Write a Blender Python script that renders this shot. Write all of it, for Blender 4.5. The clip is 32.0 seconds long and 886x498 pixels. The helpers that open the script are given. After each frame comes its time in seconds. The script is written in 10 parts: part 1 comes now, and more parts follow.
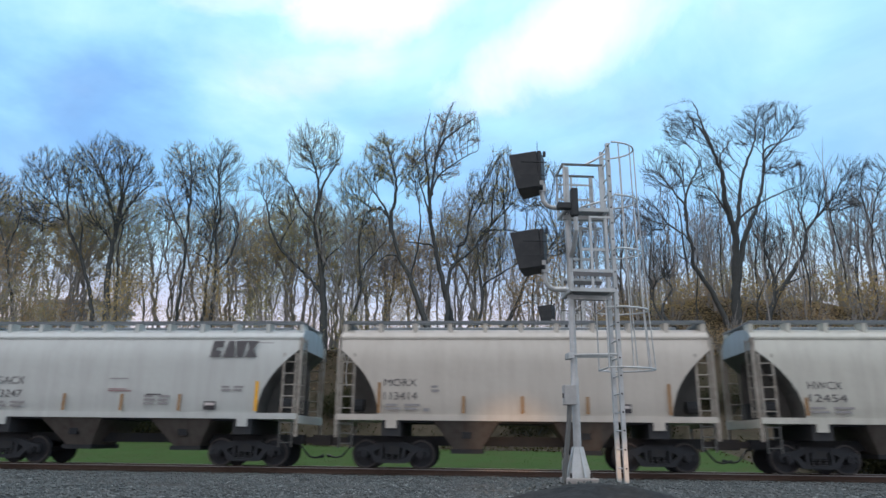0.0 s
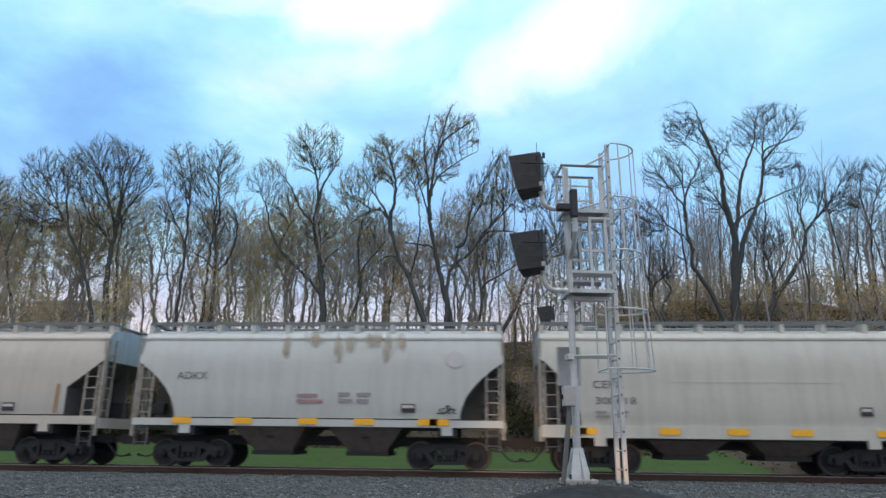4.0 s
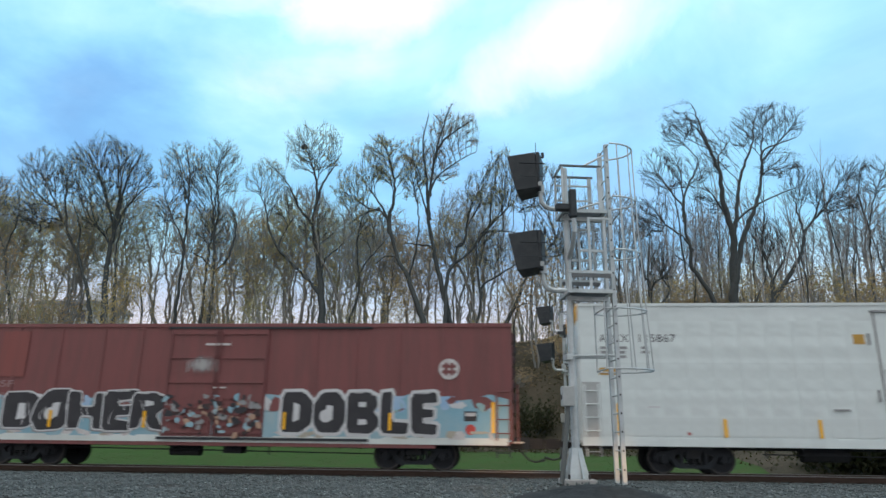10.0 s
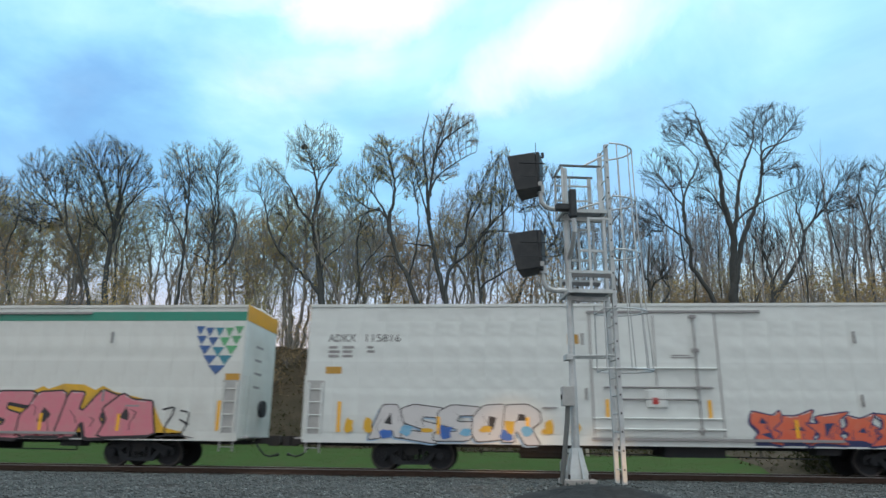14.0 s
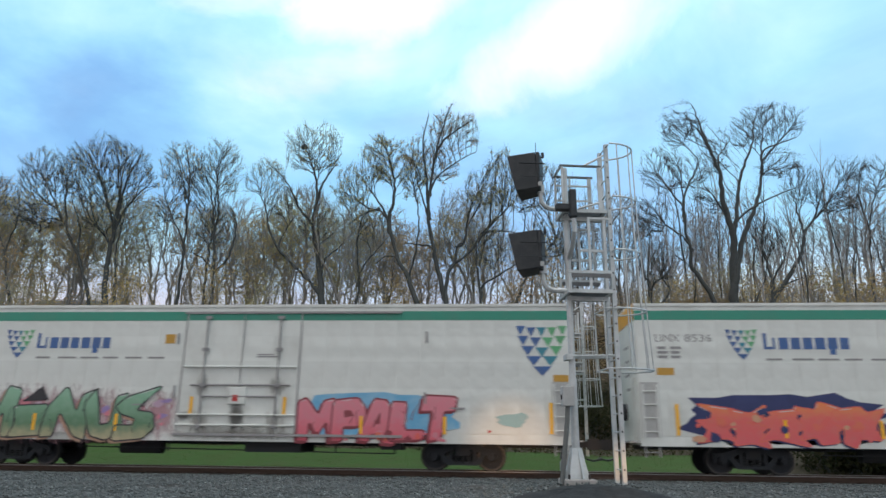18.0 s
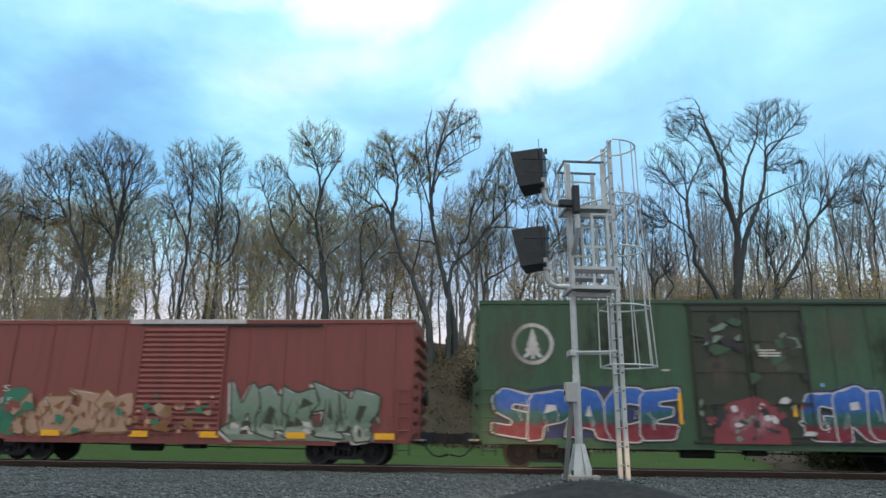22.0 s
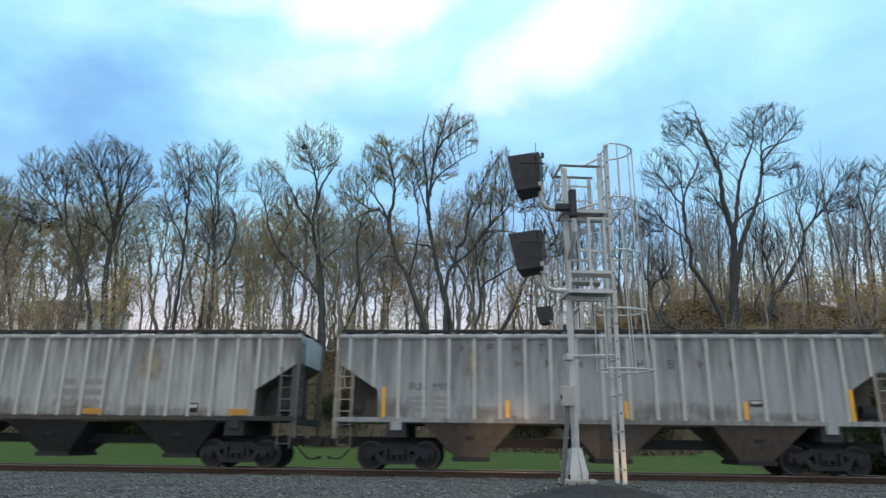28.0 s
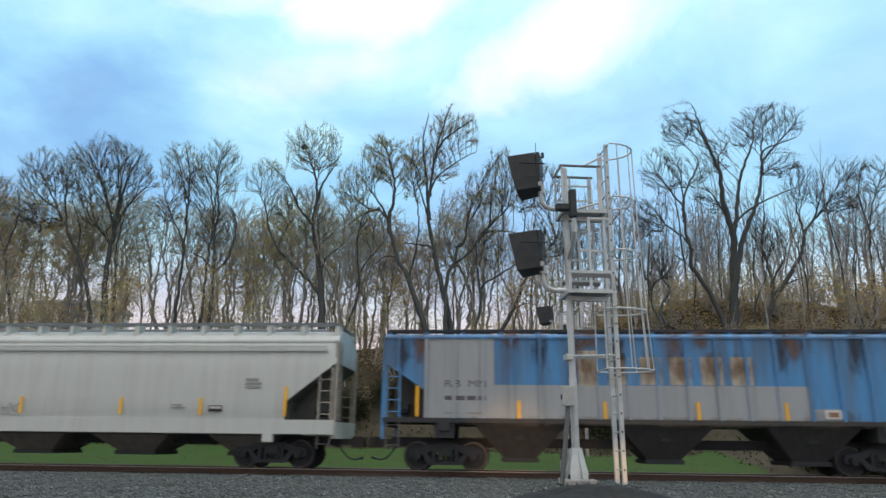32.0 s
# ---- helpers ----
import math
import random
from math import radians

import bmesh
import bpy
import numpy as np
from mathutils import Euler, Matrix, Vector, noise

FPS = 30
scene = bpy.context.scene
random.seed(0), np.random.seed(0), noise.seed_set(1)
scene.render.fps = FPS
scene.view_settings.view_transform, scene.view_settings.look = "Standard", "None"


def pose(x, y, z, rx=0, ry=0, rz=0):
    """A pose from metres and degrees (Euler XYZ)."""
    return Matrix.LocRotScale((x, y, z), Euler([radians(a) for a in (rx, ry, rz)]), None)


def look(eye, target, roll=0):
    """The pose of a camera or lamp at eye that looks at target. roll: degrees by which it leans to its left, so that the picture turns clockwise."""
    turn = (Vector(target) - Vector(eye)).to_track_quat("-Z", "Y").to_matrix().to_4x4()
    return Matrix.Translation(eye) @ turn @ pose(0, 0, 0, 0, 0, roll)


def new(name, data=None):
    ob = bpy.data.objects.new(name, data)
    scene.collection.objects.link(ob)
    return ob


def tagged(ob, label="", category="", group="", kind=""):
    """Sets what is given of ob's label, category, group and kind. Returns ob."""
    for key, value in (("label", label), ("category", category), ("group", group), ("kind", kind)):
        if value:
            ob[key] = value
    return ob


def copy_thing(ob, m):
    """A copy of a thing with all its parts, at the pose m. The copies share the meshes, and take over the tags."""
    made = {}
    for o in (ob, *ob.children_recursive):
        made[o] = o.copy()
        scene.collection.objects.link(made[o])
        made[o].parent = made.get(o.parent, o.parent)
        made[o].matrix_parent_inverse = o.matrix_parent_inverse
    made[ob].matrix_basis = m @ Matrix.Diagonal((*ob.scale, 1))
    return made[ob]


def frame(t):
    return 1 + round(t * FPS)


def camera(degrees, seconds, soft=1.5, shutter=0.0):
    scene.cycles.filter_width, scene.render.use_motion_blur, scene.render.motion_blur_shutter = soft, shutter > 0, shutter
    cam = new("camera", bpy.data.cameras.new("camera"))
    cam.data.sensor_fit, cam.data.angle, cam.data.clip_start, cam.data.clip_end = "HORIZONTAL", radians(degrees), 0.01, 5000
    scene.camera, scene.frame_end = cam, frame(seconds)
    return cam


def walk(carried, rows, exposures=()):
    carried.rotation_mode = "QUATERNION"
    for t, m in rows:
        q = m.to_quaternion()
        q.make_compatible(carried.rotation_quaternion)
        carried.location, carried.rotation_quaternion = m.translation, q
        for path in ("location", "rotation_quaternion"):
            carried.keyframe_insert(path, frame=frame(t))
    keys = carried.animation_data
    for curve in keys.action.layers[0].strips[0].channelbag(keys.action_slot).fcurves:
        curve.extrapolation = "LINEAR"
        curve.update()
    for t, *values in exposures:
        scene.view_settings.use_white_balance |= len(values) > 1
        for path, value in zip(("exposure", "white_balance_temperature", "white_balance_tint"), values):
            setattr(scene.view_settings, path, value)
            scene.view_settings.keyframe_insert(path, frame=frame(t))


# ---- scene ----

# ---- camera ----
cam = camera(66.11, 32.0, soft=1.55, shutter=0.22)
EYE = (0.0, -23.31, 0.846)


def aim(turn=0.0, tilt=0.0):
    """The tripod view, turned left and tilted up by some degrees."""
    return pose(*EYE, 90 + 15.905 + tilt, 0, 4.461 + turn) @ pose(0, 0, 0, 0, 0, 0.688)


walk(cam, [(0, aim(0.143, -0.095)), (0.5, aim(0.143, -0.095)), (1, aim(0.095, -0.024)), (1.5, aim(0.071, 0.0)),
           (2, aim(0.071, 0.048)), (2.5, aim(0.143, -0.048)), (3, aim(0.095, 0.0)), (3.5, aim(0.095, 0.0)),
           (5.5, aim(0.095, -0.03)), (6, aim()), (13, aim()), (20, aim()), (20.5, aim(0.06, -0.095)),
           (21, aim(0.27, -0.32)), (21.5, aim(0.33, -0.42)), (22, aim(0.27, -0.32)), (22.5, aim(0.166, -0.19)),
           (23, aim(0.095, -0.105)), (23.5, aim(0.06, -0.06)), (24, aim(0.02, -0.02)), (24.5, aim()), (28, aim()),
           (32, aim())], [(0, 0.04, 6250, 22), (8, 0.04, 6230, 17), (12, 0.04, 6250, 12), (17, 0.04, 6450, 18), (22, 0.04, 6350, 14), (24.3, 0.04, 5950, 10),
                             (25.5, 0.04, 5950, 10), (28, 0.04, 6400, 16), (29, 0.04, 6600, 18), (32, 0.04, 6700, 18)])


# ---- world and light ----
def nodes_of(tree):
    """A short way to add a node with inputs and link it."""
    def add(kind, ins=None, operation=""):
        n = tree.nodes.new(kind)
        if operation:
            n.operation = operation
        for k, v in (ins or {}).items():
            if isinstance(v, bpy.types.NodeSocket):
                tree.links.new(v, n.inputs[k])
            else:
                n.inputs[k].default_value = v
        return n
    return add


def ramp(add, fac, stops):
    n = add("ShaderNodeValToRGB", {"Fac": fac})
    e = n.color_ramp.elements
    while len(e) < len(stops):
        e.new(0.5)
    for i, (p, c) in enumerate(stops):
        e[i].position = p
        e[i].color = (*c, 1) if len(c) == 3 else c
    return n.outputs["Color"]


def mix(add, fac, a, b, blend="MIX"):
    n = add("ShaderNodeMix")
    n.data_type, n.blend_type = "RGBA", blend
    t = n.id_data
    for i, v in ((0, fac), (6, a), (7, b)):
        if isinstance(v, bpy.types.NodeSocket):
            t.links.new(v, n.inputs[i])
        else:
            n.inputs[i].default_value = v if i == 0 else (*v, 1)
    return n.outputs[2]


world = bpy.data.worlds.new("sky")
scene.world = world
world.use_nodes = True
world.node_tree.nodes.clear()
A = nodes_of(world.node_tree)
way = A("ShaderNodeTexCoord").outputs["Generated"]
sep = A("ShaderNodeSeparateXYZ", {0: way})
up = A("ShaderNodeMath", {0: sep.outputs[2], 1: 0.22}, operation="ADD").outputs[0]
upc = A("ShaderNodeMath", {0: up, 1: 0.05}, operation="MAXIMUM").outputs[0]
flat = A("ShaderNodeVectorMath", {0: way, 1: A("ShaderNodeCombineXYZ", {0: upc, 1: upc, 2: upc}).outputs[0]},
         operation="DIVIDE").outputs[0]
clouds = A("ShaderNodeTexNoise", {"Vector": flat, "Scale": 1.5, "Detail": 6.0, "Roughness": 0.52, "Distortion": 0.3})
sky = A("ShaderNodeTexSky")
sky.sky_type, sky.sun_disc, sky.sun_elevation, sky.sun_rotation = "NISHITA", False, radians(38), radians(7)
sky.air_density, sky.dust_density, sky.ozone_density = 1.2, 1.5, 2.0
clear = mix(A, 1.0, sky.outputs[0], (0.05, 0.07, 0.085), "MULTIPLY")
# thick and thin cloud in front of the clear sky
body = ramp(A, clouds.outputs[0], [(0.32, (0.3, 0.58, 0.92)), (0.45, (0.3, 0.64, 1.0)), (0.55, (0.38, 0.80, 1.06)),
                                   (0.67, (0.55, 0.96, 1.09)), (0.8, (0.92, 1.05, 1.06))])
cover = ramp(A, clouds.outputs[0], [(0.30, (0.75, 0.75, 0.75)), (0.6, (0.97, 0.97, 0.97))])
col = mix(A, cover, clear, body)
# the cloud sheet is thick and grey away from the sun
back = ramp(A, A("ShaderNodeMath", {0: sep.outputs[1], 1: 1.0}, operation="ADD").outputs[0], [(0.75, (0.92, 0.92, 0.92)), (1.0, (0, 0, 0))])
col = mix(A, back, col, (0.735, 0.73, 0.68))
east = ramp(A, sep.outputs[0], [(0.05, (0, 0, 0)), (0.5, (0.55, 0.55, 0.55))])
col = mix(A, east, col, (0.46, 0.88, 1.08))
# broken grey-blue undersides of the cloud sheet
gloom = A("ShaderNodeTexNoise", {"Vector": flat, "Scale": 2.6, "Detail": 7.0, "Roughness": 0.58, "Distortion": 0.6})
col = mix(A, 1.0, col, ramp(A, gloom.outputs[0], [(0.36, (0.88, 0.91, 0.95)), (0.5, (0.98, 0.98, 0.99)), (0.66, (1.12, 1.07, 1.03))]), "MULTIPLY")
# the sun behind the cloud, which glows through two thin places in it
sunway = Vector((0.02, 0.72, 0.69)).normalized()
tufts = A("ShaderNodeTexNoise", {"Vector": way, "Scale": 5.5, "Detail": 7.0, "Roughness": 0.58, "Distortion": 0.4})
fore = A("ShaderNodeMath", {0: sep.outputs[1], 1: 0.05}, operation="MAXIMUM").outputs[0]
gu = A("ShaderNodeMath", {0: sep.outputs[0], 1: fore}, operation="DIVIDE").outputs[0]
gv = A("ShaderNodeMath", {0: sep.outputs[2], 1: fore}, operation="DIVIDE").outputs[0]
plane = A("ShaderNodeCombineXYZ", {0: gu, 1: gv}).outputs[0]
for place, turn, size in (((0.13, 0.65, 0.0), 27, (0.21, 0.08, 1.0)), ((-0.19, 0.715, 0.0), 5, (0.14, 0.06, 1.0)), ((0.05, 0.85, 0.0), 4, (0.6, 0.1, 1.0))):
    spot = A("ShaderNodeMapping", {"Vector": plane, "Location": place, "Rotation": (0, 0, radians(turn)), "Scale": size})
    spot.vector_type = "TEXTURE"
    away = A("ShaderNodeVectorMath", {0: spot.outputs[0]}, operation="LENGTH").outputs["Value"]
    thin = A("ShaderNodeMath", {0: tufts.outputs[0], 1: 0.9, 2: -0.45}, operation="MULTIPLY_ADD").outputs[0]
    thin = A("ShaderNodeMath", {0: away, 1: 0.5, 2: thin}, operation="MULTIPLY_ADD").outputs[0]
    col = mix(A, 1.0, col, ramp(A, thin, [(0.24, (0.58, 0.4, 0.2)), (0.46, (0.3, 0.24, 0.12)), (0.62, (0.06, 0.09, 0.05)), (1.0, (0, 0, 0))]), "ADD")
# pale band at the horizon, brighter overcast towards the zenith
low = ramp(A, sep.outputs[2], [(0.13, (0.95, 0.95, 0.95)), (0.27, (0, 0, 0))])
col = mix(A, low, col, (0.96, 0.87, 0.85))
high = ramp(A, sep.outputs[2], [(0.66, (0, 0, 0)), (0.92, (1.6, 1.52, 1.36))])
col = mix(A, 1.0, col, high, "ADD")
bg = A("ShaderNodeBackground", {"Color": col, "Strength": 1.0})
A("ShaderNodeOutputWorld", {0: bg.outputs[0]})

sun = new("sun", bpy.data.lights.new("sun", "SUN"))
sun.data.energy, sun.data.angle, sun.data.color = 0.7, radians(25), (1.0, 0.97, 0.92)
sun.matrix_world = look(tuple(sunway * 50), (0, 0, 0))

# the parked vehicle's head lamps, which throw a warm pool on the passing train
for hx, tx, tz, power, cone in ((-0.75, 0.5, 0.72, 5200, 10.0), (0.6, 3.3, 0.6, 3400, 6)):
    lamp = new("head_lamp", bpy.data.lights.new("head_lamp", "SPOT"))
    lamp.data.energy, lamp.data.spot_size, lamp.data.spot_blend = power, radians(cone), 1.0
    lamp.data.color, lamp.data.shadow_soft_size = (1.0, 0.6, 0.29), 0.08
    lamp.matrix_world = look((hx, -22.4, 0.15), (tx, -1.6, tz))


# ---- materials ----
def material(name, base, rough=0.6, metal=0.0, dirt=(0.1, 0.09, 0.08), much=0.35, scale=2.0, streak=False, bump=0.1,
             fine=30.0, spread=0.12, random_tone=0.0, spec=0.5, soot=0.0):
    """A worn surface: a base tone that wanders, dirt at a coarse scale, grain at a fine one."""
    m = bpy.data.materials.new(name)
    m.use_nodes = True
    m.node_tree.nodes.clear()
    a = nodes_of(m.node_tree)
    co = a("ShaderNodeTexCoord").outputs["Object"]
    far = co
    if streak:
        far = a("ShaderNodeMapping", {"Vector": co, "Scale": (1.0, 1.0, 0.8) if streak == "soft" else (3.0, 3.0, 0.35)}).outputs[0]
    big = a("ShaderNodeTexNoise", {"Vector": far, "Scale": scale, "Detail": 6.0, "Roughness": 0.6})
    sml = a("ShaderNodeTexNoise", {"Vector": co, "Scale": fine, "Detail": 3.0, "Roughness": 0.6})
    lo = tuple(max(c * (1 - spread), 0) for c in base)
    hi = tuple(min(c * (1 + spread), 1) for c in base)
    c1 = mix(a, sml.outputs[0], lo, hi)
    stain = ramp(a, big.outputs[0], [(0.42, (0, 0, 0)), (0.75, (much, much, much))])
    c2 = mix(a, stain, c1, dirt)
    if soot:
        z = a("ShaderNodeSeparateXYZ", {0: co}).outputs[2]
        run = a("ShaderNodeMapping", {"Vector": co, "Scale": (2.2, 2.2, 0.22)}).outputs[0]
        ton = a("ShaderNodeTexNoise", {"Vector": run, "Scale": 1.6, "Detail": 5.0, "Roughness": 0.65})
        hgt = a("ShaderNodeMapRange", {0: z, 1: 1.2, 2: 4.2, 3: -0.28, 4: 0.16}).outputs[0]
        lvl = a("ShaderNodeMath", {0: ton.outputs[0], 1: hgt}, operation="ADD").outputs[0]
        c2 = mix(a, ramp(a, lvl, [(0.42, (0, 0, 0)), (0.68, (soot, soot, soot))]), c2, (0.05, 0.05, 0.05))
    if random_tone:
        info = a("ShaderNodeObjectInfo").outputs["Random"]
        tone = ramp(a, info, [(0, (1 - random_tone,) * 3), (1, (1 + random_tone,) * 3)])
        c2 = mix(a, 1.0, c2, tone, "MULTIPLY")
    if streak == "soft":
        flat_co = a("ShaderNodeSeparateXYZ", {0: co})
        wall_co = a("ShaderNodeCombineXYZ", {0: flat_co.outputs[0], 1: flat_co.outputs[2]}).outputs[0]
        pan = a("ShaderNodeTexBrick", {"Vector": wall_co, "Color1": (0.93, 0.93, 0.93, 1), "Color2": (1.02, 1.02, 1.02, 1), "Mortar": (0.955, 0.955, 0.955, 1),
                                       "Scale": 1.0, "Mortar Size": 0.012, "Mortar Smooth": 1.0, "Brick Width": 1.22, "Row Height": 0.83})
        pan.offset = 0.0
        c2 = mix(a, 1.0, c2, pan.outputs[0], "MULTIPLY")
        step = a("ShaderNodeMath", {0: flat_co.outputs[0], 1: 0.82}, operation="SNAP").outputs[0]
        own = a("ShaderNodeMath", {0: step, 1: 5.3}, operation="MULTIPLY").outputs[0]
        tall = a("ShaderNodeMath", {0: flat_co.outputs[2], 1: 1.5}, operation="MULTIPLY").outputs[0]
        pil_co = a("ShaderNodeCombineXYZ", {0: own, 1: flat_co.outputs[0], 2: tall}).outputs[0]
        pillow = a("ShaderNodeTexNoise", {"Vector": pil_co, "Scale": 1.0, "Detail": 1.5, "Roughness": 0.4})
    r = a("ShaderNodeMapRange", {0: sml.outputs[0], 3: max(rough - 0.1, 0.03), 4: min(rough + 0.12, 1)})
    bm_ = a("ShaderNodeBump", {"Height": sml.outputs[0], "Strength": bump, "Distance": 0.01})
    if streak:
        dent = a("ShaderNodeTexNoise", {"Vector": co, "Scale": 1.6, "Detail": 2.0})
        bm_ = a("ShaderNodeBump", {"Height": dent.outputs[0], "Strength": 0.35, "Distance": 0.05, "Normal": bm_.outputs[0]})
    if streak == "soft":
        bm_ = a("ShaderNodeBump", {"Height": pillow.outputs[0], "Strength": 0.7, "Distance": 0.075, "Normal": bm_.outputs[0]})
    p = a("ShaderNodeBsdfPrincipled", {"Base Color": c2, "Roughness": r.outputs[0], "Metallic": metal, "Specular IOR Level": spec,
                                       "Normal": bm_.outputs[0]})
    a("ShaderNodeOutputMaterial", {0: p.outputs[0]})
    return m


def gravel(name, scale):
    """Crushed stone: cells of many greys with dark gaps between."""
    m = bpy.data.materials.new(name)
    m.use_nodes = True
    m.node_tree.nodes.clear()
    a = nodes_of(m.node_tree)
    co = a("ShaderNodeTexCoord").outputs["Object"]
    cells = a("ShaderNodeTexVoronoi", {"Vector": co, "Scale": scale, "Randomness": 1.0})
    big = a("ShaderNodeTexNoise", {"Vector": co, "Scale": 0.7, "Detail": 4.0})
    tone = a("ShaderNodeSeparateColor", {0: cells.outputs["Color"]}).outputs[0]
    c = ramp(a, tone, [(0.0, (0.013, 0.015, 0.015)), (0.45, (0.037, 0.044, 0.042)), (0.8, (0.083, 0.096, 0.092)), (1.0, (0.36, 0.39, 0.37))])
    gap = ramp(a, cells.outputs["Distance"], [(0.35, (1, 1, 1)), (0.75, (0.35, 0.35, 0.35))])
    c = mix(a, 1.0, c, gap, "MULTIPLY")
    c = mix(a, ramp(a, big.outputs[0], [(0.45, (0, 0, 0)), (0.7, (0.5, 0.5, 0.5))]), c, (0.045, 0.04, 0.036))
    b = a("ShaderNodeBump", {"Height": cells.outputs["Distance"], "Strength": 0.6, "Distance": -0.02})
    p = a("ShaderNodeBsdfPrincipled", {"Base Color": c, "Roughness": 0.9, "Specular IOR Level": 0.12, "Normal": b.outputs[0]})
    a("ShaderNodeOutputMaterial", {0: p.outputs[0]})
    return m


def foliage(name, base, other):
    """Thin leaves that let some light through."""
    m = bpy.data.materials.new(name)
    m.use_nodes = True
    m.node_tree.nodes.clear()
    a = nodes_of(m.node_tree)
    isl = a("ShaderNodeNewGeometry").outputs["Random Per Island"]
    c = mix(a, isl, base, other)
    p = a("ShaderNodeBsdfPrincipled", {"Base Color": c, "Roughness": 0.8, "Specular IOR Level": 0.15})
    t = a("ShaderNodeBsdfTranslucent", {"Color": c})
    m2 = a("ShaderNodeMixShader", {0: 0.55, 1: p.outputs[0], 2: t.outputs[0]})
    a("ShaderNodeOutputMaterial", {0: m2.outputs[0]})
    return m


def sprayed(name, stops, z0, z1, rough=0.5):
    """Spray paint that runs through several colours from z0 up to z1."""
    m = bpy.data.materials.new(name)
    m.use_nodes = True
    m.node_tree.nodes.clear()
    a = nodes_of(m.node_tree)
    co = a("ShaderNodeTexCoord").outputs["Object"]
    z = a("ShaderNodeSeparateXYZ", {0: co}).outputs[2]
    no = a("ShaderNodeTexNoise", {"Vector": co, "Scale": 5.0, "Detail": 4.0})
    z = a("ShaderNodeMath", {0: no.outputs[0], 1: 0.35 * (z1 - z0), 2: z}, operation="MULTIPLY_ADD").outputs[0]
    t = a("ShaderNodeMapRange", {0: z, 1: z0 + 0.17 * (z1 - z0), 2: z1 + 0.17 * (z1 - z0)})
    c = ramp(a, t.outputs[0], stops)
    c = mix(a, ramp(a, no.outputs[0], [(0.4, (0, 0, 0)), (0.8, (0.16, 0.16, 0.16))]), c, (0.3, 0.28, 0.26))
    p = a("ShaderNodeBsdfPrincipled", {"Base Color": c, "Roughness": rough})
    a("ShaderNodeOutputMaterial", {0: p.outputs[0]})
    return m


def film(name, base, much=0.8, scale=6.0, lean=0.35):
    """A thin soft-edged film of dirt or faded spray, densest in its middle, broken up by the surface below."""
    m = bpy.data.materials.new(name)
    m.use_nodes = True
    m.node_tree.nodes.clear()
    a = nodes_of(m.node_tree)
    tc = a("ShaderNodeTexCoord")
    g = a("ShaderNodeSeparateXYZ", {0: tc.outputs["Generated"]})
    u = a("ShaderNodeMath", {0: g.outputs[0], 1: 0.5}, operation="SUBTRACT").outputs[0]
    v = a("ShaderNodeMath", {0: g.outputs[2], 1: 0.5}, operation="SUBTRACT").outputs[0]
    uu = a("ShaderNodeMath", {0: u, 1: u}, operation="MULTIPLY").outputs[0]
    vv = a("ShaderNodeMath", {0: v, 1: v, 2: uu}, operation="MULTIPLY_ADD").outputs[0]
    d = a("ShaderNodeMath", {0: vv}, operation="SQRT").outputs[0]
    run = a("ShaderNodeMapping", {"Vector": tc.outputs["Object"], "Scale": (1.0, 1.0, lean)}).outputs[0]
    no = a("ShaderNodeTexNoise", {"Vector": run, "Scale": scale, "Detail": 5.0, "Roughness": 0.65})
    f = a("ShaderNodeMath", {0: no.outputs[0], 1: 1.15, 2: -0.08}, operation="MULTIPLY_ADD").outputs[0]
    f = a("ShaderNodeMath", {0: f, 1: d}, operation="SUBTRACT").outputs[0]
    k = ramp(a, f, [(0.0, (0, 0, 0)), (0.38, (much, much, much))])
    p = a("ShaderNodeBsdfPrincipled", {"Base Color": (*base, 1), "Roughness": 0.8, "Specular IOR Level": 0.2})
    t = a("ShaderNodeBsdfTransparent")
    x = a("ShaderNodeMixShader", {0: k, 1: t.outputs[0], 2: p.outputs[0]})
    a("ShaderNodeOutputMaterial", {0: x.outputs[0]})
    return m


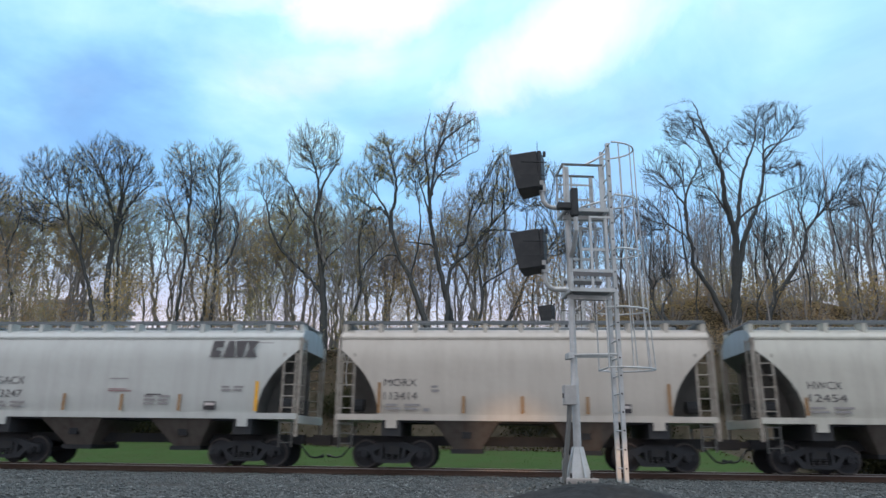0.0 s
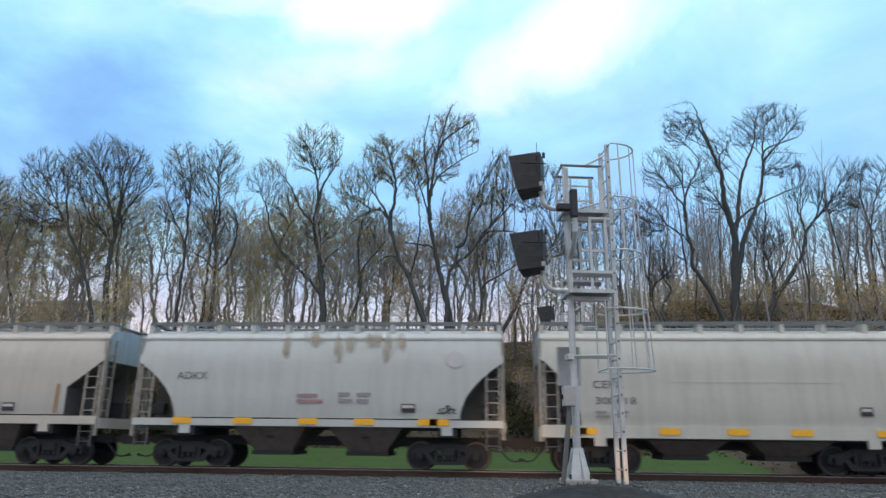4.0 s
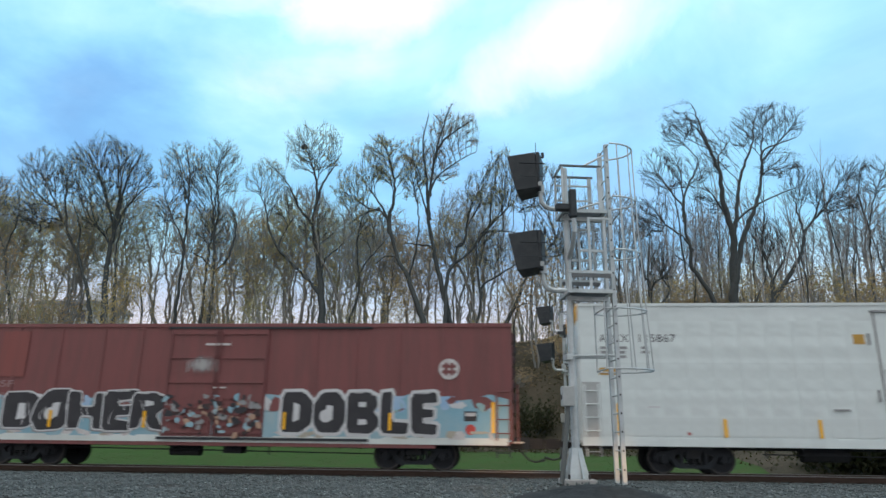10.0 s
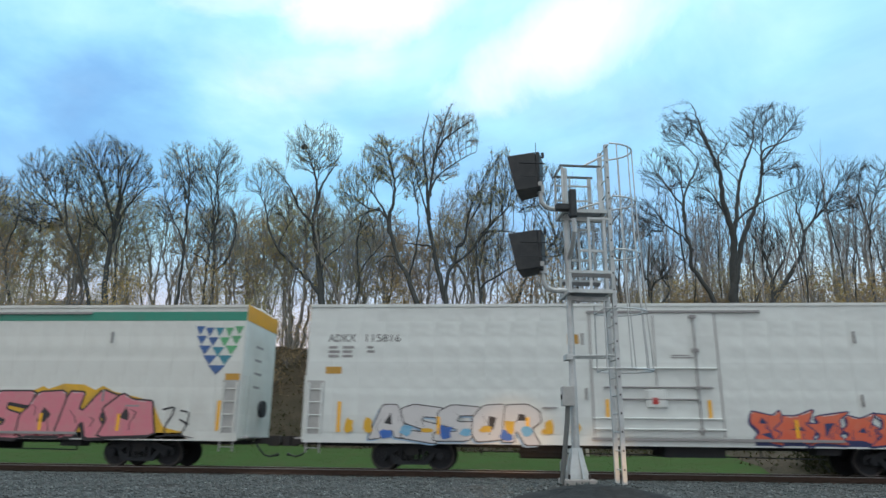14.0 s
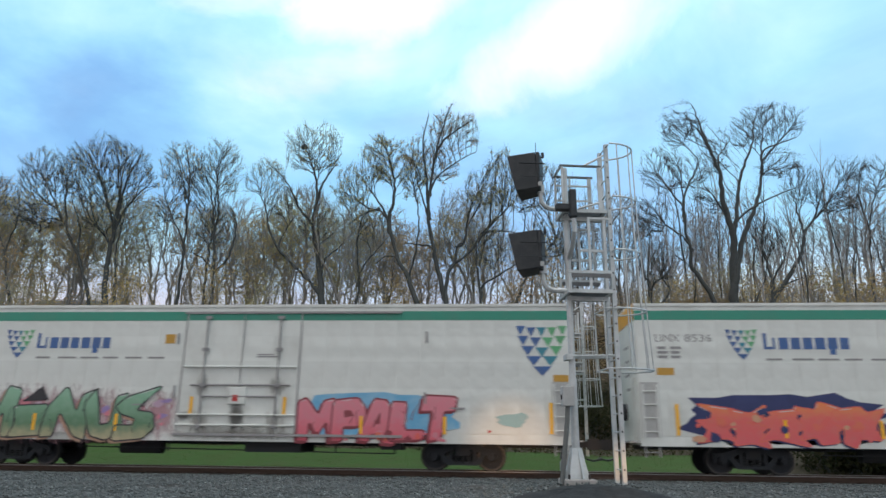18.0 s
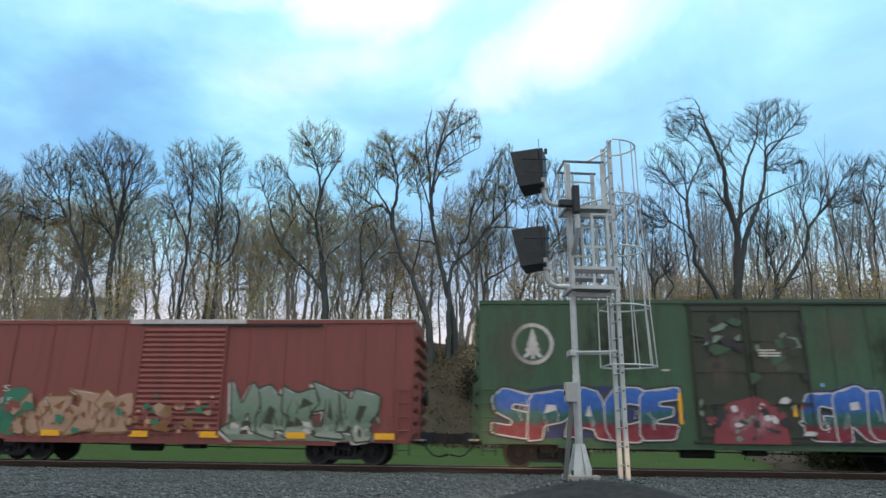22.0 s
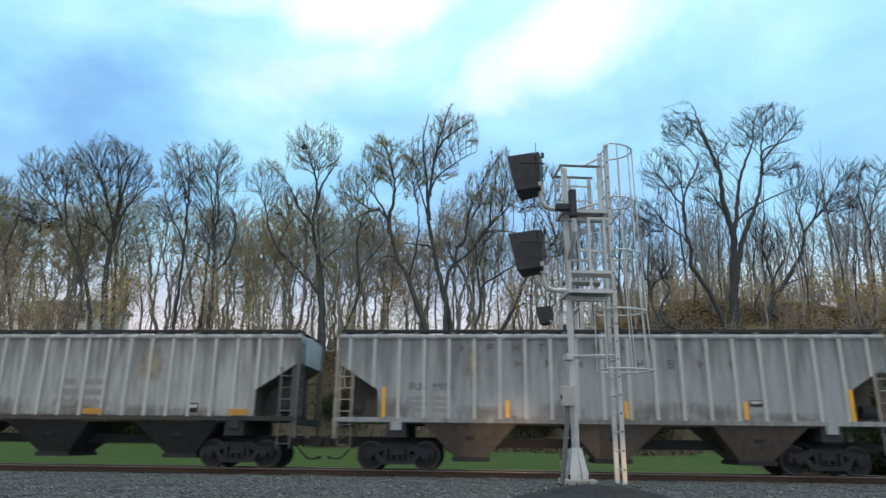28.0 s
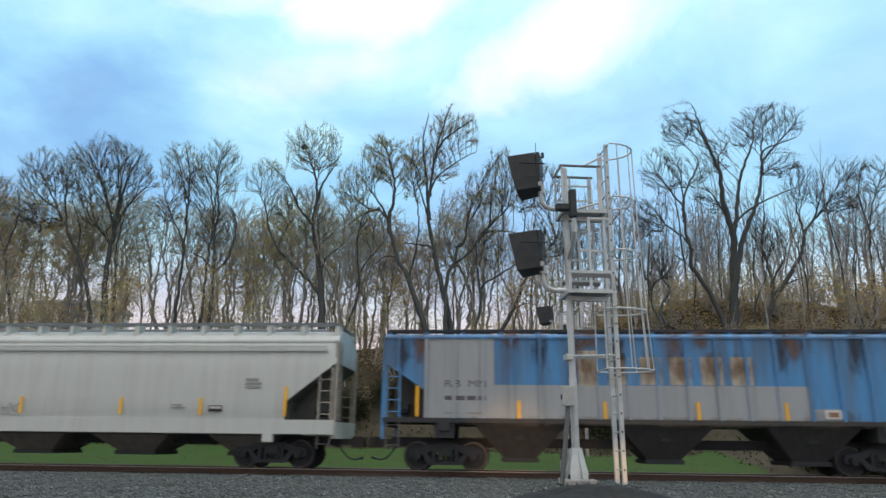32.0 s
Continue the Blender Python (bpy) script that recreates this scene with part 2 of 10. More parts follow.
GRIME = (0.16, 0.145, 0.13)
M = dict(
    hop=material("pale_grey_paint", (0.545, 0.56, 0.495), 0.5, dirt=(0.33, 0.32, 0.29), streak=True, scale=1.2, bump=0.04, spread=0.04),
    hop_warm=material("cream_grey_paint", (0.55, 0.53, 0.47), 0.5, dirt=(0.36, 0.33, 0.28), streak=True, scale=1.1, bump=0.04, spread=0.04),
    hop_cool=material("cool_grey_paint", (0.53, 0.575, 0.55), 0.5, dirt=(0.37, 0.37, 0.37), streak=True, scale=1.2, bump=0.04, spread=0.04),
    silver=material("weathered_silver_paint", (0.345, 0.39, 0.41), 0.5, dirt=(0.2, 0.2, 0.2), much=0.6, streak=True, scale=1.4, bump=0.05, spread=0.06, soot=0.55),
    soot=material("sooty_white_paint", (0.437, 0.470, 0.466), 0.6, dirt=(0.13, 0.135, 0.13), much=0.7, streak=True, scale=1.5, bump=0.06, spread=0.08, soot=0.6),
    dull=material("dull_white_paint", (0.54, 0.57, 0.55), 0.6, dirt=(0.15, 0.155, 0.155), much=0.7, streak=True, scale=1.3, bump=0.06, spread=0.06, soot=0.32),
    white=material("white_paint", (0.71, 0.765, 0.745), 0.42, dirt=(0.5, 0.5, 0.5), much=0.25, streak="soft", scale=1.0, bump=0.02, spread=0.02),
    cream=material("aged_white_paint", (0.695, 0.73, 0.695), 0.45, dirt=(0.42, 0.42, 0.38), much=0.4, streak="soft", scale=1.1, bump=0.03, spread=0.03),
    brown=material("brown_red_paint", (0.215, 0.07, 0.067), 0.55, dirt=(0.11, 0.06, 0.055), much=0.5, streak=True, scale=1.3, bump=0.05, spread=0.08),
    cream_warm=material("yellowed_white_paint", (0.735, 0.715, 0.665), 0.45, dirt=(0.44, 0.4, 0.35), much=0.4, streak="soft", scale=1.1, bump=0.03, spread=0.03),
    brick=material("brick_red_paint", (0.25, 0.07, 0.06), 0.55, dirt=(0.14, 0.06, 0.055), much=0.5, streak=True, scale=1.3, bump=0.05, spread=0.08),
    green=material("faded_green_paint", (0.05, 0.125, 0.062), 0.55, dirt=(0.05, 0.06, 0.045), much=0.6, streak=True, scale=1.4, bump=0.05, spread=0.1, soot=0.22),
    green_dark=material("dark_olive_paint", (0.045, 0.055, 0.036), 0.55, dirt=(0.035, 0.035, 0.03), much=0.6, streak=True, scale=1.4, bump=0.05),
    # dark red with soot, and the weaker light on car ends put in
    end_dark=material("sooty_shaded_red_end", (0.062, 0.033, 0.033), 0.65, dirt=(0.03, 0.026, 0.026), much=0.8, streak=True, scale=1.6, bump=0.08, spread=0.12),
    patch_grey=material("grey_repaint", (0.36, 0.39, 0.405), 0.55, dirt=(0.24, 0.25, 0.25), much=0.5, streak=True, scale=1.2, bump=0.04, spread=0.05),
    ivy=foliage("dull_green_leaves", (0.04, 0.052, 0.02), (0.065, 0.052, 0.026)),
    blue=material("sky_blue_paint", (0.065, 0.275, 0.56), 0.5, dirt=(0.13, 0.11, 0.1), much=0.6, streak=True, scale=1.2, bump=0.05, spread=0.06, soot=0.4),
    deep_green=material("dark_green_paint", (0.038, 0.08, 0.078), 0.5, dirt=(0.07, 0.08, 0.075), much=0.4, streak=True, bump=0.04),
    end_blue=material("grey_blue_end_paint", (0.36, 0.44, 0.47), 0.55, dirt=(0.14, 0.14, 0.14), much=0.6, streak=True, scale=1.6, bump=0.05),
    under=material("grimy_underframe", (0.048, 0.054, 0.06), 0.85, dirt=(0.07, 0.066, 0.06), much=0.5, scale=3.0, bump=0.2, spec=0.12),
    bay=material("dusty_hopper_bay", (0.17, 0.16, 0.145), 0.75, dirt=(0.09, 0.075, 0.065), much=0.6, scale=1.6, streak=True, bump=0.1, spec=0.12),
    bay_black=material("black_hopper_bay", (0.055, 0.057, 0.06), 0.7, dirt=(0.095, 0.094, 0.09), much=0.5, scale=1.8, streak=True, bump=0.1, spec=0.12),
    worn=material("worn_ladder_steel", (0.36, 0.345, 0.3), 0.6, dirt=(0.14, 0.1, 0.07), much=0.7, scale=5.0, bump=0.1),
    # slope sheets and shear plates: shade below the cut-away ends put into the colour
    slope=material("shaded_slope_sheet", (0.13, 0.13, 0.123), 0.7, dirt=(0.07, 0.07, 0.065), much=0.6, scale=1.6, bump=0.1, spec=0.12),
    iron=material("cast_iron", (0.055, 0.054, 0.055), 0.75, 0.1, dirt=(0.075, 0.063, 0.052), much=0.5, scale=6.0, bump=0.2, spec=0.12),
    wheel=material("wheel_steel", (0.046, 0.051, 0.058), 0.6, 0.2, dirt=(0.042, 0.044, 0.046), much=0.5, scale=4.0, bump=0.1, spec=0.12),
    truck=material("dusty_cast_steel", (0.045, 0.051, 0.058), 0.75, 0.1, dirt=(0.06, 0.06, 0.058), much=0.5, scale=6.0, bump=0.2, spec=0.15),
    rim=material("worn_wheel_rim", (0.07, 0.068, 0.067), 0.5, 0.4, dirt=(0.08, 0.07, 0.06), much=0.5, scale=5.0),
    black=material("black_stencil", (0.1, 0.1, 0.105), 0.6, dirt=(0.2, 0.2, 0.2), much=0.3, scale=4.0),
    grey_mark=material("grey_stencil", (0.27, 0.27, 0.27), 0.6, dirt=(0.4, 0.4, 0.4), much=0.4, scale=5.0),
    white_mark=material("white_stencil", (0.62, 0.6, 0.58), 0.6, dirt=(0.35, 0.2, 0.19), much=0.5, scale=6.0),
    pink_mark=material("faded_white_stencil", (0.36, 0.24, 0.24), 0.6, dirt=(0.25, 0.12, 0.12), much=0.6, scale=6.0),
    reflect=material("yellow_reflector", (1.0, 0.5, 0.012), 0.35, 0.0, dirt=(0.75, 0.36, 0.03), much=0.5, scale=7.0, spread=0.05),
    reflect_old=material("faded_orange_reflector", (0.34, 0.19, 0.075), 0.5, dirt=(0.3, 0.24, 0.16), much=0.6, scale=7.0, spread=0.08),
    placard=material("ochre_sign", (0.52, 0.29, 0.045), 0.5, dirt=(0.3, 0.2, 0.08), much=0.3, scale=8.0),
    yellow=material("yellow_panel", (0.70, 0.34, 0.03), 0.5, dirt=(0.4, 0.26, 0.08), much=0.4, scale=3.0),
    orange=material("orange_red_stripe", (0.53, 0.115, 0.055), 0.5, dirt=(0.33, 0.12, 0.08), much=0.4, scale=2.0, streak=True),
    teal=material("teal_green_stripe", (0.03, 0.27, 0.19), 0.5, dirt=(0.08, 0.22, 0.17), much=0.4, scale=2.0),
    logo_blue=material("logo_blue", (0.05, 0.13, 0.33), 0.5), logo_green=material("logo_green", (0.12, 0.42, 0.2), 0.5),
    logo_teal=material("logo_teal", (0.04, 0.25, 0.33), 0.5),
    red=material("red_paint", (0.5, 0.05, 0.045), 0.5), dark_red=material("deep_red_spray", (0.26, 0.045, 0.06), 0.5, much=0.3),
    pink=material("pink_spray", (0.62, 0.2, 0.25), 0.5, dirt=(0.5, 0.33, 0.3), much=0.4, scale=3.0),
    hot=material("coral_spray", (0.72, 0.13, 0.11), 0.5, dirt=(0.66, 0.22, 0.09), much=0.7, scale=2.0),
    sky_spray=material("sky_blue_spray", (0.13, 0.4, 0.62), 0.5, dirt=(0.35, 0.55, 0.66), much=0.6, scale=2.0),
    pale_blue=material("pale_blue_spray", (0.30, 0.47, 0.66), 0.5, dirt=(0.5, 0.6, 0.68), much=0.6, scale=2.0),
    navy=material("navy_spray", (0.025, 0.035, 0.12), 0.5, dirt=(0.05, 0.07, 0.2), much=0.5),
    royal=material("royal_blue_spray", (0.04, 0.15, 0.5), 0.5),
    gold=material("gold_spray", (0.72, 0.42, 0.03), 0.5), tan=material("tan_spray", (0.46, 0.29, 0.2), 0.5, dirt=(0.3, 0.2, 0.15), much=0.5, scale=4.0),
    mint=material("mint_spray", (0.2, 0.42, 0.3), 0.5, dirt=(0.1, 0.22, 0.14), much=0.6, scale=3.0),
    sage=material("sage_spray", (0.17, 0.24, 0.19), 0.5, dirt=(0.3, 0.33, 0.27), much=0.5, scale=3.0),
    aqua=material("aqua_spray", (0.27, 0.45, 0.46), 0.5, dirt=(0.4, 0.48, 0.46), much=0.5, scale=3.0),
    forest=material("green_spray", (0.03, 0.2, 0.12), 0.5, dirt=(0.05, 0.13, 0.09), much=0.5),
    olive=material("olive_spray", (0.25, 0.25, 0.12), 0.5, dirt=(0.15, 0.15, 0.08), much=0.5, scale=3.0),
    violet=material("violet_spray", (0.27, 0.2, 0.42), 0.5, dirt=(0.33, 0.25, 0.4), much=0.4, scale=3.0),
    mauve=material("mauve_spray", (0.45, 0.32, 0.42), 0.5, dirt=(0.5, 0.4, 0.42), much=0.5, scale=3.0),
    ink=material("black_spray", (0.025, 0.025, 0.03), 0.5, dirt=(0.06, 0.06, 0.065), much=0.4),
    chalk=material("white_spray", (0.62, 0.62, 0.62), 0.5, dirt=(0.5, 0.5, 0.5), much=0.4),
    cream_spray=material("cream_spray", (0.68, 0.6, 0.38), 0.5, dirt=(0.6, 0.45, 0.25), much=0.5, scale=3.0),
    peach=material("peach_spray", (0.6, 0.33, 0.2), 0.5, dirt=(0.5, 0.25, 0.15), much=0.5, scale=3.0),
    rust=material("rust_stain", (0.24, 0.115, 0.045), 0.8, dirt=(0.33, 0.24, 0.17), much=0.7, scale=2.5),
    dust=material("faded_patch", (0.46, 0.43, 0.36), 0.7, dirt=(0.38, 0.3, 0.2), much=0.6, scale=2.0),
    skirt=material("pale_blue_wash", (0.23, 0.43, 0.52), 0.55, dirt=(0.42, 0.5, 0.5), much=0.8, scale=0.9, spread=0.1),
    grate=material("galvanised_grating", (0.42, 0.43, 0.43), 0.45, 0.6, dirt=(0.2, 0.2, 0.2), much=0.4, scale=5.0),
    galv=material("galvanised_steel", (0.55, 0.58, 0.575), 0.45, 0.35, dirt=(0.27, 0.29, 0.285), much=0.6, scale=4.0, bump=0.05),
    hatch=material("blue_grey_roof_hatch", (0.15, 0.18, 0.195), 0.5, dirt=(0.3, 0.31, 0.31), much=0.3, scale=3.0),
    grating=material("dull_steel_grating", (0.16, 0.165, 0.165), 0.6, 0.3, dirt=(0.09, 0.09, 0.09), much=0.5, scale=6.0),
    tin=material("grey_cabinet_paint", (0.42, 0.43, 0.42), 0.5, dirt=(0.25, 0.25, 0.23), much=0.4, scale=5.0),
    head=material("black_signal_paint", (0.018, 0.024, 0.028), 0.55, dirt=(0.06, 0.06, 0.06), much=0.4, scale=6.0),
    conduit=material("grey_conduit", (0.11, 0.12, 0.115), 0.6, dirt=(0.2, 0.19, 0.17), much=0.4, scale=5.0),
    concrete=material("concrete", (0.35, 0.34, 0.32), 0.85, dirt=(0.2, 0.19, 0.17), much=0.5, scale=4.0, bump=0.3, spec=0.12),
    rail=material("rusty_rail", (0.08, 0.056, 0.045), 0.75, dirt=(0.06, 0.04, 0.03), much=0.6, scale=5.0, bump=0.2, spec=0.12),
    railtop=material("polished_rail_head", (0.36, 0.35, 0.34), 0.5, 0.6, dirt=(0.25, 0.22, 0.2), much=0.4, scale=3.0, bump=0.03),
    tie=material("creosoted_tie", (0.06, 0.05, 0.042), 0.9, dirt=(0.14, 0.13, 0.12), much=0.5, scale=5.0, bump=0.3, spec=0.12),
    ballast=gravel("ballast_bed", 21.0),
    heap=material("dark_fine_gravel", (0.022, 0.026, 0.027), 0.9, dirt=(0.045, 0.05, 0.05), much=0.6, scale=5.0, bump=0.6, fine=70.0, spread=0.5, spec=0.12),
    thick=foliage("dark_green_leaves", (0.026, 0.036, 0.016), (0.055, 0.052, 0.026)),
    stone=material("ballast_stone", (0.11, 0.124, 0.12), 0.85, dirt=(0.06, 0.067, 0.066), much=0.6, scale=8.0, bump=0.3, spread=0.3, spec=0.12),
    grass=material("short_grass", (0.038, 0.08, 0.019), 0.95, dirt=(0.05, 0.065, 0.022), much=0.8, scale=0.9, bump=0.15, spread=0.14, spec=0.12),
    blade=material("grass_blades", (0.05, 0.105, 0.024), 0.9, dirt=(0.07, 0.1, 0.028), much=0.6, scale=0.5, spread=0.14, spec=0.12),
    litter=material("leaf_litter_bank", (0.07, 0.058, 0.04), 0.95, dirt=(0.03, 0.034, 0.02), much=0.8, scale=0.5, bump=1.0, fine=12.0, spread=0.45, spec=0.12),
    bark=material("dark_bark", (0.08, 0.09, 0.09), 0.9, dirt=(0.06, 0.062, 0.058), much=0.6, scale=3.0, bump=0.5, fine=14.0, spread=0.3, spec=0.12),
    # paler than the front trees: haze of the wood put into the bark colour
    bark_far=material("hazed_grey_brown_bark", (0.31, 0.305, 0.29), 0.9, dirt=(0.21, 0.207, 0.195), much=0.6, scale=2.0, bump=0.4, fine=12.0, spread=0.3, spec=0.12),
    leaf_gold=foliage("yellow_leaves", (0.58, 0.45, 0.19), (0.42, 0.34, 0.17)),
    leaf_rust=foliage("russet_leaves", (0.5, 0.37, 0.2), (0.38, 0.29, 0.17)),
    leaf_olive=foliage("olive_leaves", (0.5, 0.46, 0.22), (0.37, 0.35, 0.19)),
    leaf_fall=foliage("fallen_gold_brown_leaves", (0.56, 0.44, 0.25), (0.36, 0.3, 0.2)),
    wallf=material("far_render_wall", (0.62, 0.62, 0.61), 0.85, dirt=(0.45, 0.45, 0.44), much=0.4, scale=0.6),
    rooff=material("far_roof_felt", (0.3, 0.3, 0.31), 0.9, scale=1.0), pane=material("far_window_glass", (0.05, 0.06, 0.07), 0.1, scale=1.0),
)
M["space"] = sprayed("blue_green_red_spray", [(0.0, (0.22, 0.014, 0.03)), (0.3, (0.19, 0.014, 0.03)), (0.38, (0.01, 0.085, 0.075)), (0.58, (0.012, 0.12, 0.13)), (0.66, (0.015, 0.1, 0.4)), (1, (0.03, 0.15, 0.55))], 0.85, 2.3)
M["coral_fade"] = sprayed("orange_to_coral_spray", [(0, (0.7, 0.11, 0.13)), (0.6, (0.72, 0.14, 0.12)), (1, (0.8, 0.27, 0.06))], 0.8, 2.2)
M["mpalt"] = sprayed("pink_orange_fade_spray", [(0, (0.66, 0.1, 0.14)), (0.5, (0.66, 0.2, 0.25)), (1, (0.7, 0.25, 0.3))], 0.8, 2.4)
M["eminus"] = sprayed("green_fade_spray", [(0, (0.5, 0.42, 0.26)), (0.35, (0.1, 0.22, 0.12)), (1, (0.25, 0.48, 0.33))], 0.8, 2.3)
M["cremefade"] = sprayed("cream_peach_fade_spray", [(0, (0.5, 0.14, 0.07)), (0.3, (0.6, 0.3, 0.17)), (0.55, (0.68, 0.6, 0.36)), (1, (0.7, 0.64, 0.4))], 0.8, 2.3)
M["aquafade"] = sprayed("aqua_over_tan_spray", [(0, (0.42, 0.28, 0.18)), (0.42, (0.44, 0.3, 0.2)), (0.52, (0.26, 0.44, 0.45)), (1, (0.3, 0.48, 0.5))], 0.8, 2.3)
M["okfade"] = sprayed("mint_violet_spray", [(0, (0.3, 0.42, 0.3)), (0.5, (0.35, 0.4, 0.38)), (0.75, (0.3, 0.25, 0.4)), (1, (0.6, 0.58, 0.5))], 0.8, 2.5)
M["sagefade"] = sprayed("sage_fade_spray", [(0, (0.36, 0.4, 0.33)), (0.18, (0.3, 0.36, 0.29)), (0.3, (0.12, 0.19, 0.13)), (0.6, (0.17, 0.26, 0.19)), (1, (0.23, 0.3, 0.25))], 0.8, 2.4)
M["olivefade"] = sprayed("olive_fade_spray", [(0, (0.13, 0.13, 0.075)), (0.4, (0.2, 0.2, 0.1)), (0.75, (0.27, 0.27, 0.13)), (1, (0.3, 0.3, 0.19))], 0.8, 2.3)
M["flame"] = sprayed("blue_fade_spray", [(0, (0.05, 0.14, 0.4)), (0.5, (0.1, 0.27, 0.55)), (1, (0.06, 0.15, 0.42))], 1.7, 2.6)
M["orangered"] = sprayed("orange_red_spray", [(0, (0.62, 0.1, 0.05)), (1, (0.72, 0.17, 0.08))], 0.9, 2.1)
M["maroon"] = sprayed("dark_red_fade_spray", [(0, (0.12, 0.02, 0.035)), (0.3, (0.22, 0.03, 0.05)), (0.75, (0.3, 0.055, 0.07)), (1, (0.42, 0.12, 0.13))], 0.85, 2.2)
M["pinkfade"] = sprayed("two_pink_fade_spray", [(0, (0.6, 0.2, 0.2)), (0.4, (0.64, 0.24, 0.23)), (0.48, (0.38, 0.09, 0.13)), (0.62, (0.58, 0.26, 0.3)), (1, (0.66, 0.33, 0.36))], 0.85, 2.2)
for key, tone, much in (("smut", (0.055, 0.05, 0.045), 0.62), ("dirt", (0.19, 0.165, 0.135), 0.4), ("haze_white", (0.5, 0.5, 0.49), 0.8), ("haze_tan", (0.36, 0.26, 0.19), 0.8),
                        ("haze_blue", (0.18, 0.33, 0.42), 0.8), ("haze_ink", (0.06, 0.055, 0.07), 0.85), ("haze_pink", (0.55, 0.3, 0.34), 0.7), ("rust_run", (0.2, 0.11, 0.06), 0.6),
                        ("dust_run", (0.42, 0.37, 0.28), 0.8)):
    M[key] = film(key + "_film", tone, much)


# ---- mesh helpers ----
def box(bm, x0, x1, y0, y1, z0, z1):
    v = [bm.verts.new(p) for p in ((x0, y0, z0), (x1, y0, z0), (x1, y1, z0), (x0, y1, z0),
                                   (x0, y0, z1), (x1, y0, z1), (x1, y1, z1), (x0, y1, z1))]
    for f in ((3, 2, 1, 0), (4, 5, 6, 7), (0, 1, 5, 4), (1, 2, 6, 5), (2, 3, 7, 6), (3, 0, 4, 7)):
        bm.faces.new([v[i] for i in f])


def prism(bm, outline, y0, y1):
    """An outline of (x, z), run anticlockwise, given depth from y0 to y1 (y0 is the front)."""
    a = [bm.verts.new((x, y0, z)) for x, z in outline]
    b = [bm.verts.new((x, y1, z)) for x, z in outline]
    n = len(a)
    bm.faces.new(a)
    bm.faces.new(b[::-1])
    for i in range(n):
        j = (i + 1) % n
        bm.faces.new((a[j], a[i], b[i], b[j]))


def rod(bm, p, q, r, n=6, r2=None):
    p, q = Vector(p), Vector(q)
    d = (q - p).normalized()
    u = d.orthogonal().normalized()
    w = d.cross(u)
    ring = []
    for c, rad in ((p, r), (q, r if r2 is None else r2)):
        ring.append([bm.verts.new(c + (u * math.cos(6.2832 * k / n) + w * math.sin(6.2832 * k / n)) * rad) for k in range(n)])
    for k in range(n):
        bm.faces.new((ring[0][k], ring[0][(k + 1) % n], ring[1][(k + 1) % n], ring[1][k]))
    bm.faces.new(ring[0][::-1])
    bm.faces.new(ring[1])


def pipe(bm, pts, r, n=6):
    """One bent tube along a line of points."""
    pts = [Vector(p) for p in pts]
    u, last = None, None
    for i, p in enumerate(pts):
        d = (pts[min(i + 1, len(pts) - 1)] - pts[max(i - 1, 0)]).normalized()
        u = d.orthogonal().normalized() if u is None else (u - d * u.dot(d)).normalized()
        w = d.cross(u)
        ring = [bm.verts.new(p + u * (r * math.cos(6.2832 * k / n)) + w * (r * math.sin(6.2832 * k / n))) for k in range(n)]
        if last:
            for k in range(n):
                bm.faces.new((last[k], last[(k + 1) % n], ring[(k + 1) % n], ring[k]))
        else:
            bm.faces.new(ring[::-1])
        last = ring
    bm.faces.new(last)


def mesh_of(name, bm, mat, smooth=False):
    me = bpy.data.meshes.new(name)
    bmesh.ops.recalc_face_normals(bm, faces=bm.faces)
    bm.to_mesh(me)
    bm.free()
    me.materials.append(mat)
    if smooth:
        me.shade_smooth()
    return me


def part(name, bm, mat, parent, label="", smooth=False):
    ob = new(name, mesh_of(name, bm, mat, smooth))
    ob.parent = parent
    return tagged(ob, label)


def share(name, me, parent, m=None):
    """One more object on a mesh that exists already."""
    ob = new(name, me)
    ob.parent = parent
    if m is not None:
        ob.matrix_basis = m
    return ob


def slab(name, parent, mat, x0, x1, y0, y1, z0, z1, label=""):
    bm = bmesh.new()
    box(bm, x0, x1, y0, y1, z0, z1)
    return part(name, bm, mat, parent, label)


def bevelled(ob, w, seg=2):
    b = ob.modifiers.new("bevel", "BEVEL")
    b.width, b.segments, b.limit_method = w, seg, "ANGLE"
    return ob


def thing(name, label, category, group="", kind="", at=(0, 0, 0)):
    ob = new(name)
    ob.empty_display_size = 0.2
    ob.location = at
    return tagged(ob, label, category, group, kind)


# ---- lettering: all words are turned into flat meshes once ----
WORDS = ["MORX", "113414", "GACX", "53247", "HWCX", "12454", "ADKX", "491497", "RVRX", "491206", "CEFX", "300618", "MWCX",
         "301965", "491709", "115867", "115816", "CRYX", "8351", "BN", "SF", "782", "207", "222", "LINX", "8457", "8536", "8489", "FPAX",
         "201312", "LR", "S", "41", "15", "LRS", "4751", "2219", "RB", "MN"]
LETTERS = {}


def set_words():
    made = []
    for w in WORDS:
        cu = bpy.data.curves.new("word", "FONT")
        cu.body, cu.size, cu.resolution_u = w, 1.0, 3
        made.append((w, new("word", cu), cu))
    dg = bpy.context.evaluated_depsgraph_get()
    for w, ob, cu in made:
        LETTERS[w] = bpy.data.meshes.new_from_object(ob.evaluated_get(dg))
    for w, ob, cu in made:
        bpy.data.objects.remove(ob)
        bpy.data.curves.remove(cu)


set_words()


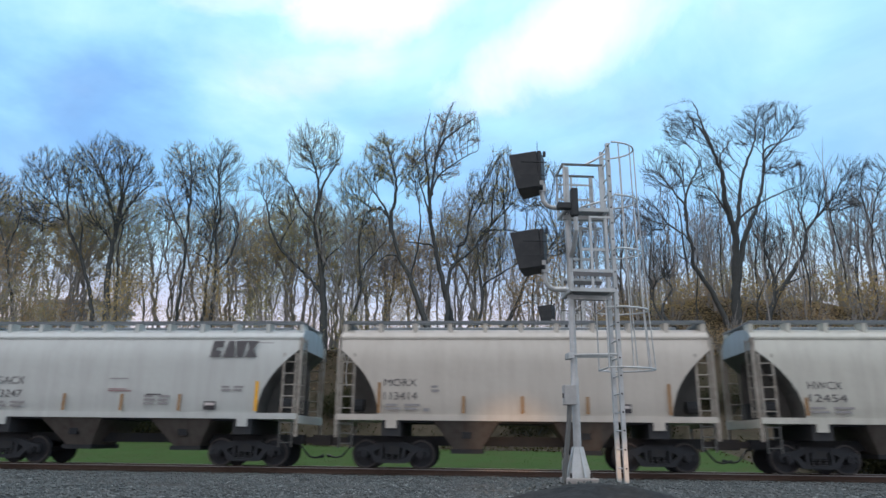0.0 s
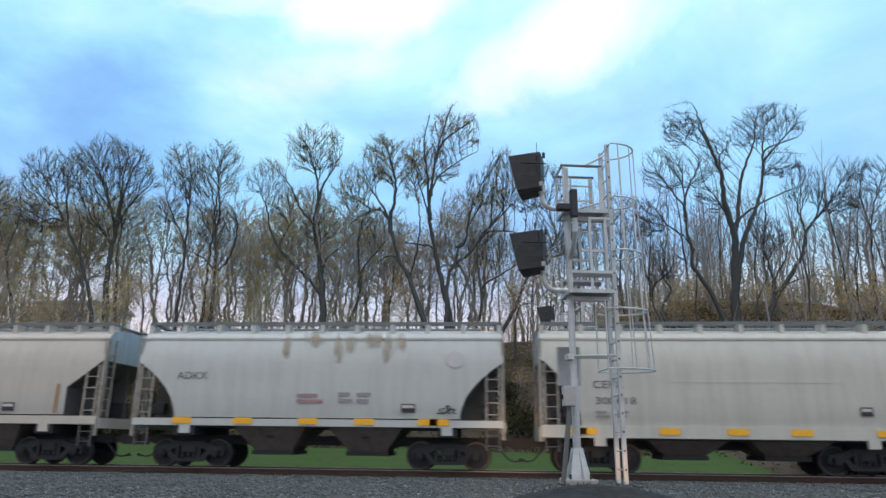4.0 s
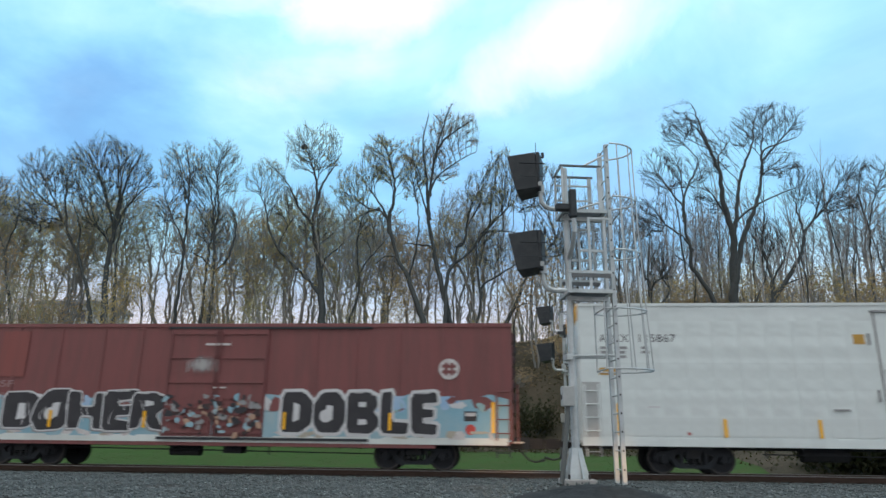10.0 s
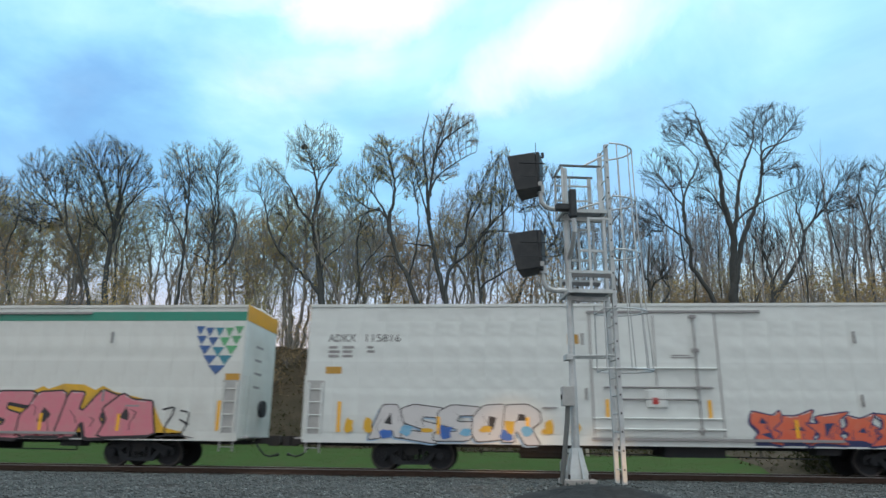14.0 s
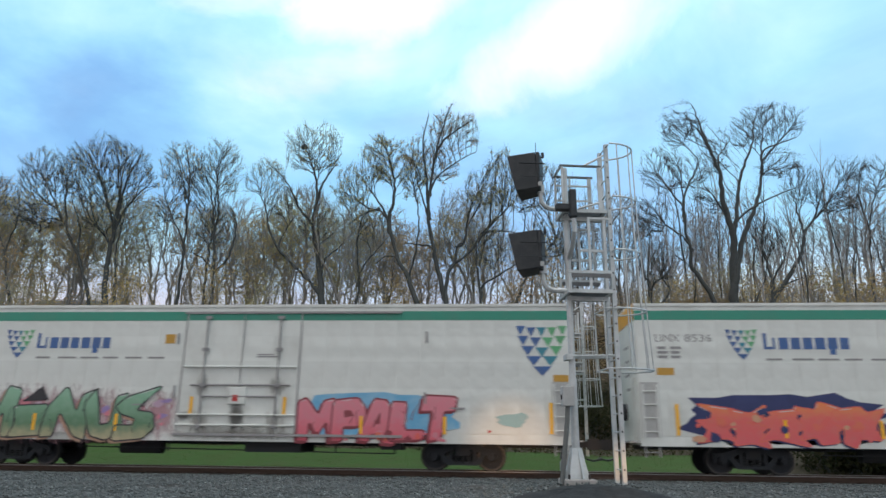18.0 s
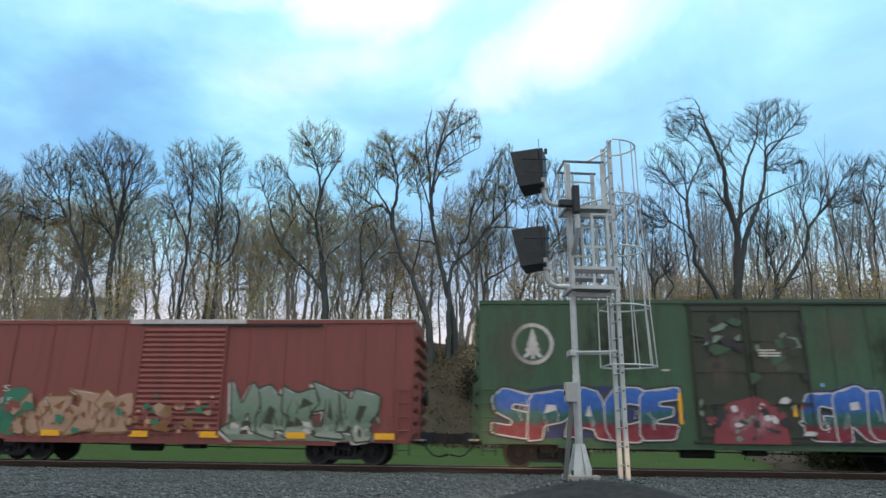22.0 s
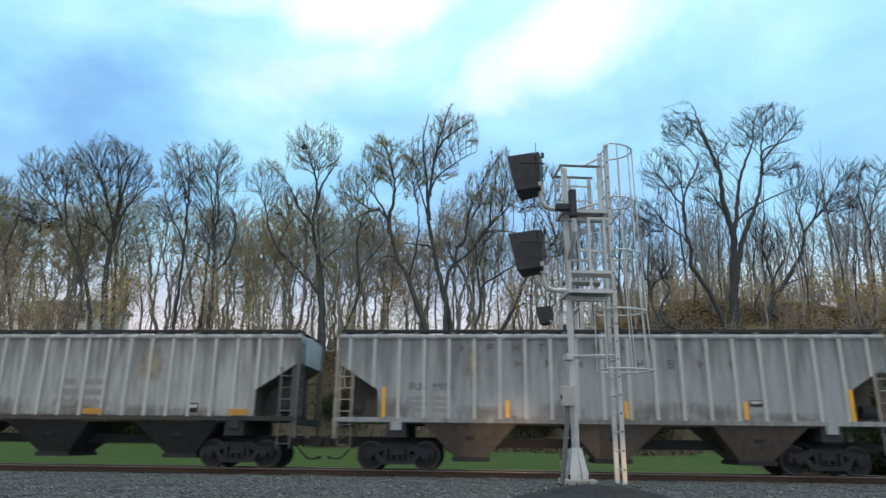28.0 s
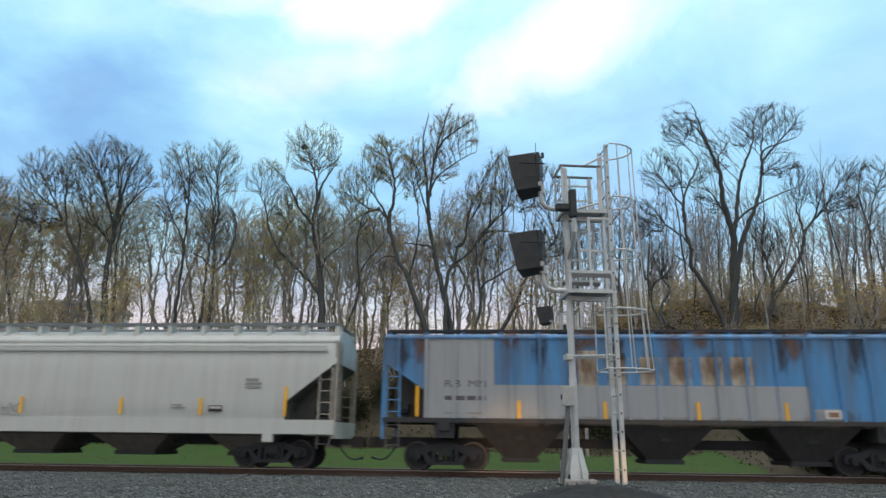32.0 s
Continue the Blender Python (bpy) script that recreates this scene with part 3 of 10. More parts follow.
def word(parent, w, x0, x1, z0, z1, mat, y=-1.62, name="lettering", label=""):
    """A word painted on a side that faces -y, fitted to a box."""
    me = LETTERS[w].copy()
    n = len(me.vertices)
    co = np.empty(n * 3)
    me.vertices.foreach_get("co", co)
    co = co.reshape(-1, 3)
    lo, hi = co.min(0), co.max(0)
    x, z = x0 + (co[:, 0] - lo[0]) * (x1 - x0) / (hi[0] - lo[0]), z0 + (co[:, 1] - lo[1]) * (z1 - z0) / (hi[1] - lo[1])
    me.vertices.foreach_set("co", np.stack([x, np.full(n, y), z], 1).ravel())
    me.materials.clear()
    me.materials.append(mat)
    ob = new(name, me)
    ob.parent = parent
    return tagged(ob, label)


def bars(parent, x0, x1, z0, z1, rows, mat, y=-1.62, name="lettering", seed=1, gaps=2):
    """Writing too small to read: short bars in rows."""
    rnd = random.Random(seed)
    bm = bmesh.new()
    h = (z1 - z0) / (rows * 1.7)
    for r in range(rows):
        z = z1 - r * 1.7 * h - h
        x = x0
        for g in range(gaps):
            w = (x1 - x0) / gaps
            box(bm, x, x + w * rnd.uniform(0.6, 0.85), y, y + 0.004, z, z + h)
            x += w
    return part(name, bm, mat, parent)


def patch(parent, outline, mat, y, name, label="", depth=0.003):
    bm = bmesh.new()
    prism(bm, outline, y, y + depth)
    return part(name, bm, mat, parent, label)


def rect(parent, x0, x1, z0, z1, mat, name, y=-1.62, label="", depth=0.004):
    return patch(parent, [(x0, z0), (x1, z0), (x1, z1), (x0, z1)], mat, y, name, label, depth)


def smudge(parent, x0, x1, z0, z1, mat, y=-1.62, name="stain"):
    bm = bmesh.new()
    bm.faces.new([bm.verts.new((x, y, z)) for x, z in ((x0, z0), (x1, z0), (x1, z1), (x0, z1))])
    return part(name, bm, M[mat], parent)


def wavy(x0, x1, z0, z1, rnd, n=26, rough=0.12):
    """The uneven outline of a painted cloud."""
    cx, cz, rx, rz = (x0 + x1) / 2, (z0 + z1) / 2, (x1 - x0) / 2, (z1 - z0) / 2
    out = []
    for k in range(n):
        a = 6.2832 * k / n
        c, s = math.cos(a), math.sin(a)
        f = 1 / max(abs(c) ** 4 + abs(s) ** 4, 1e-6) ** 0.25 * rnd.uniform(1 - rough, 1)
        out.append((cx + rx * c * f * 0.97, max(cz + rz * s * f, z0)))
    return out


# fat sprayed letters: an outline and the dark counters in it, in a unit square
BLOCKS = {
    "A": ([(-0.02, 0), (0.32, 0), (0.38, 0.2), (0.62, 0.2), (0.68, 0), (1.02, 0), (0.74, 1.0), (0.3, 1.04)], [[(0.42, 0.42), (0.58, 0.42), (0.51, 0.72)]]),
    "B": ([(0, 0), (0.75, -0.02), (1.0, 0.18), (0.98, 0.4), (0.84, 0.52), (0.96, 0.68), (0.9, 0.92), (0.65, 1.02), (0, 1)], [[(0.36, 0.2), (0.62, 0.22), (0.6, 0.34), (0.36, 0.34)], [(0.36, 0.64), (0.58, 0.64), (0.58, 0.76), (0.36, 0.76)]]),
    "C": ([(0.2, 0), (0.85, 0), (1.0, 0.12), (0.97, 0.36), (0.5, 0.32), (0.4, 0.5), (0.5, 0.7), (0.97, 0.66), (1, 0.9), (0.8, 1.02), (0.22, 1), (0, 0.75), (0, 0.25)], []),
    "D": ([(0, 0), (0.65, 0), (1.0, 0.22), (1.02, 0.75), (0.7, 1.02), (0, 1)], [[(0.38, 0.26), (0.58, 0.32), (0.58, 0.68), (0.38, 0.74)]]),
    "E": ([(0.05, 0), (0.95, -0.03), (1, 0.24), (0.48, 0.27), (0.48, 0.38), (0.86, 0.4), (0.86, 0.6), (0.48, 0.61), (0.48, 0.73), (1, 0.75), (0.95, 1.03), (0, 0.98)], []),
    "G": ([(0.2, 0), (0.9, -0.02), (1.0, 0.5), (0.55, 0.52), (0.58, 0.34), (0.68, 0.26), (0.5, 0.25), (0.38, 0.45), (0.48, 0.72), (0.95, 0.68), (1, 0.92), (0.75, 1.02), (0.2, 1), (0, 0.7), (0, 0.25)], []),
    "H": ([(0, 0), (0.34, 0), (0.36, 0.36), (0.64, 0.36), (0.66, 0), (1, 0), (1.02, 1), (0.68, 1.02), (0.64, 0.62), (0.36, 0.62), (0.34, 1.04), (-0.02, 1)], []),
    "I": ([(0.1, 0), (0.9, 0), (0.95, 0.66), (0.1, 0.7)], [[(0.2, 0.78), (0.8, 0.76), (0.78, 0.96), (0.25, 1.0)]]),
    "K": ([(0, 0), (0.34, 0), (0.38, 0.34), (0.65, -0.05), (1.08, 0), (0.74, 0.5), (1.05, 1.0), (0.66, 1.05), (0.38, 0.66), (0.35, 1.06), (0, 1)], []),
    "L": ([(0, 0), (0.95, -0.02), (1, 0.28), (0.4, 0.3), (0.42, 1.04), (0, 1)], []),
    "M": ([(-0.02, 0), (0.26, 0), (0.3, 0.5), (0.5, 0.16), (0.7, 0.5), (0.74, 0), (1.02, 0), (0.96, 1), (0.7, 1.02), (0.5, 0.66), (0.3, 1.04), (0.02, 1)], []),
    "N": ([(0, 0), (0.3, 0), (0.33, 0.48), (0.64, 0), (1, 0), (1, 1.04), (0.7, 1), (0.67, 0.52), (0.36, 1), (0, 1)], []),
    "O": ([(0.2, 0), (0.8, 0), (1, 0.28), (1, 0.75), (0.76, 1.02), (0.24, 1), (0, 0.7), (0, 0.25)], [[(0.4, 0.3), (0.6, 0.32), (0.6, 0.66), (0.4, 0.68)]]),
    "P": ([(0, 0), (0.36, 0), (0.38, 0.3), (0.8, 0.32), (1.0, 0.5), (0.98, 0.85), (0.72, 1.02), (0, 1)], [[(0.38, 0.56), (0.62, 0.58), (0.6, 0.74), (0.38, 0.74)]]),
    "R": ([(0, 0), (0.34, 0), (0.4, 0.3), (0.64, -0.02), (1.06, -0.04), (0.78, 0.4), (1, 0.58), (0.94, 0.9), (0.62, 1.04), (0, 0.97)], [[(0.38, 0.6), (0.62, 0.62), (0.6, 0.76), (0.38, 0.76)]]),
    "S": ([(0, 0.05), (0.8, -0.02), (1, 0.2), (0.96, 0.5), (0.5, 0.6), (0.54, 0.72), (0.98, 0.68), (1, 0.94), (0.3, 1.04), (0, 0.85), (0.04, 0.5), (0.5, 0.38), (0.46, 0.28), (0, 0.32)], []),
    "T": ([(0.32, 0), (0.68, 0), (0.68, 0.66), (1.02, 0.64), (1.04, 1), (-0.04, 1.02), (-0.02, 0.68), (0.32, 0.68)], []),
    # forms that spell nothing, for pieces too wild to read
    "1": ([(0, 0.1), (0.3, -0.03), (0.45, 0.2), (0.72, -0.04), (1.08, 0.12), (0.85, 0.45), (1.04, 0.72), (0.76, 1.06), (0.5, 0.84), (0.2, 1.04), (-0.04, 0.8), (0.15, 0.5)], [[(0.4, 0.38), (0.6, 0.45), (0.46, 0.66)]]),
    "2": ([(0.05, 0), (0.98, 0.04), (0.78, 0.35), (1.08, 0.6), (0.9, 1.02), (0.38, 0.9), (0.1, 1.1), (-0.02, 0.62), (0.2, 0.4)], [[(0.34, 0.18), (0.66, 0.24), (0.44, 0.4)], [(0.5, 0.62), (0.78, 0.68), (0.58, 0.8)]]),
    "3": ([(-0.04, 0), (0.6, -0.04), (0.7, 0.2), (1.12, 0.06), (0.95, 0.55), (1.04, 0.96), (0.62, 0.86), (0.5, 1.12), (0.08, 0.95), (0.2, 0.6), (-0.08, 0.4)], [[(0.3, 0.3), (0.44, 0.26), (0.56, 0.62), (0.42, 0.7)]]),
    "4": ([(0, 0.05), (0.5, 0.14), (1.0, -0.02), (0.9, 0.3), (1.1, 0.5), (0.82, 0.7), (0.96, 1.08), (0.5, 0.9), (0.02, 1.0), (0.16, 0.7), (-0.1, 0.45), (0.14, 0.3)], [[(0.36, 0.46), (0.7, 0.4), (0.62, 0.56)]]),
    # slashed forms for the pink mural
    "s": ([(-0.05, 0), (0.95, 0), (1.0, 0.5), (0.52, 0.6), (0.58, 0.72), (0.98, 0.64), (1.08, 1.02), (0.3, 1.0), (0.06, 0.74), (0.1, 0.5), (0.54, 0.4), (0.48, 0.28), (0.02, 0.36)], []),
    "o": ([(0.0, 0), (0.0, 0.48), (0.18, 0.68), (0.32, 1.02), (0.84, 1.03), (0.94, 0.6), (1.0, 0)], [[(0.44, 0.36), (0.54, 0.32), (0.62, 0.5), (0.52, 0.64)]]),
    "k": ([(0.02, 0), (0.08, 1.06), (0.42, 1.06), (0.4, 0.64), (0.46, 0.62), (0.7, 1.12), (1.08, 0.94), (0.74, 0.52), (1.08, 0.04), (0.62, -0.02), (0.47, 0.36), (0.41, 0.34), (0.4, 0)], []),
    "0": ([(-0.02, 0), (0.08, 0.4), (-0.02, 0.7), (0.36, 1.02), (0.58, 0.86), (0.98, 0.84), (1.0, 0.5), (1.14, 0)], [[(0.38, 0.46), (0.52, 0.34), (0.56, 0.52), (0.44, 0.66)]]),
    # slashed forms for the green mural
    "e": ([(0.1, 0), (0.9, -0.02), (1.05, 0.12), (0.55, 0.2), (0.5, 0.33), (0.85, 0.38), (0.8, 0.5), (0.45, 0.5), (0.5, 0.68), (0.8, 0.72), (1.15, 1.08), (0.3, 0.86), (-0.05, 0.6), (0.12, 0.35)], []),
    "m": ([(0, 0), (0.28, 0.02), (0.34, 0.5), (0.52, 0.1), (0.7, 0.5), (0.72, 0.0), (1.05, 0.0), (0.95, 0.5), (1.0, 1.0), (0.68, 1.02), (0.5, 0.55), (0.34, 1.05), (0.05, 0.72)], []),
    "i": ([(0.1, 0), (0.9, 0), (0.98, 0.3), (0.85, 0.66), (0.05, 0.68), (0.15, 0.3)], [[(0.2, 0.76), (0.8, 0.74), (0.6, 1.06)]]),
    "n": ([(0, 0), (0.3, 0.02), (0.35, 0.5), (0.7, 0.0), (1.0, -0.05), (0.95, 0.5), (1.1, 1.05), (0.75, 0.9), (0.68, 0.5), (0.4, 1.08), (0.02, 0.6)], []),
    "u": ([(0.15, 0.05), (0.6, -0.03), (1.05, 0.2), (0.95, 0.6), (1.12, 1.0), (0.8, 0.9), (0.7, 0.35), (0.45, 0.32), (0.4, 0.75), (0.3, 1.1), (0.0, 0.7)], []),
    "z": ([(0, 0.02), (0.8, -0.02), (1.05, 0.2), (0.95, 0.52), (0.5, 0.6), (0.6, 0.7), (1.1, 1.06), (0.25, 0.9), (-0.02, 0.7), (0.1, 0.5), (0.55, 0.4), (0.5, 0.26), (0.05, 0.3)], []),
    "5": ([(0.0, 0.0), (0.25, 0.05), (0.35, 0.45), (0.5, 0.1), (0.75, -0.05), (1.1, 0.15), (0.8, 0.3), (0.95, 1.08), (0.7, 0.9), (0.55, 0.55), (0.4, 1.05), (0.1, 0.85), (0.18, 0.4)], []),
    "6": ([(0.1, 0), (1.05, -0.04), (0.7, 0.2), (0.72, 0.45), (1.0, 0.5), (0.75, 0.68), (1.02, 1.12), (0.3, 0.92), (-0.06, 1.0), (0.25, 0.6), (-0.1, 0.3), (0.2, 0.22)], [[(0.4, 0.3), (0.55, 0.34), (0.46, 0.7)]]),
    "U": ([(0.18, 0), (0.84, 0), (1, 0.22), (1.02, 1.02), (0.68, 1), (0.64, 0.32), (0.38, 0.32), (0.34, 1.04), (-0.02, 1), (0, 0.2)], []),
}
SHAPES = [[[(0.12, 0), (0.15, 0.75), (0.5, 1), (0.85, 0.7), (0.88, 0)]], [[(0.05, 1), (0.42, 0), (0.95, 1)], [(0.3, 0.55), (0.7, 0.55)]],
          [[(0.9, 0.9), (0.35, 1), (0.15, 0.6), (0.8, 0.42), (0.75, 0.0), (0.05, 0.1)]], [[(0.1, 0.9), (0.85, 1), (0.2, 0.1), (0.95, 0)]],
          [[(0.15, 1), (0.1, 0)], [(0.95, 0.9), (0.3, 0.5), (1.0, 0.05)]], [[(0.5, 1), (0.08, 0.6), (0.3, 0.05), (0.9, 0.3), (0.75, 0.9), (0.5, 1)]],
          [[(0.1, 0), (0.05, 1), (0.9, 0.8), (0.2, 0.45), (0.95, 0.05)]], [[(0.9, 1), (0.1, 0.85), (0.15, 0.05), (0.9, 0.0)], [(0.15, 0.45), (0.8, 0.55)]],
          [[(0, 0.1), (0.3, 1), (0.55, 0.3), (0.75, 1), (1, 0)]]]


def rounded(pts, times, cut=0.25):
    """Cuts the corners of a line again and again."""
    closed = pts[0] == pts[-1]
    for _ in range(times):
        out = [] if closed else [pts[0]]
        for (ax, az), (bx, bz) in zip(pts, pts[1:]):
            out += [(ax * (1 - cut) + bx * cut, az * (1 - cut) + bz * cut), (ax * cut + bx * (1 - cut), az * cut + bz * (1 - cut))]
        out.append(out[0] if closed else pts[-1])
        pts = out
    return pts


def ribbon(bm, pts, r, y, cap=0.9, r1=None):
    """A flat band of paint along a line, mitred at its corners."""
    closed = pts[0] == pts[-1] and len(pts) > 3
    pts = [Vector(p) for p in (pts[:-1] if closed else pts)]
    n = len(pts)
    if not closed:
        pts[0] = pts[0] + (pts[0] - pts[1]).normalized() * r * cap
        pts[-1] = pts[-1] + (pts[-1] - pts[-2]).normalized() * r * cap
    rows = []
    for i in range(n):
        a = pts[i] - pts[i - 1] if closed or i > 0 else pts[1] - pts[0]
        b = pts[(i + 1) % n] - pts[i] if closed or i < n - 1 else a
        na, nb = Vector((-a.y, a.x)).normalized(), Vector((-b.y, b.x)).normalized()
        m = (na + nb)
        m = m.normalized() if m.length > 0.05 else na
        k = min(1 / max(m.dot(na), 0.2), 1.45)
        rr = r if r1 is None else r + (r1 - r) * i / max(n - 1, 1)
        rows.append([bm.verts.new((pts[i].x + s * m.x * k * rr, y, pts[i].y + s * m.y * k * rr)) for s in (1, -1)])
    for i in range(n if closed else n - 1):
        a, b = rows[i], rows[(i + 1) % n]
        bm.faces.new((a[0], a[1], b[1], b[0]))


def flames_over(parent, x0, x1, z0, h, fill, line, rnd, y, bend, seed):
    """Sprayed tongues of colour that stand up behind the letters."""
    m = int((x1 - x0) / 0.42)
    for i in range(m + 1):
        fx = x0 + (x1 - x0) * i / m
        out = (i / m - 0.5) * 1.3
        size = h * rnd.uniform(0.13, 0.26) * (1.25 - abs(i / m - 0.5))
        wd = 0.16 + 0.14 * rnd.random()
        for s, mat, dy, nm in ((1.18, line, 0.0, "graffiti_outline"), (1.0, fill, 0.004, "graffiti_flame")):
            ring = []
            for k in range(12):
                a = 6.2832 * k / 12
                u, v = math.sin(a) * wd * s, math.cos(a)
                v = v * size * s * (1.0 if v < 0 else 1.35)
                ring.append((fx + u + out * (v + size), z0 + h * 0.84 + bend * h * math.sin(fx * 2.1 + seed) + size * 0.9 + v))
            patch(parent, ring, mat, y - dy - 0.0003 * i + 0.006, nm, depth=0.002)


def strokes(parent, x0, x1, z0, z1, n, fill, line, seed, y=-1.62, text="", halo=None, flames=None, back=None, edge=0.05, bend=0.05, neat=False):
    """Sprayed lettering in fat crowded blocks, each over the one before, with outline, cast shadow and backing."""
    rnd = random.Random(seed)
    forms = list(text) or [rnd.choice("123456") for _ in range(max(n, 3))]
    wide = [0.5 if c == "I" else 1.2 if c == "M" else rnd.uniform(0.88, 1.14) for c in forms]
    unit, h, x = (x1 - x0) / sum(wide), z1 - z0, x0
    g = min(edge, 0.05) * 0.56
    wild = 0.0 if neat else 0.035 if text else 0.075
    made = []
    for i, c in enumerate(forms):
        w = unit * wide[i]
        lean, tall, drop, swell = rnd.uniform(-0.08, 0.18), rnd.uniform(0.92, 1.04), rnd.uniform(-0.02, 0.04), 1.24
        if neat:
            lean, tall, drop, swell = 0.0, 1.0, 0.0, 0.98

        def place(fx, fz):
            fx, fz = fx + rnd.uniform(-wild, wild), fz + rnd.uniform(-wild, wild)
            gx = x + w * (0.5 + (fx - 0.5) * swell) + lean * (fz - 0.5) * w
            return gx, z0 + h * (drop + (tall - drop) * fz) + bend * h * math.sin(gx * 2.1 + seed)
        outline, holes = BLOCKS[c]
        if not text:
            turn, flip = rnd.random() < 0.5, rnd.random() < 0.5
            outline, holes = [(1 - fx if turn else fx, 1 - fz if flip else fz) for fx, fz in outline], [[(1 - fx if turn else fx, 1 - fz if flip else fz) for fx, fz in q] for q in holes]
        ring = [place(*p) for p in outline]
        made.append((rounded(ring + [ring[0]], 1, 0.12), [[place(*p) for p in q] for q in holes]))
        x += w
    if halo:
        bm = bmesh.new()
        for i, (ring, _) in enumerate(made):
            ribbon(bm, ring, 0.085, y - 0.0001 * i - 0.001)
            bm.faces.new([bm.verts.new((p[0], y - 0.0001 * i - 0.0011, p[1])) for p in ring[:-1]])
        part("graffiti_halo", bm, halo, parent)
    bm = bmesh.new()
    for i, (ring, _) in enumerate(made):
        bm.faces.new([bm.verts.new((p[0] - 0.06 * h, y - 0.0001 * i - 0.004, p[1] - 0.05 * h)) for p in ring[:-1]])
    part("graffiti_shadow", bm, back or line, parent)
    if flames:
        flames_over(parent, x0, x1, z0, h, flames, line, rnd, y, bend, seed)
    for i, (ring, holes) in enumerate(made):
        yy = y - 0.0075 - 0.0028 * i
        body, rim = bmesh.new(), bmesh.new()
        bm_ring = ring[:-1]
        prism(body, bm_ring, yy, yy + 0.0012)
        ribbon(rim, ring, g, yy - 0.0008)
        for k, q in enumerate(holes):
            rim.faces.new([rim.verts.new((p[0], yy - 0.001, p[1])) for p in q])
        lo, hi = min(p[0] for p in ring), max(p[0] for p in ring)
        for k in range(0 if neat else 2 if text else 4):
            a = (rnd.uniform(lo, hi) * 0.7 + (lo + hi) * 0.15, z0 + h * rnd.uniform(0.12, 0.55))
            b = (a[0] + rnd.uniform(-0.08, 0.08) * unit, a[1] + 0.14 * h)
            ribbon(rim, [a, b, (b[0] + rnd.uniform(-0.2, 0.2) * unit, b[1] + rnd.uniform(0.05, 0.22) * h)], g * (0.6 if text else 0.85), yy - 0.0012 - 0.0001 * k, 1.0, g * 0.25)
        ob = part("graffiti_block", body, fill, parent)
        part("graffiti_outline", rim, line, ob)
        glint = bmesh.new()
        edges = sorted(zip(bm_ring, bm_ring[1:]), key=lambda e: -(e[0][1] + e[1][1]) + 0.2 * abs(e[0][1] - e[1][1]))
        for (ax, az), (bx, bz) in edges[1 : 3 + i % 2]:
            ribbon(glint, [(ax * 0.8 + bx * 0.2, az * 0.8 + bz * 0.2 - g - 0.02), (ax * 0.3 + bx * 0.7, az * 0.3 + bz * 0.7 - g - 0.02)], 0.013, yy - 0.0016, 1.0, 0.007)
        part("graffiti_highlight", glint, M["chalk"], ob)


def scribble(parent, x0, x1, z0, z1, n, mat, seed, y=-1.62, r=0.02, name="graffiti_tag"):
    """A quick handwritten mark in one thin line of spray."""
    rnd = random.Random(seed)
    bm = bmesh.new()
    h = z1 - z0
    m = min(max(int(round((x1 - x0) / (0.62 * h))), 2), 9)
    w = (x1 - x0) / m
    slant = rnd.uniform(0.1, 0.35)
    for i in range(m):
        tall, low = rnd.uniform(0.55, 1.0), rnd.uniform(0.0, 0.15)
        turn = rnd.random() < 0.5
        for k, l in enumerate(rnd.choice(SHAPES)):
            l = [(1 - fx, fz) for fx, fz in l] if turn else l
            pts = [(x0 + w * (i + (fx + rnd.uniform(-0.12, 0.12)) * 1.02) + slant * h * (fz - 0.5) * 0.6, z0 + h * (low + (tall - low) * (fz + rnd.uniform(-0.08, 0.08)))) for fx, fz in l]
            if l[0] == l[-1]:
                pts[-1] = (pts[-1][0] + 0.1 * w, pts[-1][1] - 0.1 * h)
            ribbon(bm, rounded(pts, 2), r * rnd.uniform(0.55, 0.85), y - 0.0005 * (i * 2 + k), 1.0, r * rnd.uniform(0.3, 0.7))
    if rnd.random() < 0.4:
        ribbon(bm, rounded([(x0 - 0.1 * w, z0 - 0.08 * h), (x0 + 0.5 * (x1 - x0), z0 + 0.02 * h), (x1 + 0.25 * w, z0 - 0.1 * h)], 2), r * 0.6, y - 0.008, 1.0, r * 0.3)
    return part(name, bm, mat, parent)


def fragments(parent, x0, x1, z0, z1, n, mats, seed, y, big=0.3):
    """Scraps of older spray paint with hard broken edges."""
    rnd = random.Random(seed)
    for i in range(n):
        cx, cz = rnd.uniform(x0, x1), rnd.uniform(z0, z1) * 0.5 + rnd.uniform(z0, z1) * 0.5
        w, h, t = rnd.uniform(0.25, 1.0) * big, rnd.uniform(0.2, 0.8) * big, rnd.uniform(-0.5, 0.5)
        m = rnd.randrange(5, 8)
        bm, ring = bmesh.new(), []
        for k in range(m):
            a = 6.2832 * k / m
            f = rnd.uniform(0.5, 1.15)
            u, v = w * f * math.cos(a), h * f * math.sin(a)
            ring.append((cx + u - t * v, min(max(cz + v + t * u, z0), z1)))
        bm.faces.new([bm.verts.new((px, y - 0.00015 * i, pz)) for px, pz in ring])
        part("paint_scrap", bm, M[mats[i % len(mats)]], parent)


def fat_word(parent, w, x0, x1, z0, z1, fill, line, halo=None, y=-1.62, tilt=0.05, back=None, edge=0.05, neat=False):
    strokes(parent, x0, x1, z0, z1, len(w), fill, line, 7 + len(w), y, text=w, halo=halo, back=back, edge=edge, bend=tilt * 0.6, neat=neat)


def fleck(parent, cx, cz, r, mat, y=-1.62, name="roundel", n=20):
    return patch(parent, [(cx + r * math.cos(6.2832 * k / n), cz + r * math.sin(6.2832 * k / n)) for k in range(n)], mat, y, name)


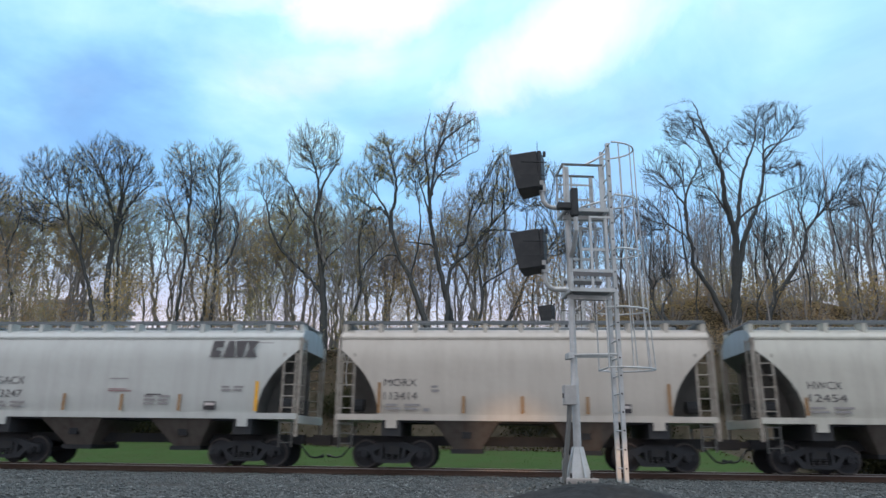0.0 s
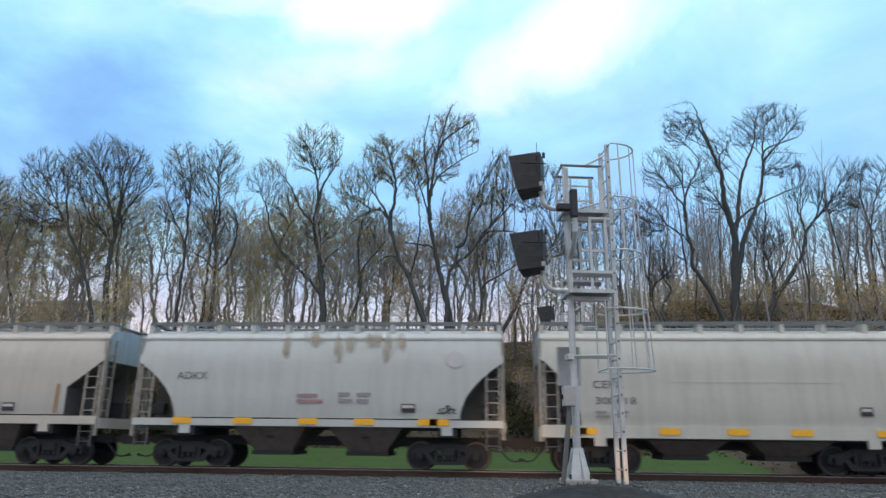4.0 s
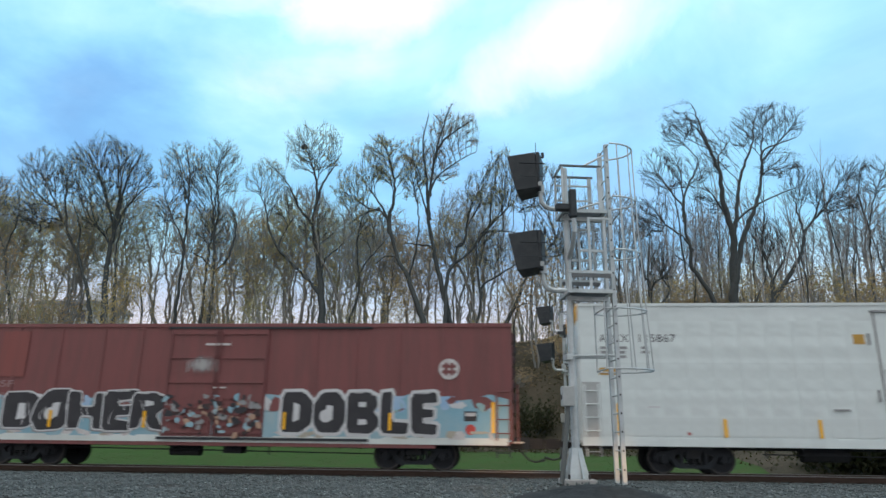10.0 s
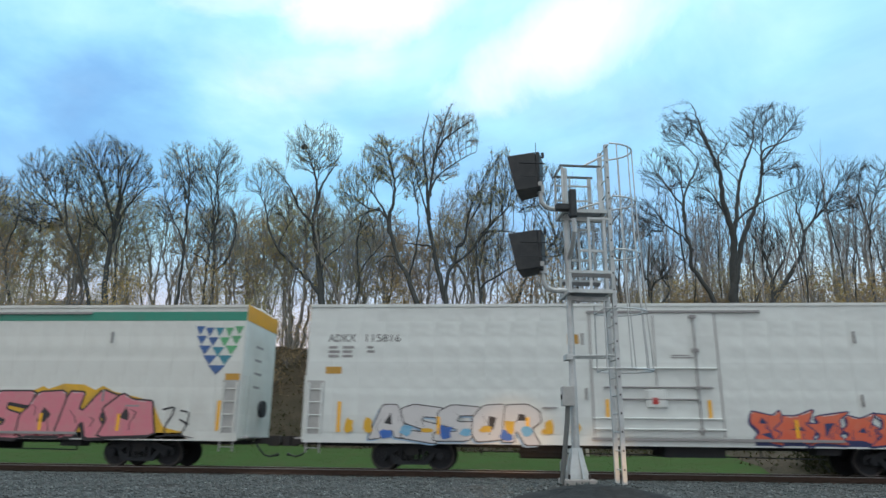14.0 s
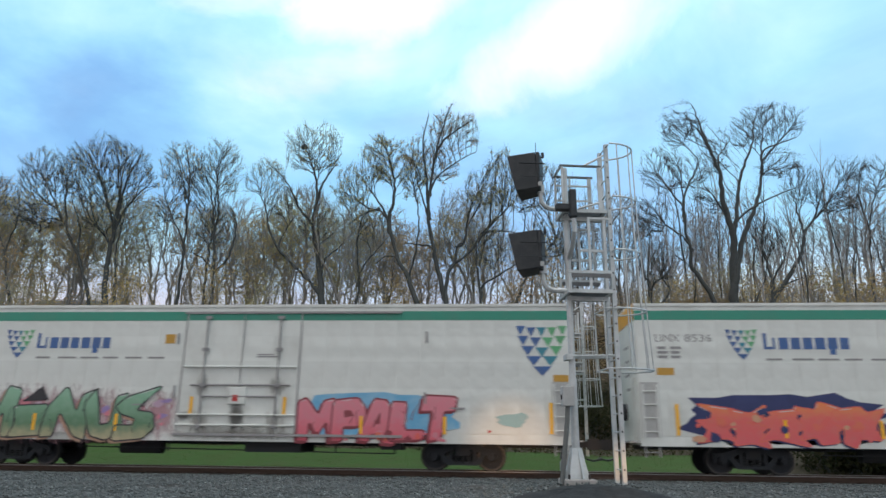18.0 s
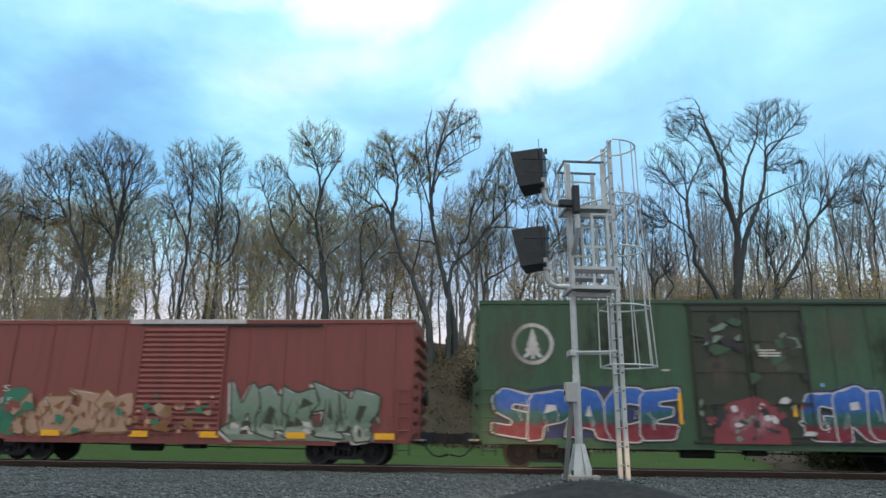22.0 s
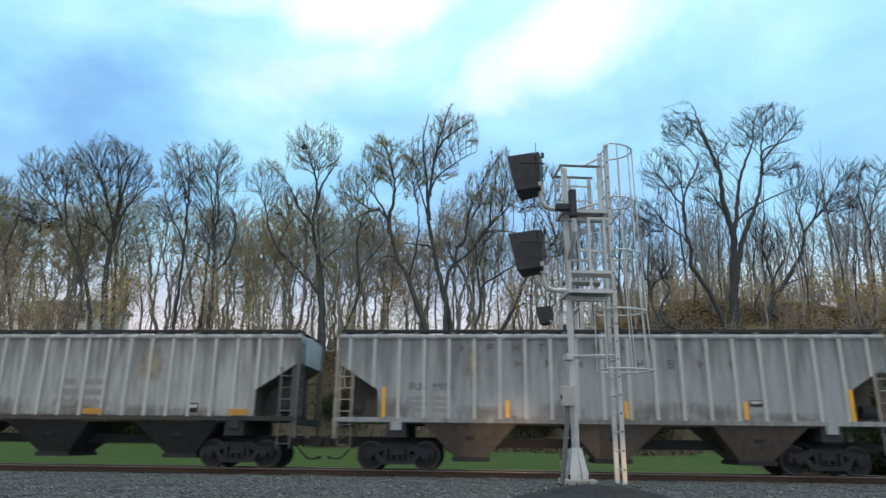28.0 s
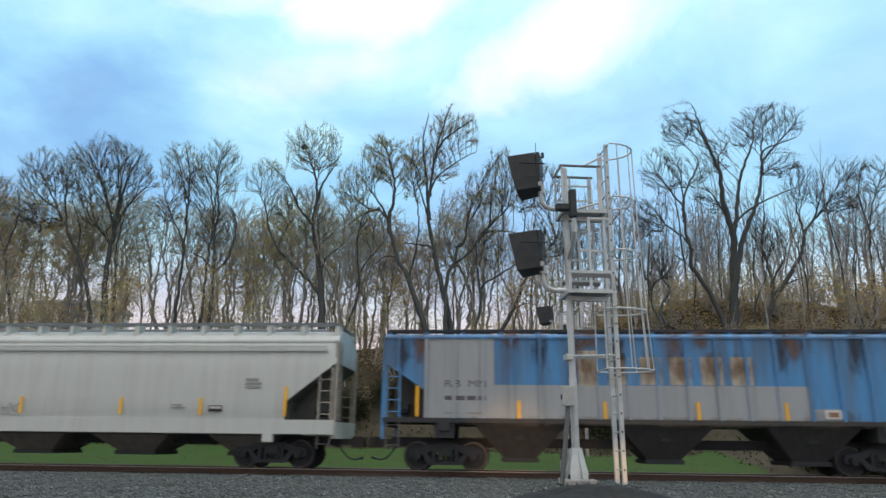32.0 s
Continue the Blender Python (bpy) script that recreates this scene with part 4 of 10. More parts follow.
# ---- running gear, shared by all cars ----
def lathe(bm, prof, y_side, n=20):
    """Turn a profile of (y, r) about the axle, which lies along y."""
    rings = []
    for y, r in prof:
        rings.append([bm.verts.new((r * math.cos(6.2832 * k / n), y * y_side, r * math.sin(6.2832 * k / n))) for k in range(n)])
    for a, b in zip(rings, rings[1:]):
        for k in range(n):
            bm.faces.new((a[k], a[(k + 1) % n], b[(k + 1) % n], b[k]))
    bm.faces.new(rings[0][::-1])
    bm.faces.new(rings[-1])


WR = 0.45


def gear_meshes():
    g = {}
    bm = bmesh.new()
    for s in (-1, 1):
        lathe(bm, [(0.67, WR + 0.025), (0.70, WR + 0.02), (0.715, WR), (0.80, WR - 0.008), (0.80, WR - 0.06), (0.765, WR - 0.075),
                   (0.755, 0.15), (0.80, 0.13), (0.82, 0.09)], s)
        for k in range(6):
            a = 1.0472 * k
            rod(bm, (0.26 * math.cos(a), s * 0.755, 0.26 * math.sin(a)), (0.26 * math.cos(a), s * 0.785, 0.26 * math.sin(a)), 0.03, 6)
    rod(bm, (0, -1.12, 0), (0, 1.12, 0), 0.08, 10)
    me = mesh_of("wheelset", bm, M["wheel"])
    me.materials.append(M["rim"])
    for p in me.polygons:
        c = p.center
        if abs(c.y) > 0.79 and math.hypot(c.x, c.z) > WR - 0.07:
            p.material_index = 1
    g["wheelset"] = me
    bm = bmesh.new()
    prism(bm, [(-1.17, 0.0), (-1.0, 0.07), (-0.78, 0.07), (-0.62, 0.0), (-0.5, 0.1), (-0.3, 0.17), (0.3, 0.17), (0.5, 0.1), (0.62, 0.0), (0.78, 0.07), (1.0, 0.07),
               (1.17, 0.0), (1.13, 0.15), (0.78, 0.20), (0.42, 0.33), (-0.42, 0.33), (-0.78, 0.20), (-1.13, 0.15)], -0.07, 0.07)
    prism(bm, [(-0.46, -0.3), (0.46, -0.3), (0.42, -0.19), (-0.42, -0.19)], -0.075, 0.075)
    for s in (-1, 1):
        prism(bm, [(s * 0.78, 0.069), (s * 0.58, 0.02), (s * 0.36, -0.19), (s * 0.44, -0.3), (s * 0.54, -0.27)][::s], -0.072, 0.072)
        prism(bm, [(s * 1.17, 0.01), (s * 1.08, 0.05), (s * 1.06, -0.13), (s * 1.15, -0.1)][::s], -0.068, 0.068)
        prism(bm, [(s * 0.36 - 0.05, -0.2), (s * 0.36 + 0.05, -0.2), (s * 0.36 + 0.05, 0.3), (s * 0.36 - 0.05, 0.3)], -0.1, 0.1)
    g["side_frame"] = mesh_of("side_frame", bm, M["truck"])
    bm = bmesh.new()
    last = None
    for k in range(21):
        r, z = (0.05, 0.078, 0.078, 0.05)[k % 4], -0.2 + 0.0185 * k
        ring = [bm.verts.new((r * math.cos(0.7854 * q), r * math.sin(0.7854 * q), z)) for q in range(8)]
        if last:
            for q in range(8):
                bm.faces.new((last[q], last[(q + 1) % 8], ring[(q + 1) % 8], ring[q]))
        last = ring
    g["spring"] = mesh_of("spring", bm, M["under"])
    bm = bmesh.new()
    rod(bm, (0, 0, 0), (0, -0.09, 0), 0.13, 10)
    rod(bm, (0, -0.09, 0), (0, -0.12, 0), 0.08, 8)
    for k in range(3):
        a = 2.094 * k
        rod(bm, (0.06 * math.cos(a), -0.1, 0.06 * math.sin(a)), (0.06 * math.cos(a), -0.14, 0.06 * math.sin(a)), 0.02, 5)
    g["bearing_cap"] = mesh_of("bearing_cap", bm, M["wheel"])
    bm = bmesh.new()
    box(bm, -0.22, 0.22, -1.1, 1.1, 0.02, 0.26)
    box(bm, -0.3, 0.3, -0.35, 0.35, 0.26, 0.42)
    for s in (-1, 1):
        box(bm, s * 0.42 - 0.05, s * 0.42 + 0.05, -0.85, 0.85, -0.12, 0.02)
    g["bolster"] = mesh_of("bolster", bm, M["under"])
    bm = bmesh.new()
    box(bm, 0, 0.55, -0.09, 0.09, -0.1, 0.1)
    prism(bm, [(0.5, -0.16), (0.86, -0.16), (0.92, -0.02), (0.86, 0.17), (0.5, 0.17)], -0.19, 0.07)
    box(bm, 0.72, 0.95, 0.07, 0.17, -0.15, 0.15)
    g["coupler"] = mesh_of("coupler", bm, M["iron"])
    bm = bmesh.new()
    pipe(bm, [(0, 0, 0), (0.18, 0, -0.03), (0.32, 0, -0.22), (0.48, 0, -0.38), (0.68, 0, -0.43), (0.88, 0, -0.38)], 0.03, 6)
    rod(bm, (0.86, 0, -0.39), (0.97, 0, -0.35), 0.05, 6)
    g["air_hose"] = mesh_of("air_hose", bm, M["head"])
    bm = bmesh.new()
    prism(bm, [(0, 0), (0.1, 0), (0.1, 0.53), (0, 0.53)], 0, 0.003)
    g["reflector"] = mesh_of("reflector", bm, M["reflect"])
    bm = bmesh.new()
    prism(bm, [(0, 0), (0.1, 0), (0.1, 0.93), (0, 0.93)], 0, 0.003)
    g["reflector_tall"] = mesh_of("reflector", bm, M["reflect"])
    bm = bmesh.new()
    prism(bm, [(0, 0), (0.62, 0), (0.62, 0.19), (0, 0.19)], 0, 0.003)
    g["reflector_wide"] = mesh_of("reflector", bm, M["reflect"])
    for kind in ("reflector", "reflector_tall"):
        g[kind + "_old"] = g[kind].copy()
        g[kind + "_old"].materials[0] = M["reflect_old"]
    g["reflector_worn"] = g["reflector_wide"].copy()
    g["reflector_worn"].materials[0] = M["placard"]
    return g


G = gear_meshes()
MOVERS, SPINNERS = [], []
SPEED, SLOW = 14.5761, 0.006224


def along(t):
    """How far the train has come at t seconds."""
    return SPEED * t - SLOW * t * t


def new_car(name, label, left, right, category="rail car"):
    """A car between two ends, given where they stand at the start of the clip."""
    car = thing(name, label, category, "cars of the train", at=((left + right) / 2, 0, 0))
    MOVERS.append((car, (left + right) / 2))
    return car, right - left


def running_gear(car, L, inset, reach, hose_z=0.72):
    c0 = MOVERS[-1][1]
    for s in (-1, 1):
        x = s * (L / 2 - inset)
        truck = share("truck", G["bolster"], car, pose(x, 0, WR))
        tagged(truck, "dark cast steel truck with two axles")
        for w in (-0.89, 0.89):
            SPINNERS.append((share("wheelset", G["wheelset"], truck, pose(w, 0, 0)), w, c0 + x + w))
        for y in (-1, 1):
            share("side_frame", G["side_frame"], truck, pose(0, y * 1.0, 0.03))
            for w in (-0.19, 0, 0.19):
                share("spring", G["spring"], truck, pose(w, y * 1.03, 0.0))
            for w in (-0.89, 0.89):
                share("bearing_cap", G["bearing_cap"], truck, pose(w, y * 1.06, 0, 0, 0, 0 if y < 0 else 180))
        e = pose(s * (L / 2 - 0.5 + reach - 0.42), 0, 0.85, 0, 0, 0 if s > 0 else 180)
        share("coupler", G["coupler"], car, e)
        share("air_hose", G["air_hose"], car, pose(s * (L / 2 + reach - 0.95), -0.35 * s, hose_z, 0, 0, 0 if s > 0 else 180))
    slab("centre_sill", car, M["under"], -L / 2 + 0.1, L / 2 - 0.1, -0.22, 0.22, 0.72, 1.02)


def reflectors(car, xs, z, kind="reflector", y=-1.622):
    for x in xs:
        share("reflector", G[kind], car, pose(x - (0.31 if kind in ("reflector_wide", "reflector_worn") else 0.05), y - 0.03, z))


def ladder(car, name, x0, x1, y, z0, z1, step, mat, r=0.018, rail=0.03):
    bm = bmesh.new()
    for x in (x0, x1):
        box(bm, x - rail, x + rail, y - 0.02, y + 0.02, z0, z1)
    z = z0 + step * 0.5
    while z < z1:
        rod(bm, (x0, y, z), (x1, y, z), r, 5)
        z += step
    return part(name, bm, mat, car)


def end_ladder(car, name, x, y0, y1, z0, z1, step, mat):
    bm = bmesh.new()
    for y in (y0, y1):
        box(bm, x - 0.02, x + 0.02, y - 0.025, y + 0.025, z0, z1)
    z = z0 + step * 0.5
    while z < z1:
        rod(bm, (x, y0, z), (x, y1, z), 0.016, 5)
        z += step
    return part(name, bm, mat, car)


# ---- covered hoppers ----
def hopper(label, left, right, body, zs=1.66, ze=4.08, zr=4.5, zc=3.55, zm=2.4, cut=1.25, curved=False, bays=((-1.76, 0.43, 1.05), (1.95, 0.43, 1.05)),
           z_out=0.62, bay_mat="bay", sill=(1.42, 1.66), sill_mat=None, ribs=None, rib_mat=None, end_mat="end_blue", bulge=0.06, board=4.62,
           inset=1.75, reach=0.65, rungs=0.36, fixed_mat=None, hatch=True, board_mat="hatch", slope_mat="slope", half=1.52):
    car, L = new_car("covered_hopper", label, left, right)
    body_m, frame_m = M[body], M[sill_mat or body]
    fixed = M[fixed_mat] if fixed_mat else M["worn"]
    E = L / 2
    top = half - (0.13 if bulge else 0)

    def wid(z):
        t = min(max((z - zs) / (ze - zs), 0), 1)
        if not bulge:
            return half
        roll = max(t - 0.62, 0) / 0.38
        return half + bulge * min(t / 0.25, 1) ** 0.6 - (bulge + 0.13) * roll * roll

    def low(u):
        if u >= cut:
            return zs
        if curved:
            return zs + (zc - zs) * max(1 - u / cut, 0) ** 0.5
        return zc - (zc - zm) * u / cut
    us = [cut * k / 8 for k in range(8)] + [cut * 0.985, cut]
    xs = [(-E + u, low(u)) for u in us] + [(E - u, low(u)) for u in us[::-1]]
    side, floor_, roof = bmesh.new(), bmesh.new(), bmesh.new()
    n = 12
    for s in (-1, 1):
        rows = []
        for x, zl in xs:
            rows.append([side.verts.new((x, s * wid(zl + (ze - zl) * k / n), zl + (ze - zl) * k / n)) for k in range(n + 1)])
        for a, b in zip(rows, rows[1:]):
            for k in range(n):
                side.faces.new((a[k], b[k], b[k + 1], a[k + 1]))
    rows = [[floor_.verts.new((x, y * wid(zl) * 0.995, zl + 0.004)) for y in (-1, -0.33, 0.33, 1)] for x, zl in xs]
    for a, b in zip(rows, rows[1:]):
        for k in range(3):
            floor_.faces.new((a[k], a[k + 1], b[k + 1], b[k]))
    arc = [(-top, ze), (-top + 0.05, ze + 0.12), (-1.12, ze + (zr - ze) * 0.66), (-0.7, zr - 0.06), (0, zr), (0.7, zr - 0.06), (1.12, ze + (zr - ze) * 0.66),
           (top - 0.05, ze + 0.12), (top, ze)]
    rows = [[roof.verts.new((x, y, z)) for y, z in arc] for x in (-E, -E / 2, 0, E / 2, E)]
    for a, b in zip(rows, rows[1:]):
        for k in range(len(arc) - 1):
            roof.faces.new((a[k], b[k], b[k + 1], a[k + 1]))
    part("side_sheet", side, body_m, car, smooth=not ribs)
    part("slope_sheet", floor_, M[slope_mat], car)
    part("roof", roof, body_m, car, smooth=True)
    # eave seam, sill and end frames
    for s in (-1, 1):
        bm = bmesh.new()
        box(bm, -E, E, s * (top + 0.015) - 0.03, s * (top + 0.015) + 0.03, ze - 0.03, ze + 0.035)
        part("eave_rail", bm, body_m, car)
        bm = bmesh.new()
        box(bm, -E, E, s * 1.5 - 0.06, s * 1.5 + 0.06, sill[0], sill[1])
        part("side_sill", bm, frame_m, car)
    for s in (-1, 1):
        bm = bmesh.new()
        pts = [(-wid(zc), zc), (wid(zc), zc), (top, ze)] + [p for p in arc[::-1][1:-1]] + [(-top, ze)]
        vs = [bm.verts.new((s * (E - 0.01), y, z)) for y, z in pts]
        bm.faces.new(vs)
        part("end_sheet", bm, M[end_mat], car, "stained grey-blue end sheet")
        for y in (-1.5, 1.5):
            slab("end_post", car, fixed, s * E - 0.045, s * E + 0.045, y - 0.045, y + 0.045, 0.95, ze)
        slab("end_platform", car, frame_m, min(s * E, s * (E - 1.5)), max(s * E, s * (E - 1.5)), -1.45, 1.45, sill[0] + 0.02, sill[0] + 0.09)
        slab("end_sill", car, frame_m, s * E - 0.07, s * E + 0.07, -1.5, 1.5, sill[0] - 0.12, sill[1] - 0.05)
        xa, xb = (-E + 0.12, -E + 0.52) if s < 0 else (E - 0.52, E - 0.12)
        ladder(car, "side_ladder", xa, xb, -1.54, sill[1], zc - 0.15, rungs, fixed)
        ladder(car, "side_ladder", xa, xb, 1.54, sill[1], zc - 0.15, rungs, fixed)
        ladder(car, "sill_step", xa, xb, -1.52, 0.62, sill[0], 0.3, M["conduit"], 0.014, 0.018)
        end_ladder(car, "end_ladder", s * (E + 0.02), -1.35, -0.95, sill[1], ze, rungs, fixed)
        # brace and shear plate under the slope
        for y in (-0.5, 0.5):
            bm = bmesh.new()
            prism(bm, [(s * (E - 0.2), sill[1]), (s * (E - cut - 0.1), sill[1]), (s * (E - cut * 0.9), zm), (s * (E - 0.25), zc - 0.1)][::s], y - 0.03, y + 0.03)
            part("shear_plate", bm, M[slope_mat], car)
        bm = bmesh.new()
        rod(bm, (s * (E - 0.75), -0.9, sill[1] + 0.3), (s * (E - 0.35), -0.9, sill[1] + 0.3), 0.2, 10)
        part("brake_reservoir", bm, M["under"], car)
        slab("brake_valve", car, M["under"], s * (E - 0.5) - 0.25, s * (E - 0.5) + 0.25, 0.3, 0.8, sill[1], sill[1] + 0.5)
        bm = bmesh.new()
        box(bm, s * (E - inset) - 0.3, s * (E - inset) + 0.3, -1.5, 1.5, 1.0, sill[0])
        part("body_bolster", bm, M["under"], car)
        # jacking pad at the bolster
        slab("jacking_pad", car, frame_m, s * (E - inset) - 0.17, s * (E - inset) + 0.17, -1.57, -1.45, sill[0] - 0.24, sill[0] + 0.02)
    # roof walkway on stands
    for y in (-1.0, 1.0):
        walkway = slab("running_board", car, M[board_mat], -E + 0.05, E - 0.05, y - 0.26, y - 0.235, board - 0.04, board + 0.04)
        for k in range(3):
            yy = y - 0.18 + 0.18 * k
            slab("board_plank", walkway, M[board_mat], -E + 0.05, E - 0.05, yy - 0.05, yy + 0.05, board - 0.02, board + 0.025)
        m = max(int(L / 1.15), 4)
        for k in range(m + 1):
            x = -E + 0.1 + (L - 0.2) * k / m
            slab("board_stand", car, body_m, x - 0.07, x + 0.07, y - 0.24, y + 0.2, ze + 0.12, board - 0.02)
    for s in (-1, 1):
        slab("end_crosswalk", car, M[board_mat], s * E - 0.28 if s > 0 else -E, s * E if s > 0 else -E + 0.28, -1.25, 1.25, board - 0.06, board - 0.025)
    if hatch:
        bm = bmesh.new()
        box(bm, -E + 0.7, E - 0.7, -0.3, 0.3, zr - 0.02, zr + 0.1)
        bevelled(part("roof_hatch", bm, M["hatch"], car), 0.03)
    # discharge bays
    for cx, hw, tw in bays:
        bm = bmesh.new()
        top = [(cx - tw, -1.42, sill[0] + 0.02), (cx + tw, -1.42, sill[0] + 0.02), (cx + tw, 1.42, sill[0] + 0.02), (cx - tw, 1.42, sill[0] + 0.02)]
        bot = [(cx - hw, -0.75, z_out), (cx + hw, -0.75, z_out), (cx + hw, 0.75, z_out), (cx - hw, 0.75, z_out)]
        a, b = [bm.verts.new(p) for p in top], [bm.verts.new(p) for p in bot]
        for k in range(4):
            bm.faces.new((a[k], a[(k + 1) % 4], b[(k + 1) % 4], b[k]))
        bm.faces.new(a)
        bm.faces.new(b)
        bay = part("discharge_bay", bm, M[bay_mat], car)
        slab("outlet_gate", bay, M["under"], cx - hw - 0.08, cx + hw + 0.08, -0.85, 0.85, z_out - 0.13, z_out + 0.005)
        slab("gate_lug", bay, M["under"], cx - 0.14, cx + 0.14, -1.16, -1.05, 0.95, 1.15)
    bm = bmesh.new()
    box(bm, -E + cut + 0.3, E - cut - 0.3, -1.35, 1.35, sill[0] - 0.06, sill[0] + 0.01)
    part("floor_stiffener", bm, M["under"], car)
    if ribs:
        x0, x1, num = ribs
        for k in range(num):
            x = x0 + (x1 - x0) * k / (num - 1)
            u = E - abs(x)
            for s in (-1, 1):
                zl = max(low(u) + 0.02, zs)
                bm = bmesh.new()
                y0, y1 = sorted((s * half, s * (half + 0.075)))
                box(bm, x - 0.045, x + 0.045, y0, y1, zl, ze - 0.03)
                part("side_post", bm, M[rib_mat or body], car)
    # road dirt thrown up at the ends and along the sill
    rnd = random.Random(int(-left))
    face = -half - 0.004 if ribs else -half - bulge - 0.022
    for k, x in enumerate(() if not ribs else (-E + cut + 0.4, -E + cut + 3.0, -1.5, 1.2, E - cut - 4.0, E - cut - 2.0)):
        smudge(car, x - rnd.uniform(0.6, 1.4), x + rnd.uniform(0.8, 1.8), zs - 0.1, zs + rnd.uniform(0.3, 0.7), "dirt", face - 0.0004 * k)
    for k in range(1 if ribs else 0):
        x = rnd.uniform(-E + cut + 0.5, E - cut - 1.0)
        smudge(car, x, x + rnd.uniform(0.4, 1.0), zs + 0.9, ze - 0.1, "dirt" if k else "dust_run", face - 0.003 - 0.0004 * k)
    if ribs:
        smudge(car, -E, E, sill[0] - 0.1, sill[1] + 0.1, "dirt", -1.563)
    running_gear(car, L, inset, reach)
    return car, L


def small_sign(car, x, z, y=-1.6, w=0.3, h=0.26):
    rect(car, x, x + w, z, z + h, M["ink"], "data_plate", y)
    rect(car, x + 0.04, x + w - 0.04, z + h * 0.5, z + h * 0.85, M["white_mark"], "data_plate", y - 0.005)


ROUND = dict(curved=True, zc=3.72, cut=1.32, sill=(1.48, 1.66))
FLATS = -1.605
# first group: short two-bay cars
car, L = hopper("cream-grey two-bay covered hopper with round cut-away ends", 7.91, 19.6, "hop", **ROUND)
word(car, "HWCX", -4.4, -3.4, 2.5, 2.73, M["black"], FLATS)
word(car, "12454", -4.4, -3.3, 2.12, 2.35, M["black"], FLATS)
reflectors(car, (-4.5, -1.9, 0.0, 1.95, 4.5), 1.72, "reflector_old", FLATS)
bars(car, -4.4, -3.0, 1.75, 1.98, 2, M["grey_mark"], FLATS)

car, L = hopper("cream-grey two-bay covered hopper with rounded side cut-outs", -5.07, 6.65, "hop_warm", **ROUND)
word(car, "MORX", -4.35, -3.32, 2.52, 2.75, M["black"], FLATS)
word(car, "113414", -4.35, -3.3, 2.1, 2.34, M["black"], FLATS)
bars(car, -4.3, -3.1, 1.75, 1.98, 2, M["grey_mark"], FLATS)
bars(car, -2.85, -2.55, 2.3, 2.55, 2, M["grey_mark"], FLATS, gaps=1)
reflectors(car, (-1.84, -0.01, 1.98), 1.7, "reflector_old", FLATS)
reflectors(car, (-4.5, 4.45), 1.7, "reflector_tall_old", FLATS)
small_sign(car, 3.0, 1.75)
rect(car, -3.1, -2.9, 1.75, 1.85, M["grey_mark"], "data_plate", FLATS)

car, L = hopper("pale grey two-bay covered hopper with a large dark leasing mark", -17.95, -6.35, "hop_cool", **ROUND)
for x, outline in ((2.8, [(0, 0), (0.34, 0), (0.38, 0.2), (0.2, 0.22), (0.22, 0.32), (0.42, 0.32), (0.47, 0.53), (0.1, 0.53)]), (3.24, [(0, 0), (0.4, 0), (0.36, 0.53), (0.16, 0.53)]),
                   (3.66, [(0.04, 0), (0.24, 0), (0.32, 0.36), (0.4, 0.53), (-0.02, 0.53)]), (3.96, [(0, 0), (0.42, 0), (0.28, 0.27), (0.48, 0.53), (0.08, 0.53), (0.14, 0.27)])):
    patch(car, [(x + a, 3.42 + b) for a, b in outline], M["black"], FLATS, "leasing_mark", "dark angular block of a mark")
word(car, "GACX", -4.4, -3.43, 2.53, 2.77, M["black"], FLATS)
word(car, "53247", -4.4, -3.45, 2.1, 2.34, M["black"], FLATS)
bars(car, -4.4, -3.2, 1.75, 1.98, 2, M["grey_mark"], FLATS)
bars(car, 0.75, 1.7, 1.85, 2.2, 3, M["grey_mark"], FLATS, gaps=2)
bars(car, 0.8, 1.6, 2.16, 2.24, 1, M["black"], FLATS, gaps=1)
bars(car, -0.5, 0.5, 2.68, 2.74, 1, M["grey_mark"], FLATS, gaps=1)
bars(car, -0.5, 0.5, 2.28, 2.4, 2, M["pink_mark"], FLATS, gaps=1)
bars(car, 4.4, 5.2, 3.86, 3.9, 1, M["grey_mark"], FLATS, gaps=1)
bars(car, 3.3, 4.1, 2.3, 2.5, 2, M["grey_mark"], FLATS)
reflectors(car, (-4.55, -1.94, 0.01, 1.95), 1.7, "reflector_old", FLATS)
reflectors(car, (4.47,), 1.72, "reflector_tall", FLATS)
small_sign(car, 2.75, 1.75, w=0.4)

POLY = dict(zc=3.35, zm=2.45, cut=1.15, sill=(1.3, 1.56), zs=1.6, z_out=0.55, bays=((-1.05, 0.62, 1.25), (2.0, 0.62, 1.25)))
car, L = hopper("cream-grey two-bay covered hopper with angular ends", -30.91, -19.2, "hop_warm", **POLY)
word(car, "ADKX", -4.33, -3.4, 3.22, 3.44, M["black"], FLATS)
word(car, "491497", -4.34, -3.22, 2.74, 2.96, M["black"], FLATS)
bars(car, -2.35, -2.05, 3.0, 3.3, 2, M["grey_mark"], FLATS, gaps=1)
reflectors(car, (-4.6, 4.45), 1.64, "reflector_tall", FLATS)
reflectors(car, (-2.37, -0.1, 2.14), 1.64, y=FLATS)
scribble(car, 1.7, 2.3, 1.7, 1.95, 9, M["ink"], 7, FLATS, 0.035)
bars(car, 0.5, 1.2, 1.7, 2.1, 3, M["pink_mark"], FLATS, gaps=1)
bars(car, 1.2, 3.4, 1.36, 1.48, 1, M["black"], -1.566, gaps=4)

